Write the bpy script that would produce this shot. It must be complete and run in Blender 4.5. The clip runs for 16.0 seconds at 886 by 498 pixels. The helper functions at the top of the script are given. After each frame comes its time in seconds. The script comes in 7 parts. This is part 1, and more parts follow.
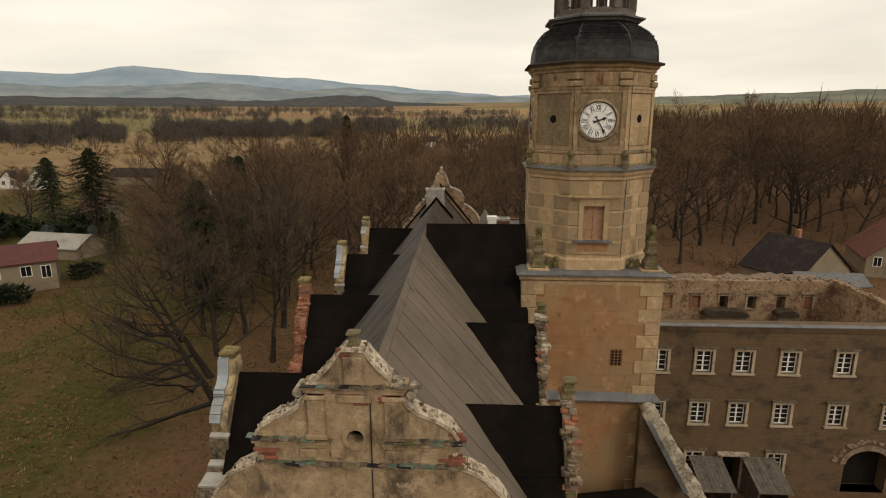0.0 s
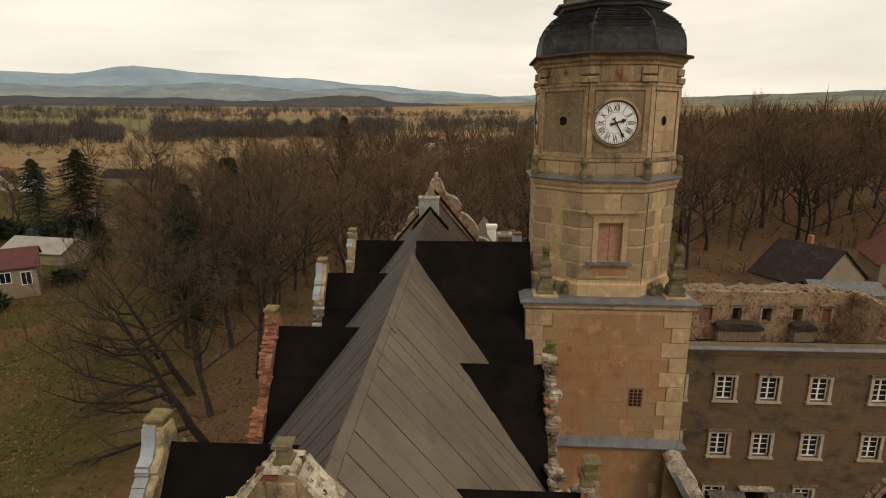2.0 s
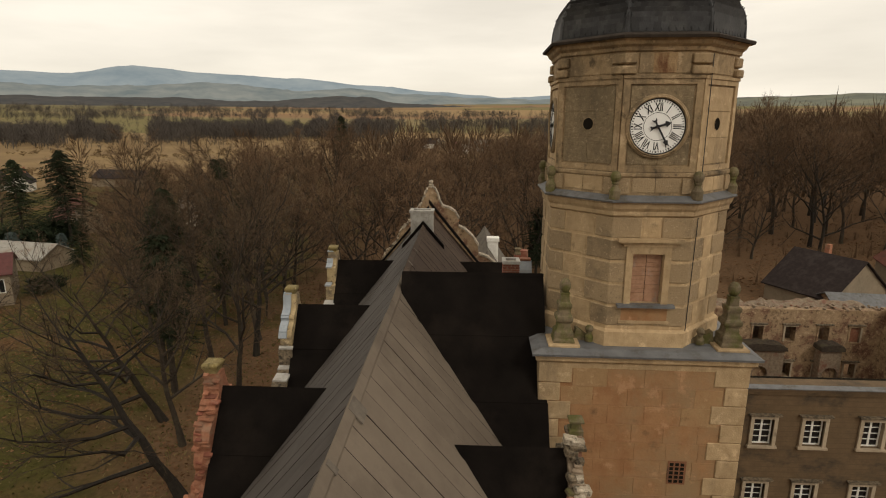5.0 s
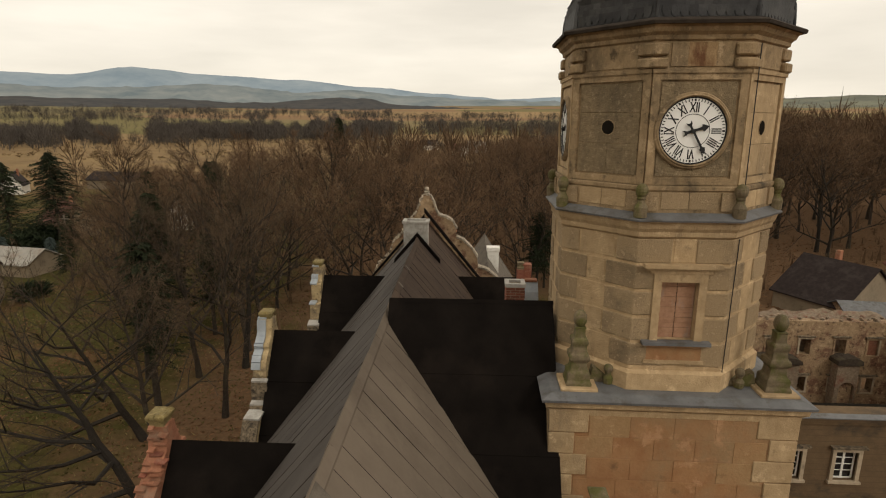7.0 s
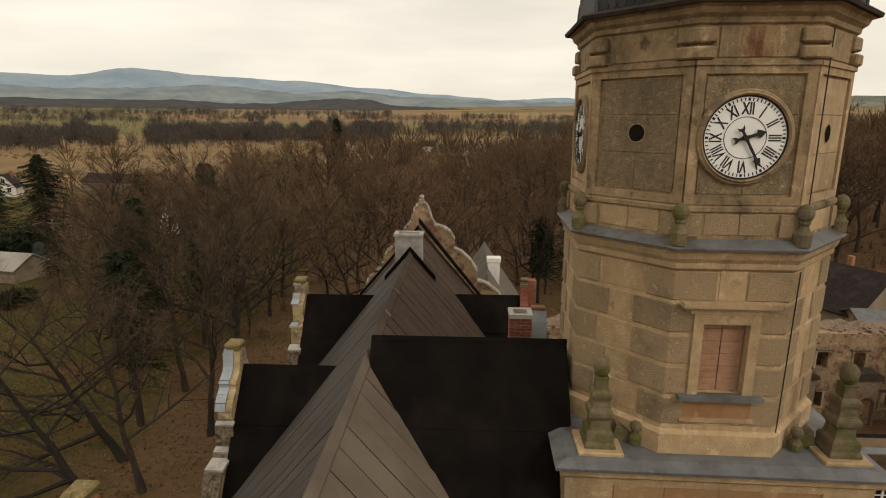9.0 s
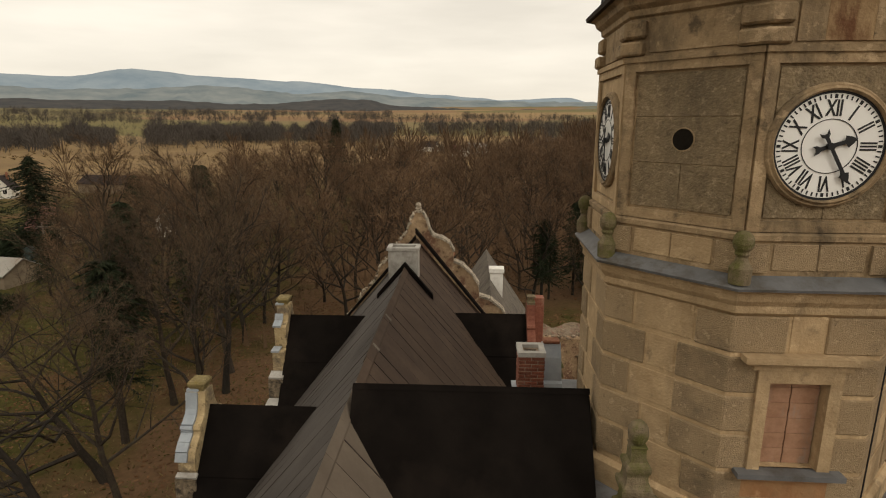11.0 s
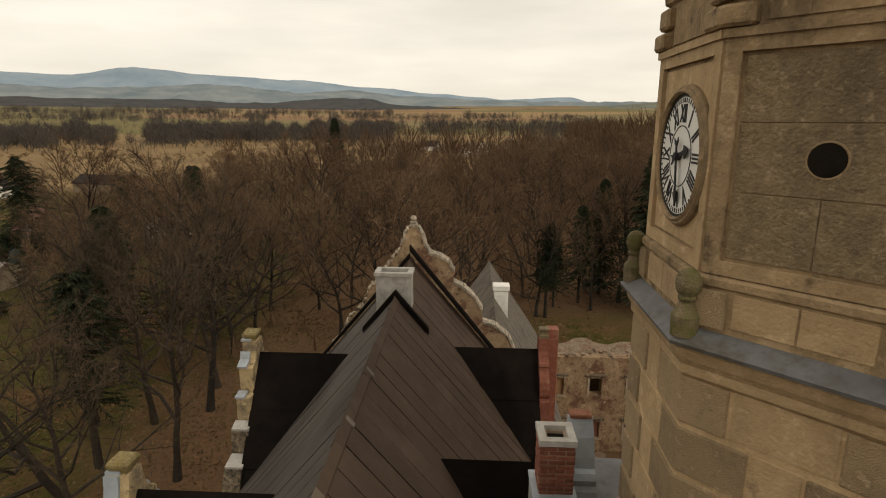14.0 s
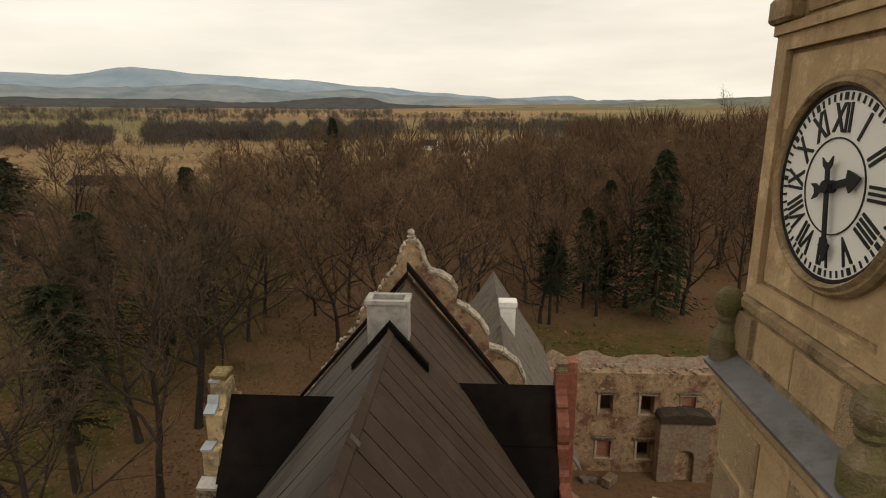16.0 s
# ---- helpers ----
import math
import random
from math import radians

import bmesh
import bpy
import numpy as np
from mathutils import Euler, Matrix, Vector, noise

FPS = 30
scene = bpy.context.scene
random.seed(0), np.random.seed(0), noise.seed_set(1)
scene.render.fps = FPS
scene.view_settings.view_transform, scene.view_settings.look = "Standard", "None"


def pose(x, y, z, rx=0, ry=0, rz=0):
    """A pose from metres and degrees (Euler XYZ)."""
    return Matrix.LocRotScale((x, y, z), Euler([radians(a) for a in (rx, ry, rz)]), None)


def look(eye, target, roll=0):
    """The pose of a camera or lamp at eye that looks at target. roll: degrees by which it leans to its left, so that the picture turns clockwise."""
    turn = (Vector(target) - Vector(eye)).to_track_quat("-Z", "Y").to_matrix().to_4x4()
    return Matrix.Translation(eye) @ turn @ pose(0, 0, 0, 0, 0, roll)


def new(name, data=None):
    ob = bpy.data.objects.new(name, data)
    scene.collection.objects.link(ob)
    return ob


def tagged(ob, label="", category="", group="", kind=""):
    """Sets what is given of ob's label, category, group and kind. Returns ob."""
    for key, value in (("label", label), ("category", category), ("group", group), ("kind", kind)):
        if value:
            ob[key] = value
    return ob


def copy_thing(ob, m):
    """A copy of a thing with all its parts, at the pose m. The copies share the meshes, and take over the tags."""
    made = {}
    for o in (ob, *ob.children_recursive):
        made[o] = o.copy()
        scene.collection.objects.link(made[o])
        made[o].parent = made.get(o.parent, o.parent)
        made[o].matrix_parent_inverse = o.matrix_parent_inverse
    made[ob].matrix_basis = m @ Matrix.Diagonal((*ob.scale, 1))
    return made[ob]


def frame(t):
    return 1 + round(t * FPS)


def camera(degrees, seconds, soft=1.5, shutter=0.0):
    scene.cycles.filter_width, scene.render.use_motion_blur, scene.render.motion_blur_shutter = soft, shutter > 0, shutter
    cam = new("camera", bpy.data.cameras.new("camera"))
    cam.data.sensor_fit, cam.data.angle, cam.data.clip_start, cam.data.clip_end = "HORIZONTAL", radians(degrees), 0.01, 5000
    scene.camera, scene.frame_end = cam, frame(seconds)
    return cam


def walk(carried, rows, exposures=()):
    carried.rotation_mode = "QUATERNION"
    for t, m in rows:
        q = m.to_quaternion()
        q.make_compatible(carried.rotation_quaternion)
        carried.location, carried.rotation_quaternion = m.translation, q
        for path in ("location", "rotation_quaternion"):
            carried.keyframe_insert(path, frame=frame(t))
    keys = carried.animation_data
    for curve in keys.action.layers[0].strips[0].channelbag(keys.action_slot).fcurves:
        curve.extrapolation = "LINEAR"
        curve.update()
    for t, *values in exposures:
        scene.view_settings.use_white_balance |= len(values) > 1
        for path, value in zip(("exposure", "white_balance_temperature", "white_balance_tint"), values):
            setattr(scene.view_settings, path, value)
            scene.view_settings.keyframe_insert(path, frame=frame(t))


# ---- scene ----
cam = camera(77.0, 16.0, soft=1.1)
METRES, EYE, TILT, LEAN, TURN = 20.0, 22.9, -0.8, -1.2, 3.4
ROWS = [
    (0.0, 0.0, 0.0, 0.0, -0.31, -12.45, 1.42),
    (0.5, 0.0022, 0.0393, 0.0011, -0.33, -12.45, 1.43),
    (1.0, 0.007, 0.0816, 0.0015, -0.34, -12.43, 1.38),
    (1.5, 0.0109, 0.121, 0.0024, -0.33, -12.42, 1.34),
    (2.0, 0.0148, 0.161, 0.0038, -0.34, -12.41, 1.34),
    (2.5, 0.0177, 0.1986, 0.0046, -0.34, -12.4, 1.31),
    (3.0, 0.0192, 0.2358, 0.0058, -0.37, -12.41, 1.31),
    (3.5, 0.0217, 0.2715, 0.0063, -0.34, -12.4, 1.27),
    (6.0, 0.0299, 0.4278, 0.0072, -0.4, -12.23, 1.04),
    (6.5, 0.0322, 0.4574, 0.0081, -0.41, -12.19, 1.05),
    (7.0, 0.0347, 0.4862, 0.0094, -0.43, -12.15, 1.06),
    (7.5, 0.0375, 0.5159, 0.0105, -0.45, -12.12, 1.07),
    (8.0, 0.0399, 0.5457, 0.0116, -0.46, -12.09, 1.06),
    (8.5, 0.0418, 0.5756, 0.0132, -0.47, -12.09, 1.08),
    (9.0, 0.0438, 0.6053, 0.0139, -0.46, -12.07, 1.08),
    (11.5, 0.0506, 0.7402, 0.0188, -0.39, -12.05, 1.21),
    (12.0, 0.0525, 0.7661, 0.0192, -0.36, -12.06, 1.17),
    (12.5, 0.0536, 0.7907, 0.0197, -0.33, -12.06, 1.11),
    (13.0, 0.0549, 0.816, 0.0211, -0.32, -12.07, 1.11),
    (13.5, 0.0555, 0.8438, 0.0225, -0.32, -12.08, 1.06),
    (14.0, 0.0549, 0.8726, 0.0241, -0.29, -12.12, 1.05),
    (14.5, 0.0528, 0.9033, 0.0257, -0.3, -12.14, 1.09),
    (15.0, 0.0515, 0.9352, 0.0277, -0.35, -12.18, 1.23),
    (15.5, 0.0524, 0.9672, 0.0287, -0.34, -12.2, 1.23),
    (16.0, 0.0527, 0.9973, 0.0298, -0.36, -12.23, 1.24),
]
walk(cam, [(t, pose(0, 0, EYE, TILT, LEAN, TURN) @ pose(METRES * x, METRES * y, METRES * z, 90 + pitch, roll, yaw)) for t, x, y, z, yaw, pitch, roll in ROWS])


# ---- world, sun, exposure ----
scene.view_settings.exposure = 0.0
SUN_ELEVATION, SUN_AZIMUTH = 38.0, 140.0    # degrees; azimuth clockwise from +y
world = bpy.data.worlds.new("overcast_sky")
scene.world = world
world.use_nodes = True
wn, wl = world.node_tree.nodes, world.node_tree.links
wn.clear()
w_out = wn.new("ShaderNodeOutputWorld")
w_bg = wn.new("ShaderNodeBackground")
w_sky = wn.new("ShaderNodeTexSky")
w_sky.sky_type, w_sky.sun_disc = "NISHITA", False
w_sky.sun_elevation, w_sky.sun_rotation = radians(SUN_ELEVATION), radians(SUN_AZIMUTH)
w_dim = wn.new("ShaderNodeVectorMath")
w_dim.operation = "SCALE"
w_dim.inputs[3].default_value = 0.1
w_co = wn.new("ShaderNodeTexCoord")
w_map = wn.new("ShaderNodeMapping")
w_map.inputs["Scale"].default_value = (1.2, 1.2, 7.0)
w_noise = wn.new("ShaderNodeTexNoise")
w_noise.inputs["Scale"].default_value, w_noise.inputs["Detail"].default_value = 2.2, 6.0
w_ramp = wn.new("ShaderNodeValToRGB")
w_ramp.color_ramp.elements[0].position, w_ramp.color_ramp.elements[1].position = 0.32, 0.68
w_ramp.color_ramp.elements[0].color = (0.88, 0.80, 0.67, 1)
w_ramp.color_ramp.elements[1].color = (1.10, 1.0, 0.84, 1)
w_mix = wn.new("ShaderNodeMix")
w_mix.data_type = "RGBA"
w_mix.inputs["Factor"].default_value = 0.93
wl.new(w_co.outputs["Generated"], w_map.inputs["Vector"])
wl.new(w_map.outputs["Vector"], w_noise.inputs["Vector"])
wl.new(w_noise.outputs["Fac"], w_ramp.inputs["Fac"])
wl.new(w_sky.outputs["Color"], w_dim.inputs[0])
wl.new(w_dim.outputs["Vector"], w_mix.inputs[6])
wl.new(w_ramp.outputs["Color"], w_mix.inputs[7])
wl.new(w_mix.outputs[2], w_bg.inputs["Color"])
w_bg.inputs["Strength"].default_value = 1.0
wl.new(w_bg.outputs["Background"], w_out.inputs["Surface"])

sun_data = bpy.data.lights.new("sun", "SUN")
sun_data.energy, sun_data.angle, sun_data.color = 0.9, radians(18), (1.0, 0.93, 0.82)
sun = new("sun", sun_data)
se, sa = radians(SUN_ELEVATION), radians(SUN_AZIMUTH)
sun.matrix_world = look((60 * math.sin(sa) * math.cos(se), 60 * math.cos(sa) * math.cos(se), 60 * math.sin(se)), (0, 0, 0))


# ---- materials ----
def mat(name, c1, c2, c3=None, scale=3.0, big=0.3, rough=0.85, bump=0.25, metal=0.0, squash=1.0, rand=0.0, stain=(0.5, 0.68), fine=None, spec=0.3, bands=0.0, grime=0.0, worn=(0.52, 0.60)):
    """Two-scale procedural surface: c1 to c2 by grain, c3 by large stains; squash < 1 draws the stains out downwards."""
    m = bpy.data.materials.new(name)
    m.use_nodes = True
    n, l = m.node_tree.nodes, m.node_tree.links
    b = n["Principled BSDF"]
    b.inputs["Roughness"].default_value, b.inputs["Metallic"].default_value = rough, metal
    b.inputs["Specular IOR Level"].default_value = spec
    geo = n.new("ShaderNodeNewGeometry")
    noise1 = n.new("ShaderNodeTexNoise")
    noise1.inputs["Scale"].default_value, noise1.inputs["Detail"].default_value = scale, 8.0
    noise1.inputs["Roughness"].default_value = 0.65
    l.new(geo.outputs["Position"], noise1.inputs["Vector"])
    ramp = n.new("ShaderNodeValToRGB")
    ramp.color_ramp.elements[0].position, ramp.color_ramp.elements[1].position = 0.34, 0.66
    ramp.color_ramp.elements[0].color, ramp.color_ramp.elements[1].color = (*c1, 1), (*c2, 1)
    l.new(noise1.outputs["Fac"], ramp.inputs["Fac"])
    colour = ramp.outputs["Color"]
    if c3:
        mapping = n.new("ShaderNodeMapping")
        mapping.inputs["Scale"].default_value = (1, 1, squash)
        noise2 = n.new("ShaderNodeTexNoise")
        noise2.inputs["Scale"].default_value, noise2.inputs["Detail"].default_value = big, 9.0
        noise2.inputs["Roughness"].default_value = 0.7
        l.new(geo.outputs["Position"], mapping.inputs["Vector"])
        l.new(mapping.outputs["Vector"], noise2.inputs["Vector"])
        r2 = n.new("ShaderNodeMapRange")
        r2.inputs["From Min"].default_value, r2.inputs["From Max"].default_value = stain
        l.new(noise2.outputs["Fac"], r2.inputs["Value"])
        mix = n.new("ShaderNodeMix")
        mix.data_type = "RGBA"
        l.new(r2.outputs["Result"], mix.inputs["Factor"])
        l.new(colour, mix.inputs[6])
        mix.inputs[7].default_value = (*c3, 1)
        colour = mix.outputs[2]
    if grime:
        # blotches of dirt and paler flakes, drawn by one noise at two thresholds
        spots = n.new("ShaderNodeTexNoise")
        spots.inputs["Scale"].default_value, spots.inputs["Detail"].default_value, spots.inputs["Roughness"].default_value = grime, 7.0, 0.72
        l.new(geo.outputs["Position"], spots.inputs["Vector"])
        for (lo, hi), tone, most in ((worn, tuple(c * 0.38 for c in (c3 or c1)), 0.75), ((0.44, 0.36), tuple(min(0.7, c * 1.22 + 0.03) for c in c2), 0.7)):
            cut_in, paint = n.new("ShaderNodeMapRange"), n.new("ShaderNodeMix")
            cut_in.inputs["From Min"].default_value, cut_in.inputs["From Max"].default_value, cut_in.inputs["To Max"].default_value = lo, hi, most
            l.new(spots.outputs["Fac"], cut_in.inputs["Value"])
            paint.data_type = "RGBA"
            l.new(cut_in.outputs["Result"], paint.inputs["Factor"])
            l.new(colour, paint.inputs[6])
            paint.inputs[7].default_value = (*tone, 1)
            colour = paint.outputs[2]
    if rand:
        info = n.new("ShaderNodeObjectInfo")
        rr = n.new("ShaderNodeMapRange")
        rr.inputs["To Min"].default_value, rr.inputs["To Max"].default_value = 1 - rand, 1 + rand
        l.new(info.outputs["Random"], rr.inputs["Value"])
        sc = n.new("ShaderNodeVectorMath")
        sc.operation = "SCALE"
        l.new(colour, sc.inputs[0])
        l.new(rr.outputs["Result"], sc.inputs[3])
        colour = sc.outputs["Vector"]
    if bands:
        xyz, frac, cut, dark = n.new("ShaderNodeSeparateXYZ"), n.new("ShaderNodeMath"), n.new("ShaderNodeMath"), n.new("ShaderNodeMix")
        l.new(geo.outputs["Position"], xyz.inputs["Vector"])
        frac.operation, cut.operation, dark.data_type = "FLOORED_MODULO", "LESS_THAN", "RGBA"
        l.new(xyz.outputs["Z"], frac.inputs[0])
        frac.inputs[1].default_value, cut.inputs[1].default_value = bands, 0.035
        l.new(frac.outputs["Value"], cut.inputs[0])
        wear = n.new("ShaderNodeMath")
        wear.operation = "MULTIPLY"
        l.new(cut.outputs["Value"], wear.inputs[0])
        l.new(noise1.outputs["Fac"], wear.inputs[1])
        l.new(wear.outputs["Value"], dark.inputs["Factor"])
        l.new(colour, dark.inputs[6])
        dark.inputs[7].default_value = (c1[0] * 0.78, c1[1] * 0.78, c1[2] * 0.78, 1)
        colour = dark.outputs[2]
    l.new(colour, b.inputs["Base Color"])
    if bump:
        noise3 = n.new("ShaderNodeTexNoise")
        noise3.inputs["Scale"].default_value, noise3.inputs["Detail"].default_value = fine or scale * 7, 6.0
        l.new(geo.outputs["Position"], noise3.inputs["Vector"])
        bp = n.new("ShaderNodeBump")
        bp.inputs["Strength"].default_value, bp.inputs["Distance"].default_value = bump, 0.03
        l.new(noise3.outputs["Fac"], bp.inputs["Height"])
        l.new(bp.outputs["Normal"], b.inputs["Normal"])
    return m


def backdrop_mat(name, c1, c2, scale, haze):
    """Far land seen through miles of air: a plain surface with the haze painted in as emission."""
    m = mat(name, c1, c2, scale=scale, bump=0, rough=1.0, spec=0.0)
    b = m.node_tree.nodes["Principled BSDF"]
    b.inputs["Emission Color"].default_value = (*haze, 1)
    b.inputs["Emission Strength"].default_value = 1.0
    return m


M = {
    "sandstone": mat("sandstone", (0.330, 0.229, 0.124), (0.445, 0.320, 0.182), (0.160, 0.119, 0.073), 3.6, 0.8, squash=0.3, rand=0.10, stain=(0.50, 0.72), bump=0.6, grime=2.6, worn=(0.60, 0.80)),
    "sandstone_dark": mat("grimy_sandstone", (0.225, 0.157, 0.086), (0.345, 0.245, 0.138), (0.085, 0.064, 0.040), 4.0, 1.1, squash=0.4, rand=0.08, stain=(0.5, 0.70), bump=0.6, grime=3.0, worn=(0.55, 0.68)),
    "lichen": mat("lichened_panel", (0.175, 0.128, 0.072), (0.262, 0.195, 0.114), (0.118, 0.090, 0.055), 14.0, 1.5, rand=0.05, stain=(0.46, 0.70), bump=1.0, squash=0.35, grime=9.0, worn=(0.56, 0.74), fine=30),
    "seep": mat("rust_seepage", (0.255, 0.165, 0.082), (0.36, 0.245, 0.13), (0.12, 0.052, 0.022), 4.0, 2.6, squash=0.35, stain=(0.46, 0.62), bump=0.6),
    "rustic": mat("rusticated_stone", (0.265, 0.188, 0.107), (0.375, 0.272, 0.158), (0.180, 0.132, 0.080), 9.0, 0.8, bump=1.0, rand=0.14, grime=9.0, worn=(0.56, 0.74)),
    "plaster": mat("orange_plaster", (0.262, 0.130, 0.057), (0.335, 0.183, 0.086), (0.270, 0.180, 0.095), 2.0, 0.45, squash=0.7, stain=(0.44, 0.62), bump=0.5, rand=0.03, grime=1.3, worn=(0.60, 0.74)),
    "plaster_tan": mat("tan_plaster", (0.27, 0.165, 0.078), (0.35, 0.225, 0.112), (0.30, 0.16, 0.075), 2.4, 0.7, squash=0.5, bump=0.5, rand=0.03, grime=1.6, worn=(0.60, 0.74)),
    "facade": mat("facade_plaster", (0.104, 0.067, 0.035), (0.140, 0.092, 0.049), (0.050, 0.037, 0.024), 2.2, 0.5, squash=1.6, stain=(0.49, 0.66), bands=0.27),
    "gable": mat("weathered_render", (0.25, 0.178, 0.103), (0.40, 0.295, 0.180), (0.095, 0.068, 0.043), 5.0, 1.3, squash=0.55, stain=(0.5, 0.64), bump=0.7, grime=2.4, worn=(0.56, 0.72)),
    "ochre": mat("ochre_render", (0.34, 0.25, 0.13), (0.46, 0.35, 0.19), (0.17, 0.13, 0.085), 3.0, 1.4, stain=(0.47, 0.6), bump=0.6, grime=4.0, worn=(0.54, 0.63)),
    "ruin": mat("ruined_plaster", (0.23, 0.152, 0.085), (0.37, 0.26, 0.155), (0.15, 0.078, 0.047), 1.8, 0.9, stain=(0.49, 0.60), bump=0.8, grime=3.4, worn=(0.55, 0.63)),
    "rubble": mat("rubble_stone", (0.15, 0.11, 0.075), (0.30, 0.23, 0.16), (0.19, 0.08, 0.05), 5.0, 1.5, bump=0.6, rand=0.25),
    "coping": mat("stone_coping", (0.26, 0.21, 0.15), (0.46, 0.40, 0.31), (0.13, 0.11, 0.08), 6.0, 1.6, bump=0.7, rand=0.15, grime=7.0, worn=(0.53, 0.61)),
    "lime": mat("broken_lime_edge", (0.36, 0.29, 0.205), (0.56, 0.48, 0.37), (0.20, 0.15, 0.10), 8.0, 2.2, bump=0.8, rand=0.2, grime=9.0, worn=(0.53, 0.6)),
    "grimy_course": mat("grimy_course", (0.10, 0.078, 0.052), (0.22, 0.168, 0.108), (0.055, 0.045, 0.032), 7.0, 2.0, bump=0.8, grime=8.0, worn=(0.5, 0.6)),
    "moss": mat("mossy_stone", (0.115, 0.088, 0.053), (0.185, 0.143, 0.086), (0.088, 0.083, 0.022), 7.0, 2.4, bump=0.7, stain=(0.45, 0.6), rand=0.12),
    "lichen_cap": mat("lichened_cap_stone", (0.15, 0.115, 0.05), (0.27, 0.21, 0.09), (0.22, 0.16, 0.05), 8.0, 2.4, bump=0.8, grime=9.0, worn=(0.54, 0.64)),
    "zinc": mat("zinc_sheet", (0.27, 0.30, 0.33), (0.37, 0.40, 0.43), (0.22, 0.215, 0.205), 2.0, 0.9, rough=0.5, bump=0.08, metal=0.1),
    "lead": mat("dark_zinc_sheet", (0.105, 0.105, 0.107), (0.155, 0.155, 0.158), (0.080, 0.072, 0.060), 2.4, 1.6, stain=(0.52, 0.66), rough=0.6, bump=0.12, metal=0.1),
    "copper": mat("green_copper", (0.085, 0.12, 0.085), (0.15, 0.195, 0.145), (0.06, 0.05, 0.035), 7.0, 3.0, rough=0.8),
    "felt_black": mat("black_roofing_felt", (0.0055, 0.0043, 0.0036), (0.010, 0.0078, 0.0064), (0.016, 0.012, 0.0095), 1.5, 0.4, rough=0.95, bump=0.15, spec=0.06),
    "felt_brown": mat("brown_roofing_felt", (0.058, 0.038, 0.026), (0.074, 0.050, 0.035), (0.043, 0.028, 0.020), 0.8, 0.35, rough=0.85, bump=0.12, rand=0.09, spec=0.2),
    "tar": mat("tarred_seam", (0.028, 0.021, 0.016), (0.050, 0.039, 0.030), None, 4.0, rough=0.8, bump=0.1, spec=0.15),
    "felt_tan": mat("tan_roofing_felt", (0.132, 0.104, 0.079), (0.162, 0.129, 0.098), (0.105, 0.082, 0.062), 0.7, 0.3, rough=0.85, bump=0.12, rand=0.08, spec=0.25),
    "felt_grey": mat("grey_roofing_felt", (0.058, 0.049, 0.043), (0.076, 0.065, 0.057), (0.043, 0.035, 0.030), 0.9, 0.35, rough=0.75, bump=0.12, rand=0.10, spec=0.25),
    "felt_ridge": mat("ridge_felt", (0.10, 0.085, 0.068), (0.15, 0.125, 0.10), (0.06, 0.05, 0.04), 4.0, 1.2, rough=0.9, bump=0.4),
    "slate": mat("slate_scales", (0.022, 0.022, 0.023), (0.040, 0.040, 0.042), (0.06, 0.058, 0.055), 3.0, 1.0, rough=0.6, bump=0.2, rand=0.3),
    "brick": mat("red_brick", (0.17, 0.055, 0.035), (0.26, 0.10, 0.06), (0.30, 0.19, 0.13), 9.0, 2.5, bump=0.5, rand=0.3, stain=(0.55, 0.75)),
    "mortar": mat("lime_mortar", (0.26, 0.20, 0.15), (0.34, 0.27, 0.20), None, 8.0),
    "brick_old": mat("weathered_brick", (0.21, 0.080, 0.044), (0.33, 0.150, 0.085), (0.25, 0.165, 0.11), 7.0, 1.8, bump=0.6, rand=0.28, stain=(0.5, 0.68)),
    "concrete": mat("grey_concrete", (0.34, 0.32, 0.29), (0.46, 0.44, 0.40), (0.22, 0.20, 0.17), 5.0, 1.5),
    "white": mat("white_paint", (0.66, 0.64, 0.59), (0.76, 0.74, 0.69), (0.48, 0.45, 0.40), 3.0, 1.0, rough=0.6, bump=0.1),
    "surround": mat("pale_stone_surround", (0.33, 0.265, 0.185), (0.43, 0.35, 0.25), (0.22, 0.175, 0.12), 4.0, 1.2),
    "dial": mat("enamel_dial", (0.74, 0.73, 0.70), (0.80, 0.79, 0.76), None, 2.0, rough=0.4, bump=0.03),
    "black": mat("black_iron", (0.010, 0.010, 0.011), (0.016, 0.016, 0.017), None, 5.0, rough=0.55, bump=0.1),
    # near-black colour that paints the shade inside openings
    "dark": mat("painted_interior_shade", (0.012, 0.010, 0.008), (0.020, 0.017, 0.013), None, 3.0, rough=1.0, spec=0.0),
    "shutter": mat("faded_shutter", (0.27, 0.145, 0.085), (0.37, 0.215, 0.135), (0.26, 0.225, 0.19), 6.0, 1.8, squash=0.4),
    "timber": mat("grey_timber", (0.09, 0.075, 0.06), (0.15, 0.125, 0.10), (0.05, 0.04, 0.033), 6.0, 2.0, rand=0.15),
    "rust": mat("rusted_iron", (0.16, 0.07, 0.035), (0.24, 0.11, 0.055), (0.08, 0.05, 0.035), 8.0, 2.0),
    "bark": mat("tree_bark", (0.020, 0.014, 0.010), (0.042, 0.031, 0.021), (0.055, 0.045, 0.026), 5.0, 1.0, bump=0.5, rand=0.5),
    "twig": mat("bare_twigs", (0.098, 0.060, 0.034), (0.150, 0.096, 0.056), None, 0.6, bump=0, rand=0.28, spec=0.1),
    "twig_dark": mat("dark_twigs", (0.062, 0.042, 0.026), (0.098, 0.068, 0.042), None, 0.6, bump=0, rand=0.25, spec=0.1),
    "needle": mat("conifer_needles", (0.015, 0.020, 0.009), (0.030, 0.037, 0.016), None, 2.0, bump=0, rand=0.25, spec=0.15),
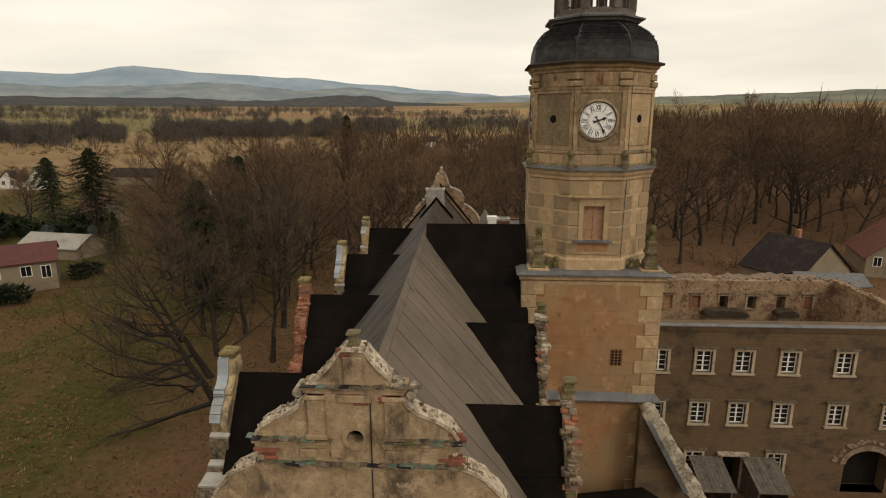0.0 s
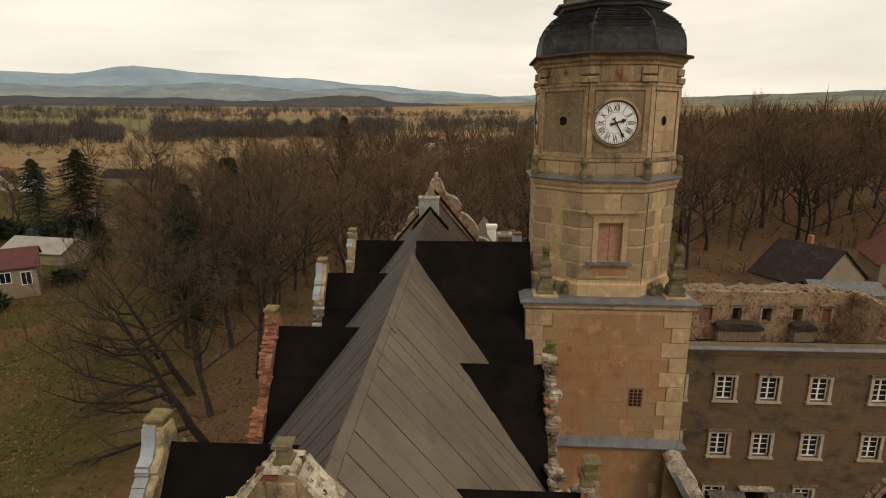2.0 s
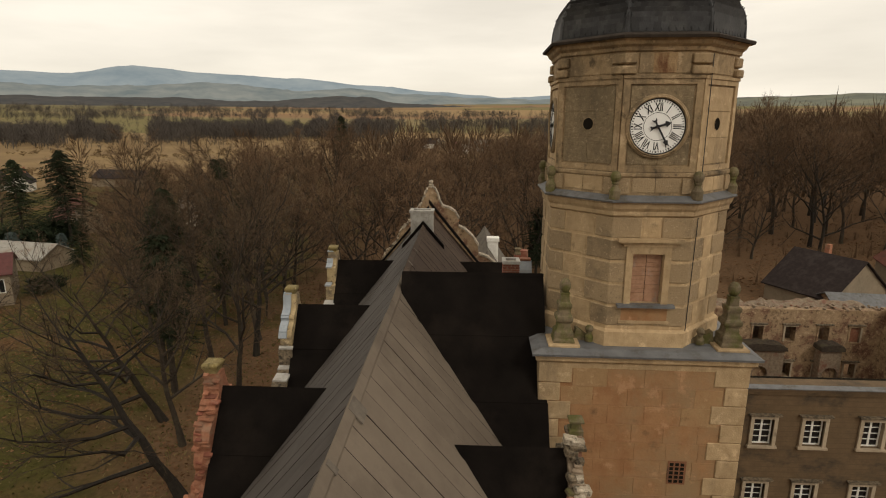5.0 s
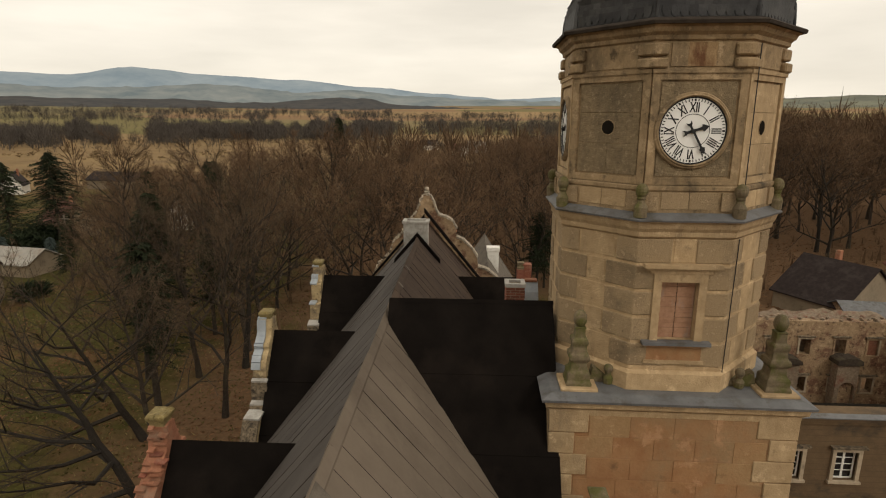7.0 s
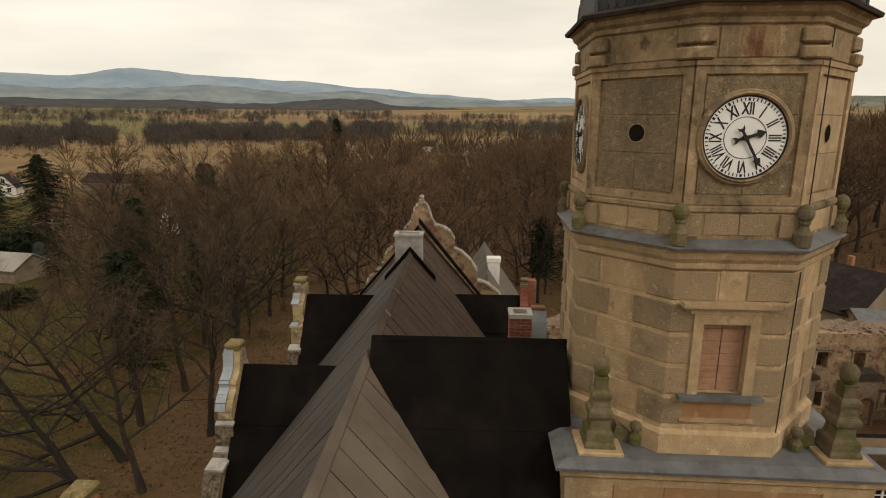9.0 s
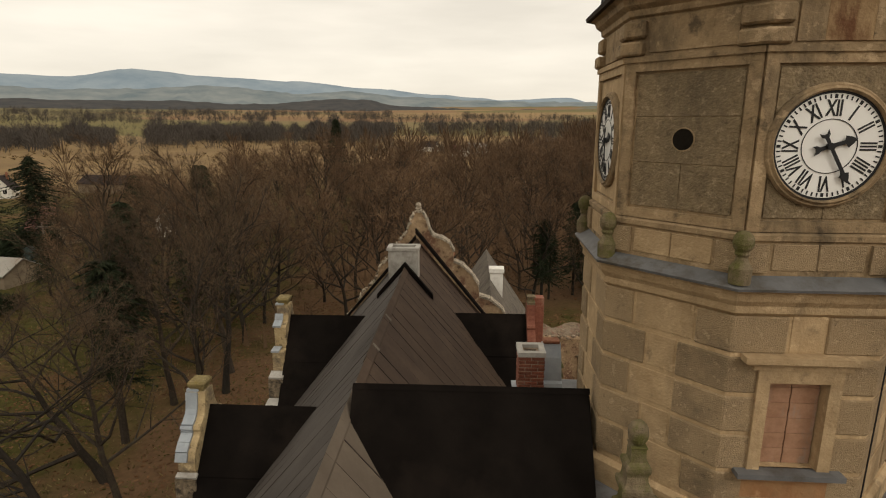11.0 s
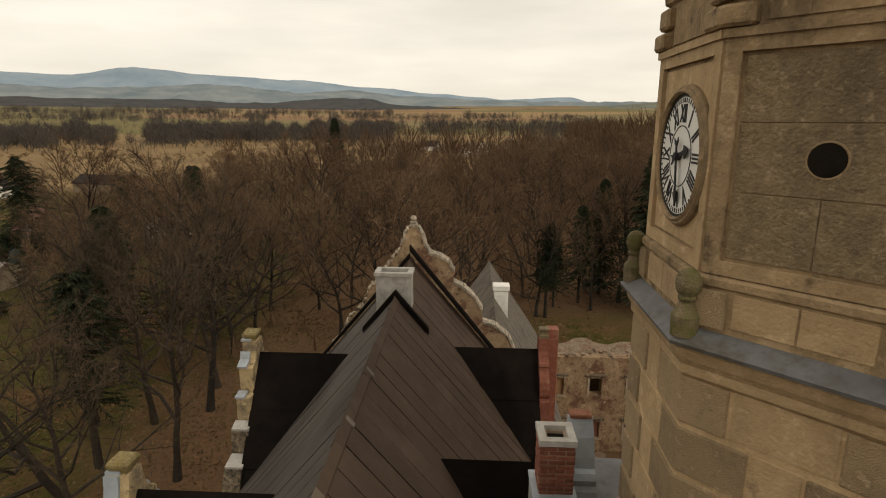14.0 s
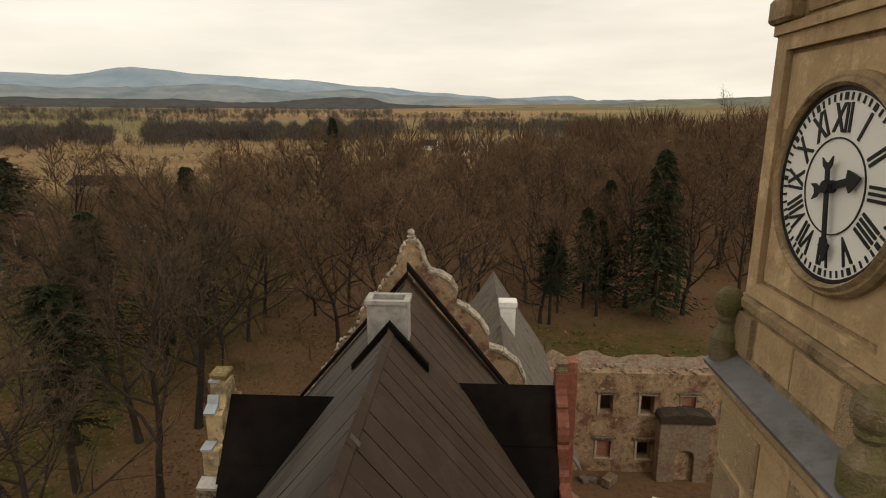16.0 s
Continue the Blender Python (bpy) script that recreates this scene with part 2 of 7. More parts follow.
    "needle_blue": mat("blue_spruce_needles", (0.05, 0.065, 0.06), (0.08, 0.10, 0.09), None, 2.0, bump=0, spec=0.15),
    "hedge": mat("evergreen_hedge", (0.016, 0.024, 0.012), (0.034, 0.045, 0.02), None, 3.0, bump=0, rand=0.2, spec=0.15),
    # brown greyed and lightened: the haze of distance is painted into this colour
    "far_wood": mat("hazed_bare_wood", (0.062, 0.054, 0.047), (0.098, 0.085, 0.074), None, 0.05, bump=0, spec=0.0),
    "scrub": mat("dry_scrub", (0.11, 0.075, 0.04), (0.19, 0.13, 0.07), None, 0.2, bump=0, spec=0.0),
    "tile_red": mat("red_roof_tiles", (0.10, 0.034, 0.024), (0.155, 0.058, 0.037), (0.06, 0.034, 0.027), 2.0, 0.6, rough=0.75),
    "tile_dark": mat("dark_roof_tiles", (0.020, 0.014, 0.013), (0.032, 0.023, 0.021), (0.042, 0.033, 0.030), 2.0, 0.5, rough=0.85, spec=0.15),
    "sheet_red": mat("dark_red_roof_sheet", (0.075, 0.020, 0.018), (0.105, 0.031, 0.027), (0.06, 0.026, 0.023), 1.5, 0.5, rough=0.7),
    "sheet_pale": mat("pale_corrugated_roof", (0.25, 0.235, 0.205), (0.33, 0.31, 0.27), (0.19, 0.14, 0.10), 1.0, 0.5, rough=0.6),
    "house_wall": mat("house_render", (0.20, 0.155, 0.105), (0.27, 0.215, 0.148), (0.14, 0.108, 0.073), 1.0, 0.5),
    "house_white": mat("white_render", (0.60, 0.57, 0.50), (0.70, 0.67, 0.60), (0.45, 0.42, 0.36), 1.0, 0.5),
    "snow_trace": mat("pale_debris", (0.50, 0.47, 0.42), (0.62, 0.59, 0.54), None, 3.0),
    # last colour of each: haze of distance, painted as a faint emission
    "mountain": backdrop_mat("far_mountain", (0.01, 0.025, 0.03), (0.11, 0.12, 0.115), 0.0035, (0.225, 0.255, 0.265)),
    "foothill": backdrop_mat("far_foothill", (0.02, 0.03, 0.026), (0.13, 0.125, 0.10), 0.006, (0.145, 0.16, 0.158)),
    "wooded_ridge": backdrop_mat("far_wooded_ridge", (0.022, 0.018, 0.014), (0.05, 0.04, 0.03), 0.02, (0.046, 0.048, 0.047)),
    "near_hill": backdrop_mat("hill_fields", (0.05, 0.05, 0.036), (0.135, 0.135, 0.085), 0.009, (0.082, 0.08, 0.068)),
}
glass = bpy.data.materials.new("window_glass")
glass.use_nodes = True
gb = glass.node_tree.nodes["Principled BSDF"]
gb.inputs["Base Color"].default_value, gb.inputs["Roughness"].default_value = (0.012, 0.013, 0.014, 1), 0.08
gb.inputs["Specular IOR Level"].default_value = 0.5
M["glass"] = glass


# ---- building helpers ----
def thing(name, at, label, category, group="", kind=""):
    ob = new(name)
    ob.location = at
    ob.empty_display_size = 0.3
    return tagged(ob, label, category, group, kind)


def under(ob, parent):
    """Hang ob, built in world coordinates, under a thing or a part."""
    ob.parent = parent
    if parent.type == "EMPTY":
        ob.matrix_parent_inverse = Matrix.Translation(-Vector(parent.location))
    return ob


def finish(name, bm, material, smooth=False):
    bmesh.ops.recalc_face_normals(bm, faces=bm.faces)
    me = bpy.data.meshes.new(name)
    bm.to_mesh(me)
    bm.free()
    me.materials.append(M[material])
    if smooth:
        me.shade_smooth()
    return me


def part(name, bm, material, parent, label="", smooth=False):
    ob = under(new(name, finish(name, bm, material, smooth)), parent)
    return tagged(ob, label) if label else ob


def solo(name, bm, material, label, category, kind="", smooth=False, group=""):
    return tagged(new(name, finish(name, bm, material, smooth)), label, category, group, kind)


def piece(name, me, m, parent):
    """A piece that shares its mesh with its like."""
    ob = new(name, me)
    ob.parent = parent
    if parent.type == "EMPTY":
        ob.matrix_parent_inverse = Matrix.Translation(-Vector(parent.location))
    ob.matrix_basis = m
    return ob


def box(bm, x0, x1, y0, y1, z0, z1, m=None):
    vs = [bm.verts.new((x, y, z)) for z in (z0, z1) for x, y in ((x0, y0), (x1, y0), (x1, y1), (x0, y1))]
    if m is not None:
        for v in vs:
            v.co = m @ v.co
    for f in ((3, 2, 1, 0), (4, 5, 6, 7), (0, 1, 5, 4), (1, 2, 6, 5), (2, 3, 7, 6), (3, 0, 4, 7)):
        bm.faces.new([vs[i] for i in f])
    return vs


def bevelled(x0, x1, y0, y1, z0, z1, b=0.02):
    bm = bmesh.new()
    box(bm, x0, x1, y0, y1, z0, z1)
    bmesh.ops.bevel(bm, geom=list(bm.edges), offset=b, segments=1, affect="EDGES")
    return bm


def extrude(bm, outline, place, depth):
    """A flat outline [(u, v)] placed by place(u, v, n) and drawn out to the depth."""
    a = [bm.verts.new(place(u, v, 0)) for u, v in outline]
    b = [bm.verts.new(place(u, v, depth)) for u, v in outline]
    bm.faces.new(a)
    bm.faces.new(b[::-1])
    k = len(a)
    for i in range(k):
        bm.faces.new((a[i], a[(i + 1) % k], b[(i + 1) % k], b[i]))


def lathe(bm, profile, cx, cy, sides=8, turn=22.5, flat=True):
    """Rings [(radius, z)] round an upright axis; for flat the radius is that of the flat sides."""
    k = 1 / math.cos(math.pi / sides) if flat else 1
    rings = []
    for r, z in profile:
        rings.append([bm.verts.new((cx + r * k * math.cos(radians(turn) + 2 * math.pi * i / sides), cy + r * k * math.sin(radians(turn) + 2 * math.pi * i / sides), z)) for i in range(sides)])
    for p, q in zip(rings, rings[1:]):
        for i in range(sides):
            bm.faces.new((p[i], p[(i + 1) % sides], q[(i + 1) % sides], q[i]))
    bm.faces.new(rings[0][::-1])
    bm.faces.new(rings[-1])


def hoop(n, section, place):
    """A closed ring of n steps with the section [(radius, depth)], placed by place(u, v, depth)."""
    bm2 = bmesh.new()
    loops = [[bm2.verts.new(place(r2 * math.cos(2 * math.pi * q / n), r2 * math.sin(2 * math.pi * q / n), d)) for r2, d in section] for q in range(n)]
    for q in range(n):
        a, b2 = loops[q], loops[(q + 1) % n]
        for k in range(len(section)):
            k2 = (k + 1) % len(section)
            bm2.faces.new((a[k], a[k2], b2[k2], b2[k]))
    return bm2


def tube(bm, p, q, r0, r1, sides=6):
    p, q = Vector(p), Vector(q)
    t = (q - p).to_track_quat("Z", "Y").to_matrix()
    rings = [[bm.verts.new(c + t @ Vector((r * math.cos(2 * math.pi * i / sides), r * math.sin(2 * math.pi * i / sides), 0))) for i in range(sides)] for c, r in ((p, r0), (q, r1))]
    for i in range(sides):
        bm.faces.new((rings[0][i], rings[0][(i + 1) % sides], rings[1][(i + 1) % sides], rings[1][i]))
    bm.faces.new(rings[0][::-1])
    bm.faces.new(rings[1])


def smoothstep(a, b, x):
    t = min(1, max(0, (x - a) / (b - a)))
    return t * t * (3 - 2 * t)


# ---- ground, fields and hills ----
def height(x, y):
    """Flat park and marsh, then land that climbs slowly to the hills."""
    r = math.hypot(x, y)
    z = 0.032 * max(0, r - 420) * smoothstep(420, 1100, r) + 0.009 * max(0, r - 1100)
    z += 3.5 * smoothstep(70, 150, y) * smoothstep(35, 90, x) * (1 - smoothstep(300, 500, r))
    if r > 35:
        z += 0.5 * noise.noise((x * 0.03, y * 0.03, 0)) * smoothstep(60, 160, r)
    return z


def ground_material():
    m = bpy.data.materials.new("park_ground")
    m.use_nodes = True
    n, l = m.node_tree.nodes, m.node_tree.links
    b = n["Principled BSDF"]
    b.inputs["Roughness"].default_value, b.inputs["Specular IOR Level"].default_value = 1.0, 0.05
    geo = n.new("ShaderNodeNewGeometry")

    def noise_fac(scale, lo, hi, vec=None, detail=8.0):
        t = n.new("ShaderNodeTexNoise")
        t.inputs["Scale"].default_value, t.inputs["Detail"].default_value, t.inputs["Roughness"].default_value = scale, detail, 0.65
        l.new(vec or geo.outputs["Position"], t.inputs["Vector"])
        r = n.new("ShaderNodeMapRange")
        r.inputs["From Min"].default_value, r.inputs["From Max"].default_value = lo, hi
        l.new(t.outputs["Fac"], r.inputs["Value"])
        return r.outputs["Result"]

    def mixed(fac, a, c):
        x = n.new("ShaderNodeMix")
        x.data_type = "RGBA"
        l.new(fac, x.inputs["Factor"])
        for socket, value in ((x.inputs[6], a), (x.inputs[7], c)):
            if isinstance(value, tuple):
                socket.default_value = (*value, 1)
            else:
                l.new(value, socket)
        return x.outputs[2]

    def ranged(value, lo, hi):
        r = n.new("ShaderNodeMapRange")
        r.inputs["From Min"].default_value, r.inputs["From Max"].default_value = lo, hi
        l.new(value, r.inputs["Value"])
        return r.outputs["Result"]

    split = n.new("ShaderNodeSeparateXYZ")
    l.new(geo.outputs["Position"], split.inputs["Vector"])
    length = n.new("ShaderNodeVectorMath")
    length.operation = "LENGTH"
    l.new(geo.outputs["Position"], length.inputs[0])
    # lawn: worn green grass with drifts of brown leaves
    grass = mixed(noise_fac(1.4, 0.35, 0.7), (0.043, 0.041, 0.0115), (0.086, 0.073, 0.023))
    leaves = mixed(noise_fac(3.0, 0.35, 0.65), (0.074, 0.043, 0.021), (0.142, 0.083, 0.041))
    lawn = mixed(noise_fac(0.11, 0.48, 0.62), grass, leaves)
    litter_edge = n.new("ShaderNodeMath")
    litter_edge.operation = "ADD"
    l.new(split.outputs["X"], litter_edge.inputs[0])
    wob = n.new("ShaderNodeMath")
    wob.operation = "MULTIPLY"
    l.new(noise_fac(0.12, 0.3, 0.7), wob.inputs[0])
    wob.inputs[1].default_value = 14.0
    l.new(wob.outputs["Value"], litter_edge.inputs[1])
    litter = n.new("ShaderNodeMath")
    litter.operation = "MULTIPLY"
    l.new(ranged(litter_edge.outputs["Value"], -22.0, -14.0), litter.inputs[0])
    patch = n.new("ShaderNodeVectorMath")
    patch.operation = "DISTANCE"
    l.new(geo.outputs["Position"], patch.inputs[0])
    patch.inputs[1].default_value = (15.0, 72.0, 0.0)
    l.new(ranged(patch.outputs["Value"], 8.0, 15.0), litter.inputs[1])
    near_litter = litter.outputs["Value"]
    lawn = mixed(near_litter, lawn, mixed(noise_fac(2.2, 0.3, 0.7), (0.090, 0.054, 0.030), (0.158, 0.095, 0.052)))
    # marsh: dry reeds
    marsh = mixed(noise_fac(0.025, 0.4, 0.62), (0.25, 0.165, 0.082), (0.145, 0.092, 0.052))
    marsh = mixed(noise_fac(0.3, 0.3, 0.8), marsh, (0.22, 0.16, 0.08))
    # far fields: strips of stubble, winter green and ploughed earth
    mp = n.new("ShaderNodeMapping")
    mp.inputs["Scale"].default_value = (0.0016, 0.0052, 0.0)
    l.new(geo.outputs["Position"], mp.inputs["Vector"])
    vor = n.new("ShaderNodeTexVoronoi")
    vor.inputs["Scale"].default_value = 1.0
    l.new(mp.outputs["Vector"], vor.inputs["Vector"])
    sep = n.new("ShaderNodeSeparateColor")
    l.new(vor.outputs["Color"], sep.inputs["Color"])
    ramp = n.new("ShaderNodeValToRGB")
    ramp.color_ramp.interpolation = "CONSTANT"
    stops = ((0.0, (0.30, 0.20, 0.10)), (0.25, (0.15, 0.135, 0.055)), (0.5, (0.24, 0.135, 0.075)), (0.7, (0.19, 0.155, 0.075)), (0.85, (0.13, 0.12, 0.06)))
    ramp.color_ramp.elements[0].color = (*stops[0][1], 1)
    ramp.color_ramp.elements[1].position, ramp.color_ramp.elements[1].color = stops[1][0], (*stops[1][1], 1)
    for p, c in stops[2:]:
        e = ramp.color_ramp.elements.new(p)
        e.color = (*c, 1)
    l.new(sep.outputs["Red"], ramp.inputs["Fac"])
    fields = mixed(noise_fac(0.01, 0.3, 0.9), ramp.outputs["Color"], (0.20, 0.15, 0.08))
    colour = mixed(ranged(length.outputs["Value"], 215, 255), lawn, marsh)
    colour = mixed(ranged(length.outputs["Value"], 640, 690), colour, fields)
    l.new(colour, b.inputs["Base Color"])
    bp = n.new("ShaderNodeBump")
    bp.inputs["Strength"].default_value, bp.inputs["Distance"].default_value = 0.6, 0.1
    l.new(noise_fac(5.0, 0.0, 1.0), bp.inputs["Height"])
    l.new(bp.outputs["Normal"], b.inputs["Normal"])
    return m


M["ground"] = ground_material()
bm = bmesh.new()
radii = [0] + [12 * 1.16 ** i for i in range(41)]
rings = []
for r in radii[1:]:
    ring = []
    for i in range(96):
        a = 2 * math.pi * i / 96
        x, y = r * math.cos(a), r * math.sin(a)
        ring.append(bm.verts.new((x, y, height(x, y))))
    rings.append(ring)
bm.faces.new(rings[0])
for p, q in zip(rings, rings[1:]):
    for i in range(96):
        bm.faces.new((p[i], q[i], q[(i + 1) % 96], p[(i + 1) % 96]))
solo("ground", bm, "ground", "winter lawn, leaf litter, dry marsh and far fields", "ground", "structure", True)


def ridge(name, material, label, dist, knots, rough_z, foot):
    """A far range of hills: crest heights by bearing (degrees clockwise from +y), as a body with a front slope and a back."""
    bm = bmesh.new()
    rows = [[], [], [], []]
    a = knots[0][0]
    while a <= knots[-1][0]:
        for (a0, z0), (a1, z1) in zip(knots, knots[1:]):
            if a0 <= a <= a1:
                t = smoothstep(a0, a1, a)
                z = z0 + (z1 - z0) * t
                break
        z += rough_z * (noise.noise((a * 0.45, dist, 0)) + 0.5 * noise.noise((a * 1.7, dist, 3)))
        s, c = math.sin(radians(a)), math.cos(radians(a))
        for row, (d, k) in zip(rows, ((0.80, 0.0), (0.90, 0.45), (1.0, 1.0), (1.08, 0.0))):
            zz = foot + (z - foot) * k + (rough_z * 1.5 * noise.noise((a * 0.9, d * 7, 1)) if k == 0.45 else 0)
            row.append(bm.verts.new((dist * d * s, dist * d * c, zz)))
        a += 0.5
    for p, q in zip(rows, rows[1:]):
        for i in range(len(p) - 1):
            bm.faces.new((p[i], p[i + 1], q[i + 1], q[i]))
    solo(name, bm, material, label, "hills", "structure", True)


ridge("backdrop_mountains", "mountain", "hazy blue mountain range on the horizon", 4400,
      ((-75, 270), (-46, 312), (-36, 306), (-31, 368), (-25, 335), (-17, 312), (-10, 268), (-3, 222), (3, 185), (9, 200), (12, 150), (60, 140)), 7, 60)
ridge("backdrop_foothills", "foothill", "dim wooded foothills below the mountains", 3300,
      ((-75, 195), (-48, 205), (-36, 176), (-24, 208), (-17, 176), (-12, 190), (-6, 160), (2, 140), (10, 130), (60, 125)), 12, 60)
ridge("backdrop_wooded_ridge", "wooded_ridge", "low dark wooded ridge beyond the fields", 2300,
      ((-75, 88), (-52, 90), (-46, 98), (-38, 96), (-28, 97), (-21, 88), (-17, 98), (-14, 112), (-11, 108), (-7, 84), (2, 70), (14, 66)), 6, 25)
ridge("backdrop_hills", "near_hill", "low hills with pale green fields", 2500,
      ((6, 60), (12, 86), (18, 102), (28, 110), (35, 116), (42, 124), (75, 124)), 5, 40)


# ---- palace wing: walls and main roof ----
RX, RZ, EAVE, SLOPE, DORMER = -2.0, 18.16, 12.75, 1.18, 1.43     # ridge line, its height, eaves, rise per metre of the main roof and of the dormers
WEST, EAST, SOUTH, NORTH = -6.2, 2.25, 8.7, 38.3


def ridge_x(y):
    """The ridge runs slightly askew to the walls."""
    return -1.97 - 0.0122 * (y - 14)


palace = thing("palace_wing", (RX, 23, 0), "derelict palace wing with felted roof and ruined gables", "building")
bm = bmesh.new()
for x0, x1, y0, y1 in ((WEST, WEST + 0.6, SOUTH, NORTH), (EAST - 0.6, EAST, SOUTH, NORTH), (WEST + 0.6, EAST - 0.6, SOUTH, SOUTH + 0.6), (WEST + 0.6, EAST - 0.6, NORTH - 0.6, NORTH)):
    box(bm, x0, x1, y0, y1, -0.5, EAVE)
part("wall", bm, "gable", palace, "weathered rendered wall")
bm = bmesh.new()
box(bm, WEST - 0.35, WEST, SOUTH, NORTH, EAVE - 0.45, EAVE - 0.05)
part("eaves_cornice", bm, "coping", palace)
bm = bmesh.new()
box(bm, EAST, EAST + 0.35, SOUTH, 21.3, EAVE - 0.45, EAVE - 0.05)
part("eaves_cornice", bm, "coping", palace)

roof = bmesh.new()
for s, edge in ((-1, WEST - 0.3), (1, EAST + 0.3)):
    w = abs(edge - RX)
    pts = [(RX, RZ - 0.14), (edge, RZ - 0.14 - w * SLOPE), (edge, RZ - 0.30 - w * SLOPE), (RX, RZ - 0.36)]
    extrude(roof, pts, lambda u, v, d: (u - RX + ridge_x(SOUTH + d), SOUTH + 0.17 + d, v), NORTH - SOUTH - 0.22)
roof_ob = part("roof", roof, "felt_black", palace, "brown felted steep roof")
# felt strips from ridge to eaves, each lapped over the next
STRIP = 0.62
rng = random.Random(4)
strip_meshes = {}
for s, edge in ((-1, WEST - 0.32), (1, EAST + 0.32)):
    w = abs(edge - RX)
    ang = math.atan(SLOPE)
    ln = w / math.cos(ang)
    for v in range(3):
        sb = bmesh.new()
        k = 7
        rows = []
        for i in range(k + 1):
            d = ln * i / k
            wave = 0.004 * math.sin(i * 1.7 + v * 2)
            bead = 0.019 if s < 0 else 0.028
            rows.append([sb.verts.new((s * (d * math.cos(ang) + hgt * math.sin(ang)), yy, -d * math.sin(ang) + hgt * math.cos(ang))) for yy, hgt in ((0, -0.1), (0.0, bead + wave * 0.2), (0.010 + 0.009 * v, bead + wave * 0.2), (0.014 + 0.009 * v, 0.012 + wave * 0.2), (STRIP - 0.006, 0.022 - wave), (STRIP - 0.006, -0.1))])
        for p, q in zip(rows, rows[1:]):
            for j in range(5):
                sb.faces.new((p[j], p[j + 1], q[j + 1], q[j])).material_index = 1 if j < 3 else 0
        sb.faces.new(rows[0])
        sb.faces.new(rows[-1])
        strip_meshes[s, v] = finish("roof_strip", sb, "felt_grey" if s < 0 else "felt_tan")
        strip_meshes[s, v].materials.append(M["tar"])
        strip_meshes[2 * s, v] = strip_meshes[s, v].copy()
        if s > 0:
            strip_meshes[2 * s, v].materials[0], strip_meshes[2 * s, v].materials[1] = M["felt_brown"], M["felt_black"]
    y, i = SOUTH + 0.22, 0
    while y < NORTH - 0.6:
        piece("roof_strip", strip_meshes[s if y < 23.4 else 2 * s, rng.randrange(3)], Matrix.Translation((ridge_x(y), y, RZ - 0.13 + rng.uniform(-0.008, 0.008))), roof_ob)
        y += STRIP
# ridge capping in uneven lengths, with two lifted patches
y, ridge_bits = SOUTH + 0.17, []
while y < NORTH - 0.2:
    step = rng.uniform(0.9, 1.7)
    cb = bmesh.new()
    lift = rng.uniform(-0.012, 0.02)
    wob = rng.uniform(-0.02, 0.02)
    pts = [(RX - 0.09, RZ - 0.25), (RX - 0.08 + wob, RZ - 0.175), (RX - 0.01, RZ - 0.05 + lift), (RX + 0.12, RZ - 0.20), (RX + 0.13, RZ - 0.25), (RX, RZ - 0.12)]
    extrude(cb, pts, lambda u, v, d: (u - RX + ridge_x(y + d), y + d, v), step + 0.04)
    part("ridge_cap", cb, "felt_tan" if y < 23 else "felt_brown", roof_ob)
    y += step
for px, py, pl in ((ridge_x(16) + 0.03, 16.0, 0.45), (ridge_x(14) + 0.03, 14.4, 0.14), (ridge_x(28) + 0.03, 28.2, 0.14), (ridge_x(26) + 0.03, 26.2, 0.12)):
    sb = bevelled(-0.05, 0.5 * pl ** 0.5, 0, pl, -0.01, 0.025, 0.006)
    sb.transform(Matrix.Translation((px, py, RZ - 0.11)) @ Matrix.Rotation(math.atan(SLOPE), 4, "Y"))
    part("loose_patch", sb, "felt_ridge", roof_ob, "lifted grey patch of sheet")
# verge over the roof step before the white chimney
for s in (-1, 1):
    vb = bmesh.new()
    extrude(vb, [(0, 0.06), (1.0, 0.06 - 1.0 * SLOPE), (1.0, -0.12 - 1.0 * SLOPE), (0, -0.16)], lambda u, v, d: (ridge_x(33.2) + s * u, 33.15 + d, RZ + 0.06 + v), 0.16)
    part("verge", vb, "felt_black", roof_ob, "dark tarred verge board")
for s, hw in ((-1, 3.9), (1, 4.1)):
    vb = bmesh.new()
    top = 0.46 if s > 0 else 0.16
    extrude(vb, [(0, top), (hw, 0.16 - hw * SLOPE), (hw, 0.02 - hw * SLOPE), (0, top - 0.2)], lambda u, v, d: (ridge_x(38) + s * u, NORTH - 0.75 + d, RZ + 0.03 + v), 0.30)
    part("verge", vb, "felt_black", roof_ob, "dark tarred verge board")


# ---- decorated gables ----
def gable_outline(tiers, rough, seed, right=True):
    """Half outline from the top down; rough breaks the edge away."""
    r = random.Random(seed)
    out = []
    for (u0, z0), (u1, z1) in zip(tiers, tiers[1:]):
        k = max(1, int(math.hypot(u1 - u0, z1 - z0) / (0.14 if rough else 0.5)))
        for i in range(k):
            t = i / k
            out.append((u0 + (u1 - u0) * t - (r.random() * rough if u0 > 0.1 else 0), z0 + (z1 - z0) * t - r.random() * rough * 0.6))
    out.append(tiers[-1])
    return out


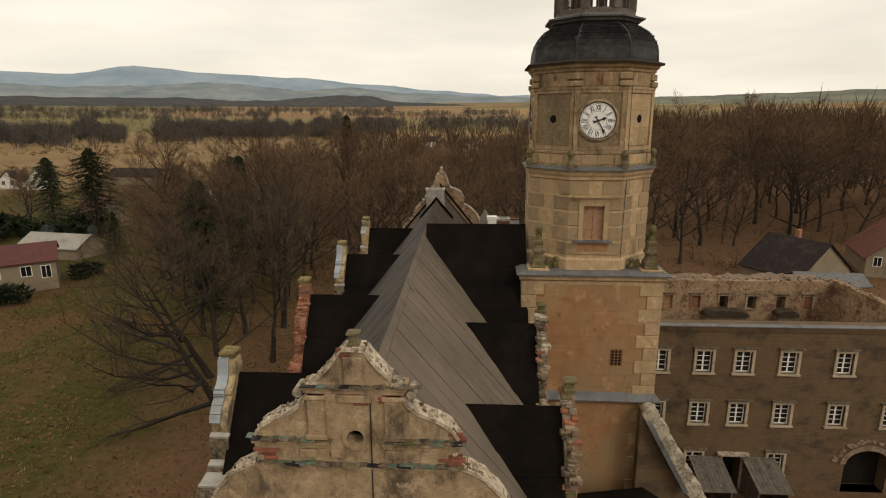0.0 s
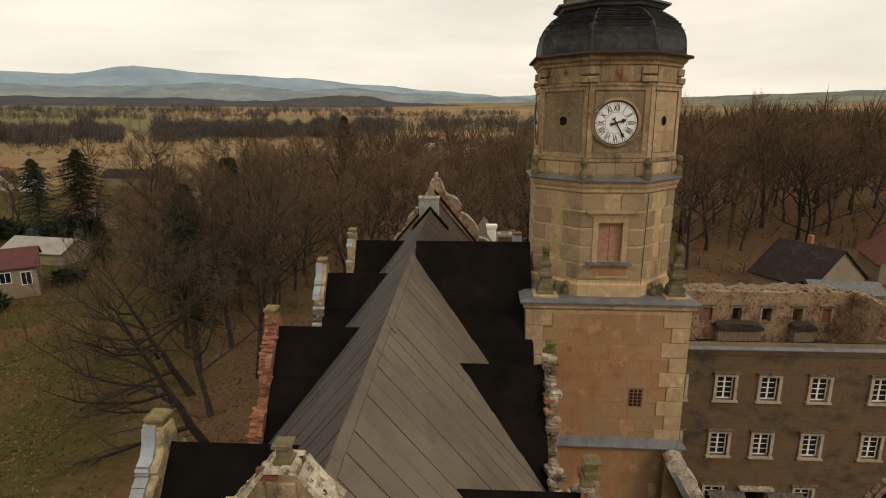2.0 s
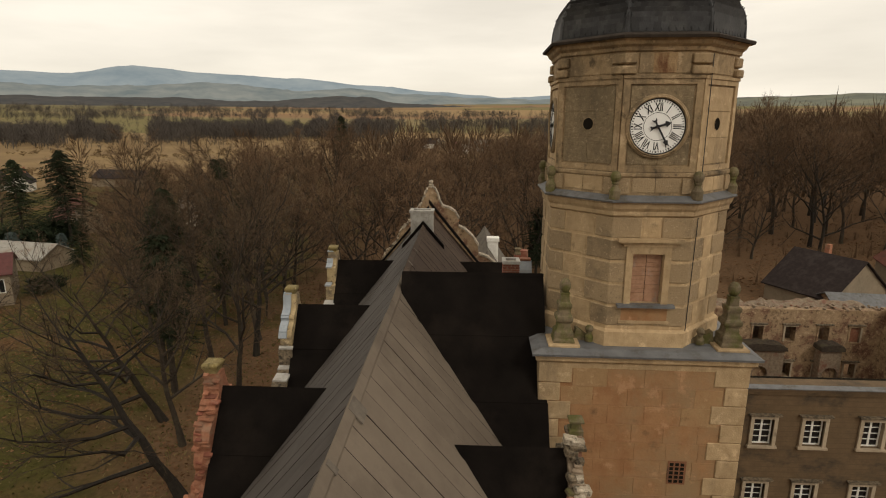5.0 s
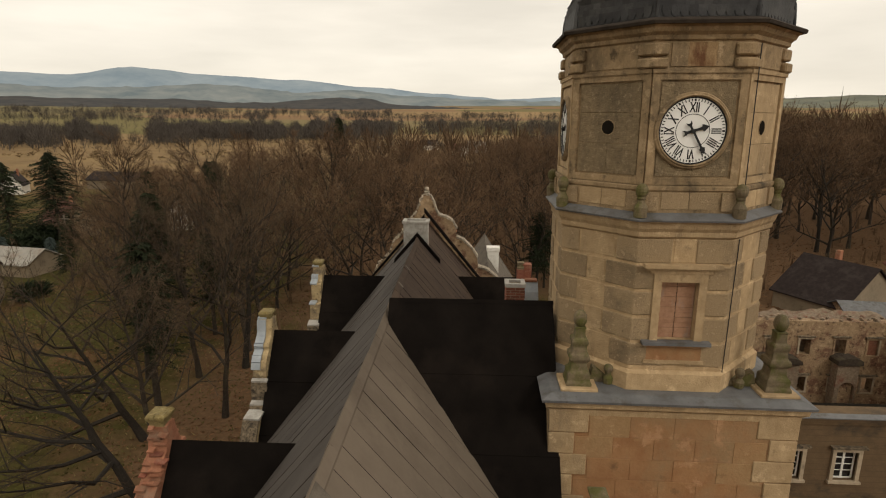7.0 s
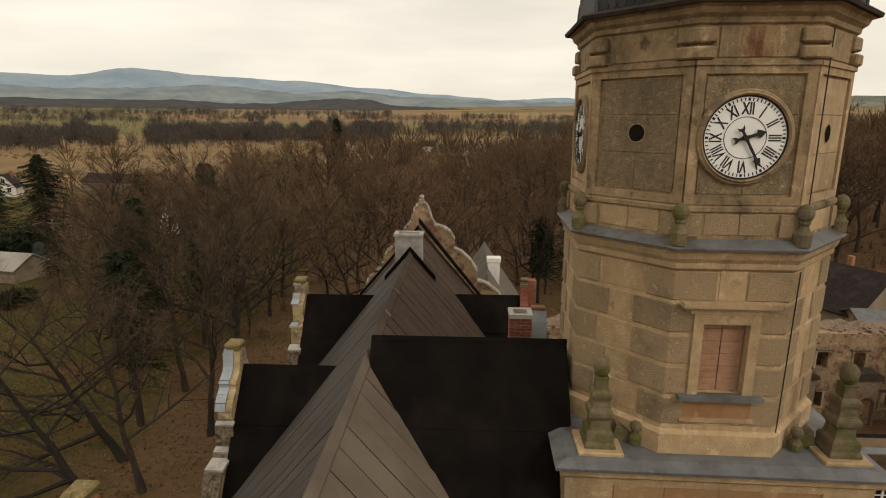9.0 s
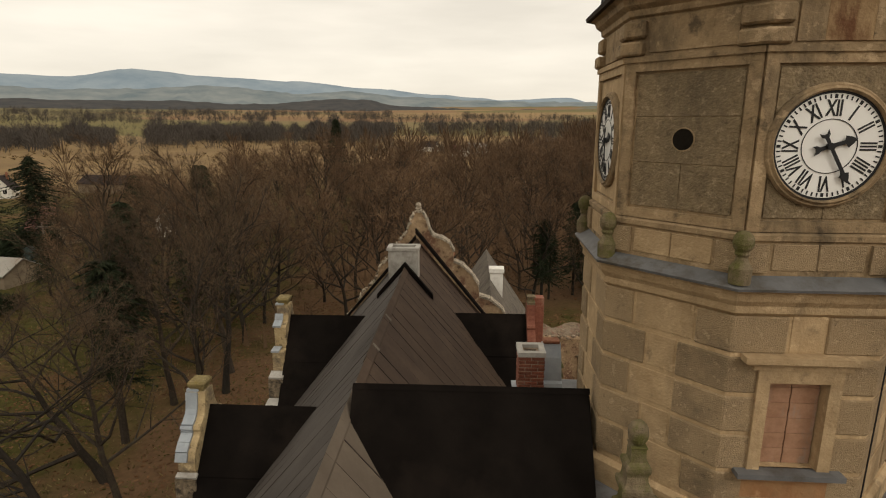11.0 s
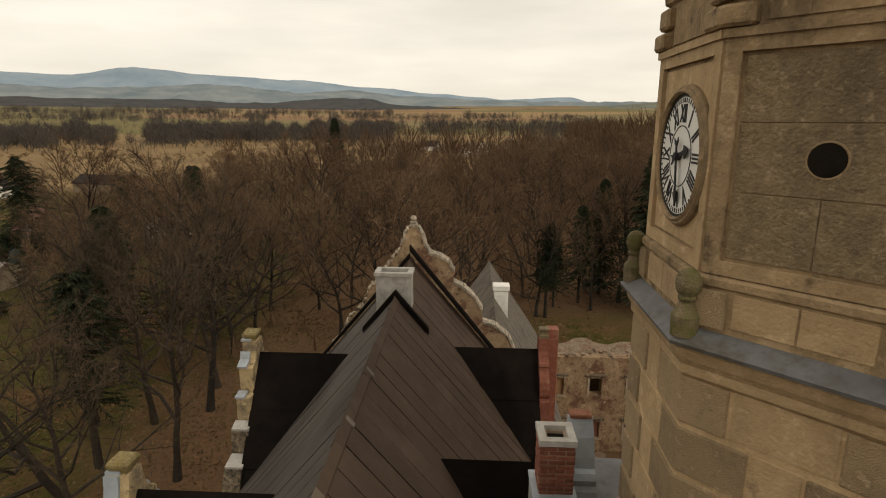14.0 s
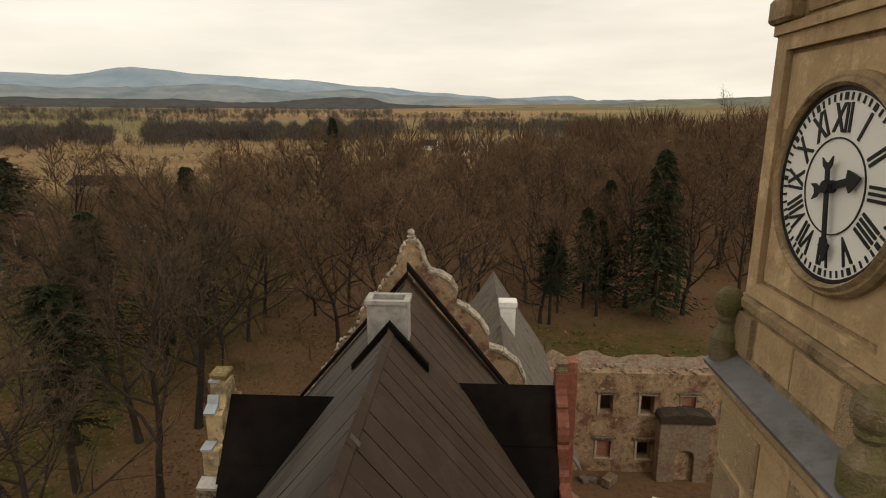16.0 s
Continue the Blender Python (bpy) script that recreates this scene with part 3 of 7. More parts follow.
def gable(tiers, place, thick, wall, coping, label, seed, rough=0.0, hole=None, cap_width=0.12, sides=(1, 1), lines=(), other=None):
    """A gable wall on the palace, built of two halves that meet at its axis, with a coping that follows its outline."""
    top = tiers[0][1]
    bot = tiers[-1][1]
    body = bmesh.new()
    outs = {}
    for s, k in ((1, 0), (-1, 1)):
        o = gable_outline(other if other and k else tiers, rough * (1.0 if sides[k] else 4.0), seed + k)
        outs[s] = o
        axis = [(0, bot)]
        if hole:
            hz, hr = hole
            axis += [(hr * math.sin(math.pi * i / 10), hz - hr * math.cos(math.pi * i / 10)) for i in range(11)]
        poly = [(0.0, top - 0.001)] + [p for p in o if p[0] > 0.001] + axis
        extrude(body, [(s * u, z) for u, z in poly], place, thick)
    g = part("gable", body, wall, palace, label)
    if coping:
        r = random.Random(seed + 9)
        for s, k in ((1, 0), (-1, 1)):
            if not sides[k] and r.random() < 2:
                continue
            o = [p for p in outs[s]]
            run = []
            for i in range(len(o) - 1):
                (u0, z0), (u1, z1) = o[i], o[i + 1]
                if z1 < bot + 0.4 or (u1 <= u0 + 0.02 and z0 - z1 > 0.25):
                    continue
                d = Vector((u1 - u0, z1 - z0))
                if d.length < 0.02:
                    continue
                nn = Vector((-d.y, d.x)).normalized()
                zinc = coping == "zinc"
                flat = nn.y > 0.9
                if nn.y < 0.22 and not (zinc and (z1 > top - 1.55 or z1 < top - 2.3)):
                    continue
                skin = coping
                if zinc and z1 < top - 1.55:
                    skin = "concrete" if flat else "grimy_course"
                th = cap_width * r.uniform(0.75, 1.1)
                cb = bmesh.new()
                extrude(cb, [(s * u0, z0 - 0.012), (s * u1, z1 - 0.012), (s * (u1 + nn.x * th), z1 + nn.y * th), (s * (u0 + nn.x * th), z0 + nn.y * th)],
                        lambda u, v, dd: place(u, v, (0.17 if skin == "zinc" else -0.04) + dd), thick + (-0.12 if skin == "zinc" else 0.09))
                part("coping", cb, skin, g)
    for z, hw, h, out in lines:
        lb = bmesh.new()
        for (zz0, zz1, oo) in ((z - h, z - h * 0.45, out * 0.5), (z - h * 0.45, z, out)):
            runs = ((-hw - oo, hw + oo),) if not isinstance(hw, tuple) else ((-hw[1] - oo, -hw[0]), (hw[0], hw[1] + oo))
            for ua, ub in runs:
                extrude(lb, [(ua, zz0), (ub, zz0), (ub, zz1), (ua, zz1)], lambda u, v, dd: place(u, v, -oo + dd), thick + 2 * oo)
        part("string_course", lb, "gable" if lines else "coping", g)
        # litter of broken slate, mortar and twigs on the ledge
        lr = random.Random(int(z * 100))
        for ua, ub in runs:
            u = ua
            while u < ub:
                rw = lr.uniform(0.10, 0.32)
                rubb = bevelled(0, rw, -0.06 - lr.uniform(0.0, 0.05), 0.05, 0, lr.uniform(0.012, 0.035), 0.004)
                rubb.transform(Matrix.Translation(Vector(place(u, z + 0.004, -out * 0.4))) @ Euler((lr.uniform(-0.1, 0.25), lr.uniform(-0.10, 0.10), lr.uniform(-0.15, 0.15))).to_matrix().to_4x4())
                part("ledge_debris", rubb, lr.choice(("grimy_course", "grimy_course", "copper", "moss", "black")), g)
                u += rw * lr.uniform(0.55, 1.0)
    return g


def pinnacle(x, y, z, w, h, material, parent, ball=False):
    pb = bmesh.new()
    lathe(pb, [(w, z - 0.05), (w, z + h * 0.25), (w * 0.72, z + h * 0.32), (w * 0.66, z + h * 0.72), (w * 1.05, z + h * 0.78), (w * 1.05, z + h * 0.9), (w * 0.5, z + h)], x, y, 4, 45)
    if ball:
        lathe(pb, [(0.02 + 0.11 * math.sin(math.pi * i / 6), z + h + 0.11 - 0.12 * math.cos(math.pi * i / 6)) for i in range(7)], x, y, 10, 0, False)
    part("pinnacle", pb, material, parent, "stone pinnacle block")


edge_rng = random.Random(61)
edge_stones = []
for mt in ("rubble", "rubble", "brick_old", "moss", "coping"):
    sb = bmesh.new()
    bmesh.ops.create_icosphere(sb, subdivisions=1, radius=0.10)
    for vert in sb.verts:
        vert.co *= edge_rng.uniform(0.65, 1.2)
    edge_stones.append(finish("edge_stone", sb, mt))
lime_stones = []
for mt in ("lime", "lime", "coping", "grimy_course"):
    sb = bmesh.new()
    bmesh.ops.create_icosphere(sb, subdivisions=1, radius=0.10)
    for vert in sb.verts:
        vert.co *= edge_rng.uniform(0.6, 1.25)
    lime_stones.append(finish("edge_stone", sb, mt))


def edge_blocks(mats, sx, sy, sz):
    """Broken blocks with knocked corners, for crumbling wall heads."""
    out = []
    for mt in mats:
        sb = bevelled(-sx, sx, -sy, sy, -sz, sz, 0.25 * min(sx, sy, sz))
        for vert in sb.verts:
            vert.co += Vector((edge_rng.uniform(-0.12, 0.12) * sx, edge_rng.uniform(-0.12, 0.12) * sy, edge_rng.uniform(-0.12, 0.12) * sz))
        out.append(finish("edge_stone", sb, mt))
    return out


brick_ends = edge_blocks(("brick_old", "brick_old", "brick"), 0.13, 0.12, 0.05)
chunks = edge_blocks(("rubble", "grimy_course", "moss", "coping", "grimy_course", "brick_old"), 0.17, 0.15, 0.12)


def crumble(tiers, place, thick, parent, step, sides=(1, -1), stones=None, size=1.0, turned=3.0):
    """Loose stones and brick ends along a broken gable edge."""
    for sgn in sides:
        for (u0, z0), (u1, z1) in zip(tiers[1:], tiers[2:]):
            k = max(1, int(math.hypot(u1 - u0, z1 - z0) / step))
            for i in range(k):
                t = (i + edge_rng.random()) / k
                at = Vector(place(sgn * (u0 + (u1 - u0) * t - 0.03), z0 + (z1 - z0) * t - 0.03, thick * edge_rng.uniform(0.05, 0.95)))
                m = Matrix.Translation(at) @ Euler((edge_rng.uniform(0, turned), edge_rng.uniform(0, turned), edge_rng.uniform(0, turned))).to_matrix().to_4x4() @ Matrix.Diagonal((edge_rng.uniform(0.6, 1.5), edge_rng.uniform(0.5, 1.1), edge_rng.uniform(0.5, 1.1), 1)) @ Matrix.Scale(size, 4)
                piece("edge_stone", edge_rng.choice(stones or edge_stones), m, parent)


FRONT = [(0, 19.12), (0.2, 19.12), (0.28, 18.98), (0.42, 18.80), (0.64, 18.60), (0.64, 18.47), (0.84, 18.46), (0.84, 18.30), (0.92, 18.12), (1.10, 17.96), (1.40, 17.84), (1.66, 17.68),
         (1.80, 17.50), (1.80, 17.40), (1.76, 17.36), (1.76, 16.95), (1.95, 16.9), (2.25, 16.74), (2.55, 16.42), (2.8, 15.95), (2.95, 15.3), (3.2, 15.2), (3.2, 14.2), (3.7, 13.9), (4.1, 13.2), (4.2, EAVE)]
front = gable(FRONT, lambda u, v, d: (RX + u, SOUTH - 0.1 + d, v), 0.3, "gable", "lime", "ornate front gable with crumbling cream render", 11, 0.03, (17.5, 0.14), 0.05,
              lines=((18.46, 0.84, 0.13, 0.07), (17.44, (0.46, 1.76), 0.16, 0.08), (16.97, 1.74, 0.13, 0.07)))
pinnacle(RX, SOUTH + 0.05, 19.12, 0.105, 0.30, "moss", front)
rb = hoop(24, ((0.15, -0.05), (0.24, -0.05), (0.24, 0.01), (0.15, 0.01)), lambda u, v, d: (RX + u, SOUTH - 0.10 + d, 17.5 + v))
part("oculus_ring", rb, "gable", front)
for u0, u1, z0, z1, o in ((-0.82, -0.52, 17.47, 18.30, 0.07), (0.52, 0.82, 17.47, 18.30, 0.07), (-0.17, 0.17, 18.5, 19.0, 0.05), (-0.3, 0.3, 18.16, 18.30, 0.05), (-0.45, -0.2, 17.1, 17.26, 0.06), (0.5, 0.8, 17.1, 17.26, 0.06), (-1.0, -0.7, 17.1, 17.26, 0.06),
                       (-0.86, -0.48, 18.22, 18.30, 0.10), (0.48, 0.86, 18.22, 18.30, 0.10), (-0.86, -0.48, 17.47, 17.56, 0.10), (0.48, 0.86, 17.47, 17.56, 0.10)):
    sb = bevelled(RX + u0, RX + u1, SOUTH - 0.1 - o, SOUTH - 0.08, z0, z1, 0.015)
    part("pilaster", sb, "gable", front)
for u in (-0.98, 0.98):
    vb = bmesh.new()
    lathe(vb, [(0.05, 0), (0.085, 0.02), (0.085, 0.42), (0.05, 0.44)], 0, 0, 12, 0, False)
    vb.transform(Matrix.Translation((RX + u, SOUTH + 0.27, 18.33)) @ Matrix.Rotation(math.pi / 2, 4, "X"))
    part("volute", vb, "coping", front, smooth=False)
for u0, u1, z, dz in ((-1.55, -1.15, 17.0, 0.04), (-1.1, -0.6, 16.98, -0.02), (0.75, 1.15, 16.99, -0.04), (1.12, 1.45, 16.98, 0.03), (1.35, 1.9, 17.47, 0.10), (-1.95, -1.6, 17.47, 0.06), (-1.5, -1.15, 17.46, -0.04)):
    sb = bevelled(0, u1 - u0, -0.11, 0.04, 0, 0.015, 0.005)
    for v in sb.verts:
        v.co.y += 0.05 * noise.noise((v.co.x * 9, u0, 2))
        v.co.z += 0.04 * noise.noise((v.co.x * 7, u0, v.co.y * 5))
    sb.transform(Matrix.Translation((RX + u0, SOUTH - 0.05, z)) @ Matrix.Rotation(dz, 4, "Y") @ Matrix.Rotation(0.12, 4, "X"))
    part("copper_flashing", sb, "copper", front, "torn green copper flashing")
fr = random.Random(17)
brick_me = finish("brick", bevelled(-0.125, 0.125, -0.03, 0.03, -0.0325, 0.0325, 0.007), "brick")
for u, z, nb in ((1.68, 17.08, 7), (-1.62, 17.12, 6), (0.1, 18.2, 5), (-0.05, 19.03, 4), (1.72, 17.5, 4), (0.6, 18.24, 3)):
    for i in range(nb):
        piece("brick", brick_me, Matrix.Translation((RX + u + fr.uniform(-0.12, 0.12), SOUTH - 0.09 + fr.uniform(-0.01, 0.012), z + 0.075 * (i % 3) - 0.07)), front)
wb = bmesh.new()
tube(wb, (RX + 0.28, SOUTH - 0.13, 18.3), (RX + 0.27, SOUTH - 0.14, 16.2), 0.012, 0.012, 5)
part("lightning_wire", wb, "black", front, "thin dark lightning conductor")

# far gable at the north end: weathered ochre scrolls on one flank, broken brick on the other
FAR = [(0, 19.35), (0.16, 19.35), (0.34, 19.05), (0.46, 18.6), (0.62, 18.3), (0.95, 18.22), (1.35, 18.0), (1.55, 17.6), (1.55, 17.15), (1.9, 17.0), (2.35, 16.6), (2.65, 16.1), (2.72, 15.55), (3.2, 15.4), (3.7, 15.0), (4.0, 14.4), (4.2, 13.4), (4.2, EAVE)]
FAR_BROKEN = [(0, 19.35), (0.16, 19.35), (0.34, 19.0), (0.5, 18.5), (0.9, 18.0), (1.3, 17.3), (1.75, 16.9), (2.0, 16.2), (2.6, 15.6), (2.9, 14.9), (3.4, 14.3), (3.8, 13.6), (4.2, 13.0), (4.2, EAVE)]
far = gable(FAR, lambda u, v, d: (RX - 0.2 + u, NORTH - 0.1 + d, v - 0.1), 0.45, "ruin", "coping", "far scrolled gable, stained render, one flank broken", 21, 0.02, None, 0.08, sides=(1, 0), other=FAR_BROKEN)
crumble(FRONT[:-8], lambda u, v, d: (RX + u, SOUTH - 0.1 + d, v + 0.075), 0.3, front, 0.035, stones=lime_stones, size=0.52)
crumble(FAR_BROKEN, lambda u, v, d: (RX - 0.2 + u, NORTH - 0.1 + d, v - 0.1), 0.45, far, 0.13, (-1,))
crumble(FAR_BROKEN, lambda u, v, d: (RX - 0.2 + u, NORTH - 0.12 + d, v - 0.02), 0.45, far, 0.06, (-1,), lime_stones, 1.0)
crumble(FAR, lambda u, v, d: (RX - 0.2 + u, NORTH - 0.1 + d, v - 0.1), 0.45, far, 0.7, (1,))
pinnacle(RX - 0.2, NORTH + 0.12, 19.25, 0.13, 0.18, "coping", far, True)

# side gables over the dormers
SIDE = [(0, 16.75), (0.2, 16.75), (0.225, 16.55), (0.27, 16.36), (0.35, 16.20), (0.47, 16.10), (0.56, 16.06), (0.60, 15.99), (0.57, 15.92), (0.62, 15.84), (0.76, 15.74), (0.90, 15.58), (0.97, 15.38), (0.98, 15.18), (0.93, 15.05), (1.05, 15.0), (1.08, 14.4), (1.3, 14.34), (1.34, 14.2), (1.85, 14.15), (2.2, 13.6), (2.35, 13.0), (2.6, 12.9), (2.65, EAVE - 0.3)]
TIER = [(0, 16.75), (0.24, 16.75), (0.26, 16.45), (0.34, 16.22), (0.62, 16.08), (0.62, 15.35), (0.95, 15.3), (0.98, 14.6), (1.3, 14.5), (1.35, 13.8), (1.9, 13.7), (2.2, 13.1), (2.6, 12.9), (2.65, EAVE - 0.3)]
dormers = (
    # side, y of the ridge, ridge height, gable wall, coping, breakage, label
    (-1, 13.4, 16.25, "ochre", "zinc", 0.0, "side gable with zinc-capped scroll and ochre render", SIDE),
    (-1, 20.1, 16.25, "brick_old", None, 0.09, "broken side gable of bare red brick", SIDE),
    (-1, 26.4, 16.3, "ochre", "zinc", 0.0, "side gable with zinc scroll and peeling ochre render", SIDE),
    (-1, 32.6, 16.4, "ochre", "zinc", 0.0, "side gable in white-capped tiers", TIER),
    (1, 12.7, 15.85, "rubble", None, 0.09, "ruined side gable with crumbled stone edge", SIDE),
    (1, 18.4, 15.85, "rubble", None, 0.09, "ruined side gable with crumbled stone edge", SIDE),
    (1, 28.0, 16.1, "ochre", None, 0.0, "ochre side gable beside the brick chimney", SIDE),
    (1, 34.5, 15.9, "brick", None, 0.0, "side gable of weathered brick", SIDE),
)
for n_d, (s, yr, zr, wall, coping, rough, label, tiers) in enumerate(dormers):
    edge = WEST if s < 0 else EAST
    half = 2.72
    inner = ridge_x(yr) + s * (RZ - zr) / SLOPE
    d = part("dormer", (lambda b: (extrude(b, [(yr, zr - 0.02), (yr + half, zr - 0.02 - half * DORMER), (yr - half, zr - 0.02 - half * DORMER)], lambda u, v, dd: (edge - s * 0.02 - s * dd, u, v), abs(edge - RX) - 0.4), b)[1])(bmesh.new()), "felt_black", palace, "dormer roof in black felt")
    for k in (-1, 1):
        n_s = 3
        for i in range(n_s):
            fb = bmesh.new()
            a, b2 = i / n_s, (i + 1) / n_s + (0.015 if i < n_s - 1 else 0.03)
            lift = 0.012 * (n_s - i)
            sag = 0.01 * ((n_d * 7 + i * 3) % 5 - 2)
            quad = [(yr + k * half * a, zr - half * a * DORMER + 0.04 + lift), (yr + k * half * b2, zr - half * b2 * DORMER + 0.05 + lift + sag), (yr + k * half * b2, zr - half * b2 * DORMER - 0.05), (yr + k * half * a, zr - half * a * DORMER - 0.05)]
            extrude(fb, quad, lambda u, v, dd: (edge - s * dd, u, v), abs(edge - RX) - 0.25)
            part("felt_sheet", fb, "felt_black", d)
    rbm = bmesh.new()
    extrude(rbm, [(yr - 0.10, zr - 0.06), (yr, zr + 0.085), (yr + 0.10, zr - 0.06)], lambda u, v, dd: (edge - s * dd, u, v), abs(edge - inner) + 0.15)
    part("ridge_roll", rbm, "felt_black", d)
    dz = zr - 16.25
    tt = [(u, z + dz) if z > EAVE else (u, z) for u, z in tiers]
    g = gable(tt, lambda u, v, dd: (edge + s * (dd - 0.02), yr + u, v), 0.4 if s < 0 else 0.3, wall, coping, label, 40 + 5 * n_d, rough, None, 0.06 if coping == "zinc" else 0.10)
    if rough:
        crumble(tt[:-2], lambda u, v, dd: (edge + s * (dd - 0.02), yr + u, v), 0.4 if s < 0 else 0.3, g, 0.085, stones=brick_ends if wall == "brick_old" else chunks, size=0.72, turned=0.25)
    if s < 0:
        cb = bmesh.new()
        lathe(cb, [(0.15, tt[0][1] - 0.1), (0.155, tt[0][1] + 0.04), (0.205, tt[0][1] + 0.15), (0.21, tt[0][1] + 0.20), (0.18, tt[0][1] + 0.25)], edge - 0.19, yr, 4, 45)
        for v in cb.verts:
            v.co += Vector((0.02 * noise.noise(v.co * 5), 0.02 * noise.noise(v.co * 6), 0.02 * noise.noise(v.co * 4)))
        part("cap_stone", cb, "lichen_cap", g, "lichen-covered flared cap stone")
    else:
        pinnacle(edge + 0.15, yr, tt[0][1], 0.15, 0.34, "moss", g)

# cross roof that runs to the tower
YC, RC = 23.5, 18.40
cross = part("cross_roof", (lambda b: (extrude(b, [(YC, RC - 0.02), (YC + 4.2, RC - 0.02 - 4.2 * DORMER), (YC - 4.2, RC - 0.02 - 4.2 * DORMER)], lambda u, v, dd: (RX + 0.35 + dd, u, v), 3.9), b)[1])(bmesh.new()), "felt_black", palace, "tall cross roof in black felt against the tower")
for k in (-1, 1):
    for i in range(4):
        fb = bmesh.new()
        a, b2 = i / 4, (i + 1) / 4 + 0.012
        extrude(fb, [(YC + k * 4.2 * a, RC - 4.2 * a * DORMER + 0.03 + 0.012 * (4 - i)), (YC + k * 4.2 * b2, RC - 4.2 * b2 * DORMER + 0.04 + 0.012 * (4 - i)), (YC + k * 4.2 * b2, RC - 4.2 * b2 * DORMER - 0.04), (YC + k * 4.2 * a, RC - 4.2 * a * DORMER - 0.04)], lambda u, v, dd: (RX + 0.02 + dd, u, v), 4.2)
        part("felt_sheet", fb, "felt_black", cross)
rbm = bmesh.new()
extrude(rbm, [(YC - 0.07, RC), (YC, RC + 0.085), (YC + 0.07, RC)], lambda u, v, dd: (RX + 0.05 + dd, u, v), 4.2)
part("ridge_roll", rbm, "felt_black", cross)

# ---- chimneys ----
def brick_chimney(x, y, z0, z1, w, label, cap="concrete"):
    core = bmesh.new()
    t = 0.13
    for a in ((-w, w, -w, -w + t), (-w, w, w - t, w), (-w, -w + t, -w + t, w - t), (w - t, w, -w + t, w - t)):
        box(core, x + a[0] * 0.97, x + a[1] * 0.97, y + a[2] * 0.97, y + a[3] * 0.97, z0, z1 - 0.08)
    ch = part("chimney", core, "mortar", palace, label)
    cb = bmesh.new()
    cw = w + 0.025
    for a in ((-cw, cw, -cw, -cw + 0.12), (-cw, cw, cw - 0.12, cw), (-cw, -cw + 0.12, -cw + 0.12, cw - 0.12), (cw - 0.12, cw, -cw + 0.12, cw - 0.12)):
        box(cb, x + a[0], x + a[1], y + a[2], y + a[3], z1 - 0.10, z1)
    part("chimney_cap", cb, cap, ch)
    # near-black plate painted for the shade down the chimney
    fl = bmesh.new()
    box(fl, x - w + 0.13, x + w - 0.13, y - w + 0.13, y + w - 0.13, z1 - 0.16, z1 - 0.12)
    part("flue_shade", fl, "dark", ch)
    me = finish("brick", bevelled(-0.125, 0.125, -0.06, 0.06, -0.0325, 0.0325, 0.007), "brick")
    r = random.Random(7)
    course, z = 0, z0 + 0.05
    while z < z1 - 0.13:
        for side in range(4):
            a = math.pi / 2 * side
            for u, k in ((-w / 2, 1.0), (w / 2, 1.0)) if course % 2 else ((0, 1.0), (-0.75 * w, 0.47), (0.75 * w, 0.47)):
                m = Matrix.Translation((x, y, z)) @ Matrix.Rotation(a, 4, "Z") @ Matrix.Translation((u, -w + 0.055 + r.uniform(-0.006, 0.004), r.uniform(-0.004, 0.004))) @ Matrix.Diagonal((k * w / 0.265, 1, 1, 1))
                piece("brick", me, m, ch)
        z += 0.078
        course += 1
    return ch


brick_chimney(1.42, 25.50, 15.0, 18.40, 0.265, "red brick chimney with concrete cap")
bm = bmesh.new()
for a in ((-0.53, 0.53, -0.33, -0.22), (-0.53, 0.53, 0.22, 0.33), (-0.53, -0.42, -0.22, 0.22), (0.42, 0.53, -0.22, 0.22)):
    box(bm, RX - 0.30 + a[0], RX - 0.30 + a[1], 33.85 + a[2], 33.85 + a[3], 16.6, 18.62)
ch = part("chimney", bm, "concrete", palace, "pale rendered chimney astride the ridge")
bm = bmesh.new()
for a in ((-0.58, 0.58, -0.38, -0.22), (-0.58, 0.58, 0.22, 0.38), (-0.58, -0.42, -0.22, 0.22), (0.42, 0.58, -0.22, 0.22)):
    box(bm, RX - 0.30 + a[0], RX - 0.30 + a[1], 33.85 + a[2], 33.85 + a[3], 18.62, 18.72)
part("chimney_cap", bm, "concrete", ch)
# again a near-black plate, the shade of the shaft put into its colour
bm = bmesh.new()
box(bm, RX - 0.72, RX + 0.12, 33.63, 34.07, 18.3, 18.35)
part("flue_shade", bm, "dark", ch)

# rendered foot of the brick chimney and the zinc-covered scroll beside it
foot = part("chimney_foot", bevelled(1.07, 1.73, 25.16, 25.84, 14.9, 17.42, 0.02), "concrete", palace, "grey rendered chimney foot with sheet flashing")
part("flashing", bevelled(1.05, 1.75, 25.13, 25.87, 17.40, 17.46, 0.01), "zinc", foot)
OGEE = [(26.55, 15.2), (26.55, 18.12), (26.42, 18.15), (26.22, 17.86), (26.10, 17.55), (26.05, 17.38), (25.93, 17.36), (25.86, 17.27), (25.88, 17.16), (25.80, 17.10), (25.70, 16.86), (25.62, 16.6), (25.60, 15.2)]
bm = bmesh.new()
extrude(bm, OGEE, lambda u, v, d: (1.78 + d, u, v), 0.42)
scroll = part("scroll_parapet", bm, "zinc", palace, "zinc-covered scroll parapet beside the chimney")
part("cap_stone", bevelled(1.80, 2.18, 26.36, 26.60, 18.13, 18.21, 0.02), "brick_old", scroll)

# ---- clock tower ----
CX, CY = 4.77, 24.12
tower = thing("clock_tower", (CX, CY, 0), "octagonal sandstone clock tower on a square plastered base", "tower")
tower.rotation_euler = (0, 0, radians(-1.0))     # slightly askew to the wing
B = 2.72
bm = bmesh.new()
box(bm, CX - B, CX + B, CY - B, CY + B, -0.5, 16.75)
base = part("base_shaft", bm, "plaster", tower, "square base with faded orange plaster")
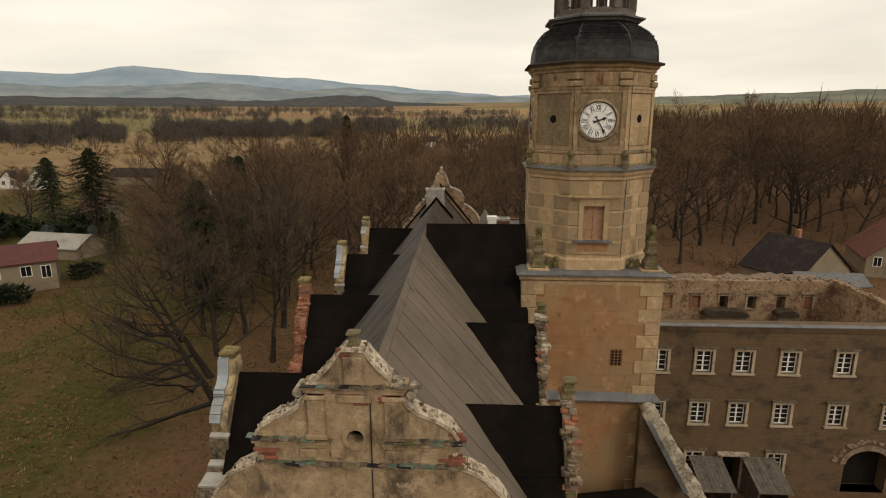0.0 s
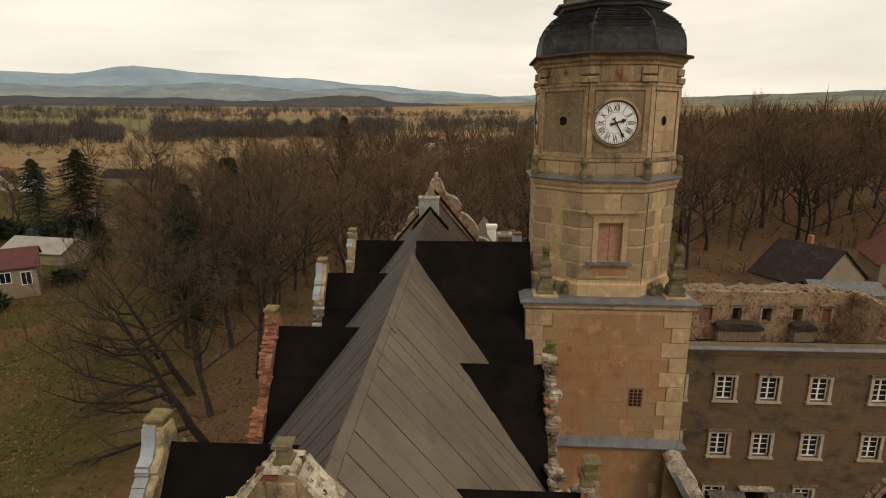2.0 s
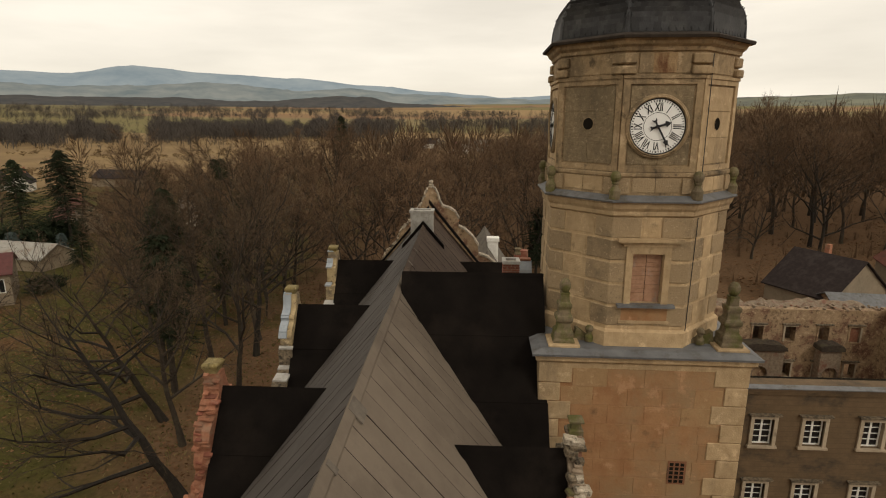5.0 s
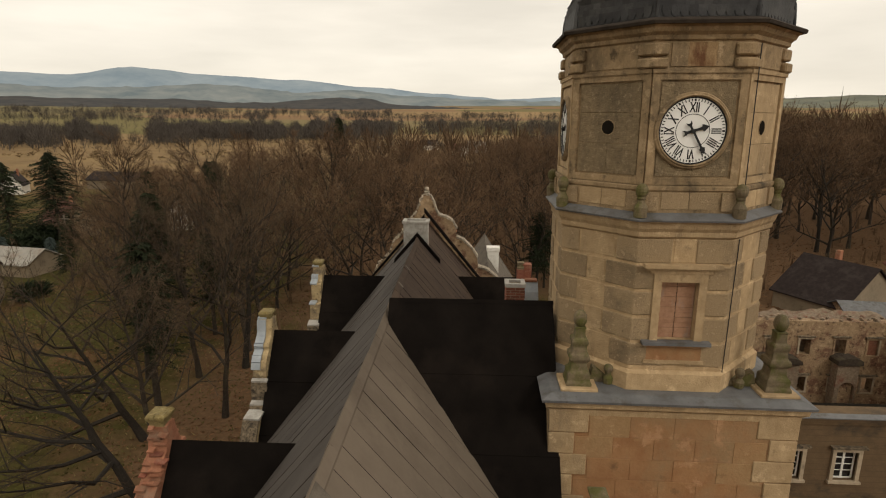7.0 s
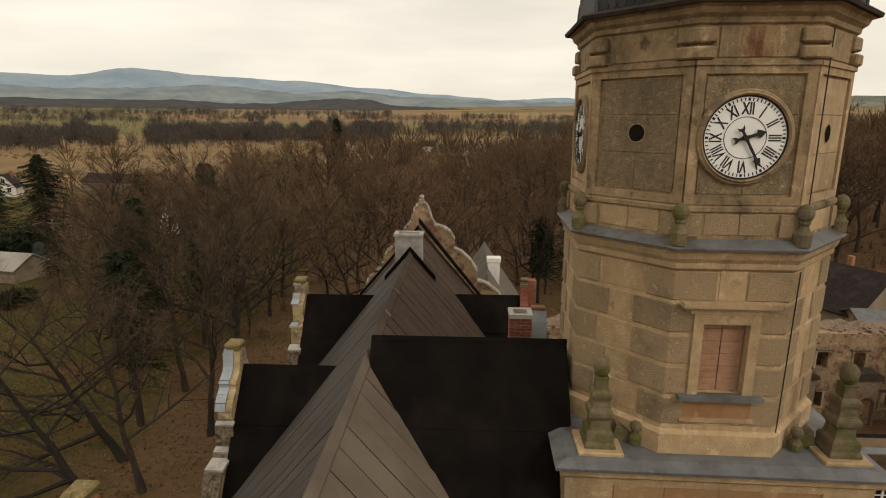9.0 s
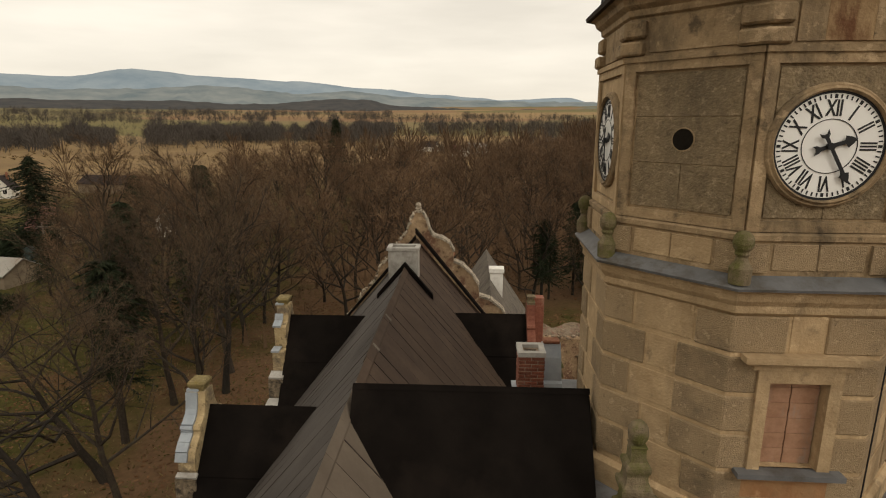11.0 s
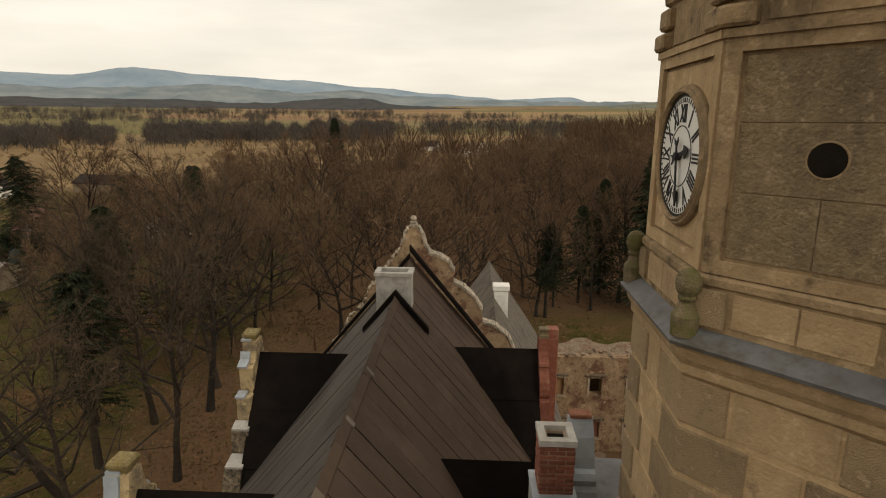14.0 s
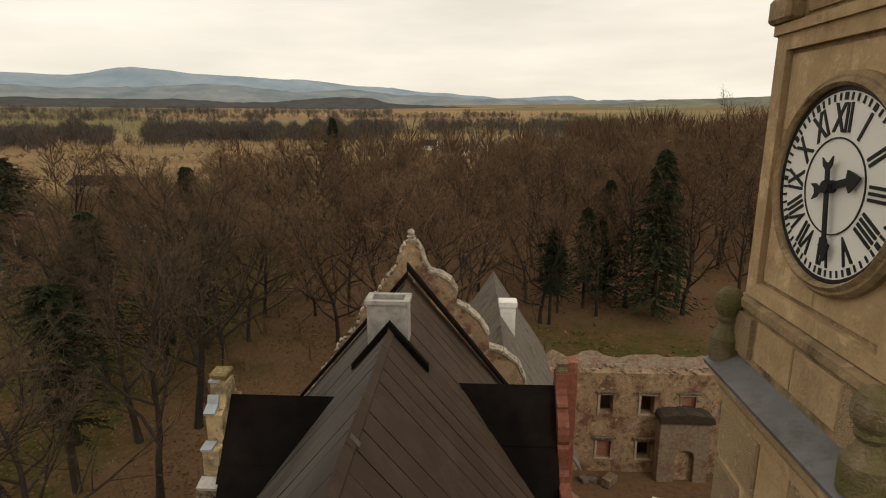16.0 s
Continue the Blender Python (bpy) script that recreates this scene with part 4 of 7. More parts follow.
# smooth ashlar faces beside the corners, then quoins
course_h = 0.545
quoin = {}
for long in (0, 1):
    a, b2 = ((0.85, 0.55), (0.55, 0.85))[long]
    qb = bmesh.new()
    extrude(qb, [(-0.04, -0.04), (a, -0.04), (a, 0.1), (0.1, 0.1), (0.1, b2), (-0.04, b2)], lambda u, v, d: (u, v, 0.012 + d), course_h - 0.024)
    bmesh.ops.bevel(qb, geom=list(qb.edges), offset=0.014, segments=1, affect="EDGES")
    quoin[long] = finish("quoin", qb, "sandstone")
for i in range(29):
    z = 16.55 - (i + 1) * course_h
    if z < 0:
        break
    for j, (sx, sy) in enumerate(((-1, -1), (1, -1), (1, 1), (-1, 1))):
        piece("quoin", quoin[(i + j) % 2], Matrix.Translation((CX + sx * B, CY + sy * B, z)) @ Matrix.Rotation(j * math.pi / 2, 4, "Z"), base)
# scored render between the quoins, tan towards the corners
br = random.Random(23)
for side, (nx, ny) in enumerate(((0, -1), (-1, 0))):
    for i in range(9):
        z = 16.45 - (i + 1) * course_h
        u = -B + 0.88 - 0.30 * (i % 2)
        while u < B - 0.62:
            w = min(br.choice((0.86, 0.92, 0.98)), B - 0.58 - u)
            if w > 0.25:
                bb = bevelled(u, u + w - 0.012, -0.004, 0.010 + br.uniform(0, 0.003), z + 0.006, z + course_h - 0.006, 0.004)
                ang = 0 if side == 0 else -math.pi / 2
                bb.transform(Matrix.Translation((CX, CY, 0)) @ Matrix.Rotation(ang, 4, "Z") @ Matrix.Translation((0, -B, 0)) @ Matrix.Scale(-1, 4, (0, 1, 0)))
                edge_tan = abs(u + w / 2) > B - 1.35 + br.uniform(-0.1, 0.3)
                part("scored_block", bb, "plaster_tan" if edge_tan and i < 3 else "plaster", base)
            u += w
# cover slab and moulding of the base
bm = bmesh.new()
lathe(bm, [(B + 0.03, 16.45), (B + 0.05, 16.6), (B + 0.14, 16.68), (B + 0.16, 16.82), (B + 0.2, 16.84)], CX, CY, 4, 45)
part("cornice", bm, "sandstone", tower)
bm = bmesh.new()
lathe(bm, [(B + 0.24, 16.84), (B + 0.25, 16.90), (B + 0.02, 16.99), (B - 0.1, 17.0)], CX, CY, 4, 45)
part("ledge_cover", bm, "lead", tower, "grey sheet-metal ledge cover")
bm = bmesh.new()
lathe(bm, [(B + 0.05, 11.5), (B + 0.26, 11.53), (B + 0.27, 11.58), (B + 0.02, 11.85), (B + 0.01, 11.85)], CX, CY, 4, 45)
part("skirt_cover", bm, "lead", tower, "pale sheet-metal skirt round the base")
# small pierced window in the base
bm = bmesh.new()
wx, wz = CX + 1.14, 13.4
box(bm, wx - 0.25, wx + 0.25, CY - B - 0.03, CY - B + 0.01, wz - 0.36, wz + 0.36)
sw = part("vent_window", bm, "rust", tower, "small pierced brick vent window")
for i in range(3):
    for j in range(5):
        # no opening is cut: a near-black plate paints the shade of each hole
        hb = bmesh.new()
        box(hb, wx - 0.20 + i * 0.145, wx - 0.10 + i * 0.145, CY - B - 0.036, CY - B - 0.026, wz - 0.31 + j * 0.13, wz - 0.22 + j * 0.13)
        part("vent_hole_shade", hb, "dark", sw)

# octagon, lower stage
A1, A2 = 2.40, 2.30
WU = -0.03      # the tower window stands slightly off the middle of its face
RECESS = 0.17


def open_south_face(bm2):
    """Cut the window's opening into the south face of the shaft and line it with reveals."""
    old = [f for f in bm2.faces if abs(f.calc_center_median().x - CX) < 0.05 and f.calc_center_median().y < CY - A1 + 0.02 and 18.5 < f.calc_center_median().z < 19.5]
    bmesh.ops.delete(bm2, geom=old, context="FACES_ONLY")
    hw, y0 = A1 * math.tan(math.pi / 8), CY - A1
    l, r2, lo, hi, z0, z1 = CX + WU - 0.40, CX + WU + 0.40, 18.2, 19.55, 17.46, 20.62
    for quad in (((CX - hw, y0, z0), (l, y0, lo), (l, y0, hi), (CX - hw, y0, z1)), ((r2, y0, lo), (CX + hw, y0, z0), (CX + hw, y0, z1), (r2, y0, hi)),
                 ((CX - hw, y0, z0), (CX + hw, y0, z0), (r2, y0, lo), (l, y0, lo)), ((l, y0, hi), (r2, y0, hi), (CX + hw, y0, z1), (CX - hw, y0, z1)),
                 ((l, y0, lo), (l, y0 + RECESS, lo), (l, y0 + RECESS, hi), (l, y0, hi)), ((r2, y0, lo), (r2, y0, hi), (r2, y0 + RECESS, hi), (r2, y0 + RECESS, lo)),
                 ((l, y0, lo), (r2, y0, lo), (r2, y0 + RECESS, lo), (l, y0 + RECESS, lo)), ((l, y0, hi), (l, y0 + RECESS, hi), (r2, y0 + RECESS, hi), (r2, y0, hi)),
                 ((l, y0 + RECESS, lo), (r2, y0 + RECESS, lo), (r2, y0 + RECESS, hi), (l, y0 + RECESS, hi))):
        bm2.faces.new([bm2.verts.new(c) for c in quad])
    bmesh.ops.remove_doubles(bm2, verts=bm2.verts, dist=0.0005)


bm = bmesh.new()
lathe(bm, [(A1 + 0.1, 16.95), (A1 + 0.1, 17.4), (A1 + 0.03, 17.46), (A1, 17.46), (A1, 20.62)], CX, CY)
open_south_face(bm)
shaft = part("octagon_shaft", bm, "sandstone", tower, "octagonal sandstone shaft with rusticated corners")


def on_face(k, a):
    """Pose of face k (0 looks south, counted towards the west): u along the face, v up, w outward."""
    ang = radians(-90 - 45 * k)
    nrm = Vector((math.cos(ang), math.sin(ang), 0))
    along = Vector((-nrm.y, nrm.x, 0))
    mtx = Matrix.Identity(4)
    mtx.col[0][:3], mtx.col[1][:3], mtx.col[2][:3] = along, nrm, (0, 0, 1)
    mtx.col[3][:3] = Vector((CX, CY, 0)) + nrm * a
    return mtx          # columns: u, w, z


def wrap_block(a, l0, l1, h, out, bevel, material):
    """A block that wraps round one octagon corner, with wings l0 and l1."""
    corner = a * math.tan(math.pi / 8)
    wb = bmesh.new()
    k = a + out
    kc = k * math.tan(math.pi / 8)
    p0 = Vector((-k, 0, 0))
    d1 = Vector((math.cos(radians(-45)), math.sin(radians(-45)), 0))
    pts = []
    n0 = Vector((0, -1, 0))
    n1 = Vector((math.cos(radians(-45)), math.sin(radians(-45)), 0))
    t0 = Vector((1, 0, 0))
    t1 = Vector((math.cos(radians(45)), math.sin(radians(45)), 0))
    c_out = n0 * k + t0 * kc
    c_in = n0 * (a - 0.08) + t0 * (a - 0.08) * math.tan(math.pi / 8)
    pts = [n0 * k + t0 * (corner - l0), c_out, c_out + t1 * l1, c_out + t1 * l1 - n1 * (out + 0.08), c_in, n0 * (a - 0.08) + t0 * (corner - l0)]
    extrude(wb, [(p.x, p.y) for p in pts], lambda u, v, d: (u, v, d), h)
    if bevel:
        bmesh.ops.bevel(wb, geom=list(wb.edges), offset=bevel, segments=1, affect="EDGES")
    return finish("stone_block", wb, material)


COURSE = 0.60
blocks = [wrap_block(A1, l0, l1, COURSE - 0.07, 0.028, 0.018, "rustic") for l0, l1 in ((0.74, 0.50), (0.50, 0.74))]
for i in range(5):
    z = 20.55 - (i + 1) * COURSE + 0.02
    for c in range(8):
        piece("stone_block", blocks[(1 if c == 0 else 0) if c in (0, 7) and 0 < i < 4 else (i + c) % 2], Matrix.Translation((CX, CY, z)) @ Matrix.Rotation(math.pi / 4 * c, 4, "Z"), shaft)
# smooth ashlar between the corner blocks
half1 = A1 * math.tan(math.pi / 8)
ashlar = []
for wing_l in (0.74, 0.50):
    hw = half1 - wing_l - 0.035
    sb = bevelled(-hw, hw, -A1 - 0.012, -A1 + 0.03, 0.02, COURSE - 0.06, 0.006)
    ashlar.append(finish("ashlar", sb, "sandstone"))
for i in range(5):
    for c in range(8):
        if c == 0 and 0 < i < 4:
            continue
        piece("ashlar", ashlar[(i + c) % 2], Matrix.Translation((CX, CY, 20.55 - (i + 1) * COURSE + 0.02)) @ Matrix.Rotation(math.pi / 4 * c, 4, "Z"), shaft)
# tower window
wm = on_face(0, A1)
def face_box(bm2, m, u0, u1, w0, w1, z0, z1):
    box(bm2, u0, u1, w0, w1, z0, z1, m)


win = bmesh.new()
win_bits = []
for u0, u1, w0, w1, z0, z1 in ((-0.57, -0.40, -0.02, 0.07, 18.2, 19.55), (0.40, 0.57, -0.02, 0.07, 18.2, 19.55), (-0.57, 0.57, -0.02, 0.07, 19.55, 19.75), (-0.75, 0.75, -0.05, 0.12, 19.82, 19.88), (-0.82, 0.82, -0.05, 0.2, 19.88, 19.97), (-0.66, 0.66, -0.05, 0.09, 19.75, 19.82)):
    win_bits.append((u0, u1, w0, w1, z0, z1))
u0, u1, w0, w1, z0, z1 = win_bits[0]
face_box(win, wm, u0 + WU, u1 + WU, w0, w1, z0, z1)
tw = part("tower_window", win, "sandstone", tower, "stone-framed window closed with faded shutters")
for u0, u1, w0, w1, z0, z1 in win_bits[1:]:
    jb = bmesh.new()
    face_box(jb, wm, u0 + WU, u1 + WU, w0, w1, z0, z1)
    part("frame_stone", jb, "sandstone", tw)
# near-black sheet at the back, painting the shade behind the planks
sb = bmesh.new()
face_box(sb, wm, -0.395 + WU, 0.395 + WU, -RECESS + 0.004, -RECESS + 0.02, 18.205, 19.545)
part("recess_shade", sb, "dark", tw)
for u0, u1 in ((-0.385, -0.008), (0.008, 0.385)):
    for i in range(11):
        sb = bmesh.new()
        face_box(sb, wm, u0 + WU, u1 + WU, -RECESS + 0.02, -RECESS + 0.045 + 0.008 * (i % 2), 18.21 + i * 0.12, 18.325 + i * 0.12)
        part("shutter_plank", sb, "shutter", tw)
sb = bmesh.new()
face_box(sb, wm, -0.74 + WU, 0.74 + WU, -0.02, 0.2, 18.12, 18.2)
part("sill", sb, "lead", tw, "grey metal-covered sill")
sb = bmesh.new()
face_box(sb, wm, -0.6 + WU, 0.6 + WU, -0.02, 0.03, 17.72, 18.1)
part("apron", sb, "plaster", tw, "orange plaster apron")
sb = bmesh.new()
face_box(sb, wm, -0.66 + WU, 0.66 + WU, -0.02, 0.06, 17.64, 17.72)
part("apron_moulding", sb, "sandstone", tw)

# ledge between the stages
bm = bmesh.new()
lathe(bm, [(A1, 20.5), (A1 + 0.06, 20.56), (A1 + 0.06, 20.66), (A1 + 0.11, 20.74), (A1 + 0.14, 20.86), (A1 + 0.17, 20.90)], CX, CY)
part("ledge_moulding", bm, "sandstone", tower)
bm = bmesh.new()
lathe(bm, [(A1 + 0.21, 20.90), (A1 + 0.22, 20.94), (A2 + 0.02, 21.10), (A2 - 0.05, 21.10)], CX, CY)
part("ledge_cover", bm, "lead", tower, "grey sheet-metal ledge cover")

# clock stage
bm = bmesh.new()
lathe(bm, [(A2 + 0.08, 21.05), (A2 + 0.08, 21.52), (A2 + 0.11, 21.55), (A2 + 0.11, 21.62), (A2, 21.66), (A2, 24.72)], CX, CY)
stage = part("clock_stage", bm, "sandstone_dark", tower, "octagonal clock stage with framed panels")
HALF = A2 * math.tan(math.pi / 8)


def bevelled_on(m, u0, u1, w0, w1, z0, z1, b):
    """A slab with worn edges, laid on a face of the octagon."""
    sb2 = bevelled(u0, u1, w0, w1, z0, z1, b)
    sb2.transform(m)
    return sb2


for k in range(8):
    m = on_face(k, A2)
    for nm, u0, u1, z0, z1, o in (("panel_frame", -HALF, -HALF + 0.16, 21.66, 24.0, 0.055), ("panel_frame", HALF - 0.16, HALF, 21.66, 24.0, 0.055), ("panel_frame", -HALF + 0.16, HALF - 0.16, 21.66, 21.80, 0.055), ("panel_frame", -HALF + 0.16, HALF - 0.16, 23.80, 24.0, 0.055),
                           ("architrave", -HALF - 0.02, HALF + 0.02, 23.93, 24.01, 0.085), ("plinth_block", -HALF - 0.03, -HALF + 0.3, 21.12, 21.5, 0.125), ("plinth_block", HALF - 0.3, HALF + 0.03, 21.12, 21.5, 0.125)):
        fb = bmesh.new()
        face_box(fb, m, u0, u1, -0.03, o, z0, z1)
        # from the west face on, paler stone paints in the brighter light there
        part(nm, fb, "rustic" if nm == "plinth_block" else "sandstone_dark" if k < 2 else "sandstone", stage)
    for u0, u1, z0, z1 in ((-HALF + 0.2, HALF - 0.2, 23.16, 23.76), (-HALF + 0.2, HALF - 0.2, 22.50, 23.15), (-HALF + 0.2, -0.004, 21.84, 22.49), (0.004, HALF - 0.2, 21.84, 22.49)):
        part("panel", bevelled_on(m, u0, u1, -0.03, 0.016, z0, z1, 0.005), "lichen" if k < 2 else "sandstone", stage, "rough grey stone panel" if k < 2 else "")
    for u0, u1, mt in ((-HALF + 0.34, -0.282, "sandstone_dark"), (-0.28, 0.28, "seep" if k == 0 else "sandstone_dark"), (0.282, HALF - 0.34, "sandstone_dark")):
        part("frieze_slab", bevelled_on(m, u0, u1, -0.03, 0.022, 24.06, 24.53, 0.003), mt, stage)
    for u0, u1, z0, z1 in ((-HALF + 0.36, -0.02, 21.14, 21.50), (0.0, HALF - 0.36, 21.14, 21.50)):
        part("plinth_slab", bevelled_on(m, u0, u1, -0.03, 0.095, z0, z1, 0.008), "rustic" if k == 0 else "sandstone", stage)
    if k not in (0, 2):
        hb = bmesh.new()
        lathe(hb, [(0.172, 0.0), (0.168, 0.012), (0.155, 0.014), (0.15, 0.005), (0.0005, 0.005)], 0, 0, 20, 0, False)
        hb.transform(m @ Matrix.Translation((0.0, 0.012, 22.84)) @ Matrix.Rotation(-math.pi / 2, 4, "X"))
        part("hole_rim", hb, "sandstone_dark", stage)
        # near-black disc on the panel: the hole's inner shade is painted
        hb = bmesh.new()
        lathe(hb, [(0.155, 0.0), (0.155, 0.004)], 0, 0, 20, 0, False)
        hb.transform(m @ Matrix.Translation((0.0, 0.018, 22.84)) @ Matrix.Rotation(-math.pi / 2, 4, "X"))
        part("sound_hole_shade", hb, "dark", stage)
cushions = [wrap_block(A2, 0.32, 0.32, h, o, 0.03, "sandstone_dark") for h, o in ((0.2, 0.14), (0.24, 0.10))]
for c in range(8):
    r = Matrix.Rotation(math.pi / 4 * c, 4, "Z")
    piece("cushion_block", cushions[0], Matrix.Translation((CX, CY, 24.02)) @ r, stage)
    piece("cushion_block", cushions[1], Matrix.Translation((CX, CY, 24.27)) @ r, stage)
bm = bmesh.new()
lathe(bm, [(A2, 24.55), (A2 + 0.05, 24.58), (A2 + 0.06, 24.66), (A2 + 0.14, 24.72), (A2 + 0.17, 24.80), (A2 + 0.24, 24.84)], CX, CY)
part("cornice", bm, "sandstone_dark", tower)
bm = bmesh.new()
lathe(bm, [(A2 + 0.31, 24.84), (A2 + 0.33, 24.90), (A2 + 0.30, 24.93), (A2 + 0.05, 25.0)], CX, CY)
part("gutter", bm, "tar", tower, "dark sheet-metal gutter edge")

# lightning conductor beside the corner of the clock face
wb = bmesh.new()
tube(wb, on_face(7, A2 + 0.13) @ Vector((-HALF + 0.12, 0, 24.5)), on_face(7, A2 + 0.13) @ Vector((-HALF + 0.16, 0, 21.05)), 0.011, 0.011, 5)
tube(wb, on_face(7, A1 + 0.06) @ Vector((-HALF + 0.13, 0, 20.5)), on_face(7, A1 + 0.06) @ Vector((-HALF + 0.05, 0, 17.1)), 0.011, 0.011, 5)
part("lightning_wire", wb, "black", tower, "thin dark lightning conductor")

# dome with slate scales
DOME = [(A2 + 0.06, 24.97), (A2 + 0.05, 25.15), (A2 + 0.03, 25.40), (A2 - 0.03, 25.62), (A2 - 0.16, 25.85), (A2 - 0.36, 26.07), (A2 - 0.62, 26.26), (A2 - 0.88, 26.40), (1.50, 26.45)]
bm = bmesh.new()
lathe(bm, DOME, CX, CY)
dome = part("dome", bm, "slate", tower, "bell-shaped dome roof in dark slate scales")


def dome_at(s):
    """Point on the dome's profile at the length s from its foot: radius, z, slope angle."""
    for (r0, z0), (r1, z1) in zip(DOME, DOME[1:]):
        d = math.hypot(r1 - r0, z1 - z0)
        if s <= d or (r1, z1) == DOME[-1]:
            t = min(1, s / d)
            return r0 + (r1 - r0) * t, z0 + (z1 - z0) * t, math.atan2(z1 - z0, r0 - r1)
        s -= d


sb = bmesh.new()
vs = [sb.verts.new(p) for p in ((-0.092, 0, 0.015), (-0.06, 0, -0.078), (0, 0, -0.11), (0.06, 0, -0.078), (0.092, 0, 0.015), (0.092, 0, 0.11), (-0.092, 0, 0.11))]
vt = [sb.verts.new((v.co.x, -0.010, v.co.z)) for v in vs]
sb.faces.new(vs)
sb.faces.new(vt[::-1])
for i in range(7):
    sb.faces.new((vs[i], vs[(i + 1) % 7], vt[(i + 1) % 7], vt[i]))
slate_me = finish("slate", sb, "slate")
slate_rest = bmesh.new()
rng = random.Random(12)
for k in range(8):
    s, row = 0.14, 0
    while s < 1.98:
        r, z, ang = dome_at(s)
        hw = r * math.tan(math.pi / 8)
        u = -hw + (0.09 if row % 2 else 0.175)
        while u < hw - 0.07:
            m = on_face(k, r + 0.008) @ Matrix.Translation((u, 0, z)) @ Matrix.Rotation(-(math.pi / 2 - ang) + 0.03 + rng.uniform(-0.012, 0.012), 4, "X") @ Matrix.Rotation(math.pi, 4, "Z")
            if k in (0, 1):
                piece("slate", slate_me, m, dome)
            else:
                slate_rest.from_mesh(slate_me)
                for v in slate_rest.verts[-14:]:
                    v.co = m @ v.co
            u += 0.174
        s += 0.117
        row += 1
ob = part("slate_scales", slate_rest, "slate", dome)
tagged(ob, kind="stuff")
for c in range(8):
    hb = bmesh.new()
    a = radians(-90 + 22.5 + 45 * c)
    kk = 1 / math.cos(math.pi / 8)
    for (r0, z0), (r1, z1) in zip(DOME, DOME[1:]):
        tube(hb, (CX + r0 * kk * math.cos(a), CY + r0 * kk * math.sin(a), z0 + 0.02), (CX + r1 * kk * math.cos(a), CY + r1 * kk * math.sin(a), z1 + 0.02), 0.045, 0.045, 6)
    part("hip_roll", hb, "slate", dome)
bm = bmesh.new()
lathe(bm, [(1.5, 26.40), (1.66, 26.44), (1.72, 26.52), (1.84, 26.56), (1.85, 26.62), (1.55, 26.70), (1.5, 26.74)], CX, CY)
part("lantern_cornice", bm, "lead", tower, "dark moulded lantern base")
lantern = part("lantern", (lambda b: (lathe(b, [(1.48, 26.72), (1.48, 26.9), (1.4, 26.95)], CX, CY), b)[1])(bmesh.new()), "timber", tower, "open timber lantern with railings")
for c in range(8):
    a = radians(22.5 + 45 * c)
    x, y = CX + 1.44 * math.cos(a), CY + 1.44 * math.sin(a)
    pb = bmesh.new()
    lathe(pb, [(0.16, 26.9), (0.16, 29.2)], x, y, 4, 45 + 22.5 + 45 * c)
    part("post", pb, "timber", lantern)
    a2 = radians(22.5 + 45 * (c + 1))
    x2, y2 = CX + 1.44 * math.cos(a2), CY + 1.44 * math.sin(a2)
    for rail in (27.35,):
        tb = bmesh.new()
        tube(tb, (x, y, rail), (x2, y2, rail), 0.035, 0.035, 5)
        part("rail", tb, "timber", lantern)
    for i in range(1, 5):
        tb = bmesh.new()
        q = i / 5
        tube(tb, (x + (x2 - x) * q, y + (y2 - y) * q, 26.9), (x + (x2 - x) * q, y + (y2 - y) * q, 27.9), 0.03, 0.03, 5)
        part("baluster", tb, "timber", lantern)
bm = bmesh.new()
lathe(bm, [(1.75, 29.2), (1.8, 29.3), (1.5, 29.45), (1.1, 30.1), (0.5, 30.8), (0.08, 31.8)], CX, CY)
part("lantern_roof", bm, "slate", tower)


# clocks: dial, minute track, Roman numerals, hands
def numeral_mesh(text):
    cu = bpy.data.curves.new("numeral", "FONT")
    cu.body, cu.size, cu.align_x, cu.align_y, cu.extrude, cu.offset = text, 0.225, "CENTER", "CENTER", 0.004, 0.004
    tmp = bpy.data.objects.new("numeral", cu)
    scene.collection.objects.link(tmp)
    bpy.context.view_layer.update()
    me = bpy.data.meshes.new_from_object(tmp.evaluated_get(bpy.context.evaluated_depsgraph_get()))
    bpy.data.objects.remove(tmp)
    me.materials.clear()
    me.materials.append(M["black"])
    return me


NUMERALS = [numeral_mesh(t) for t in ("XII", "I", "II", "III", "IIII", "V", "VI", "VII", "VIII", "IX", "X", "XI")]
R = 0.67


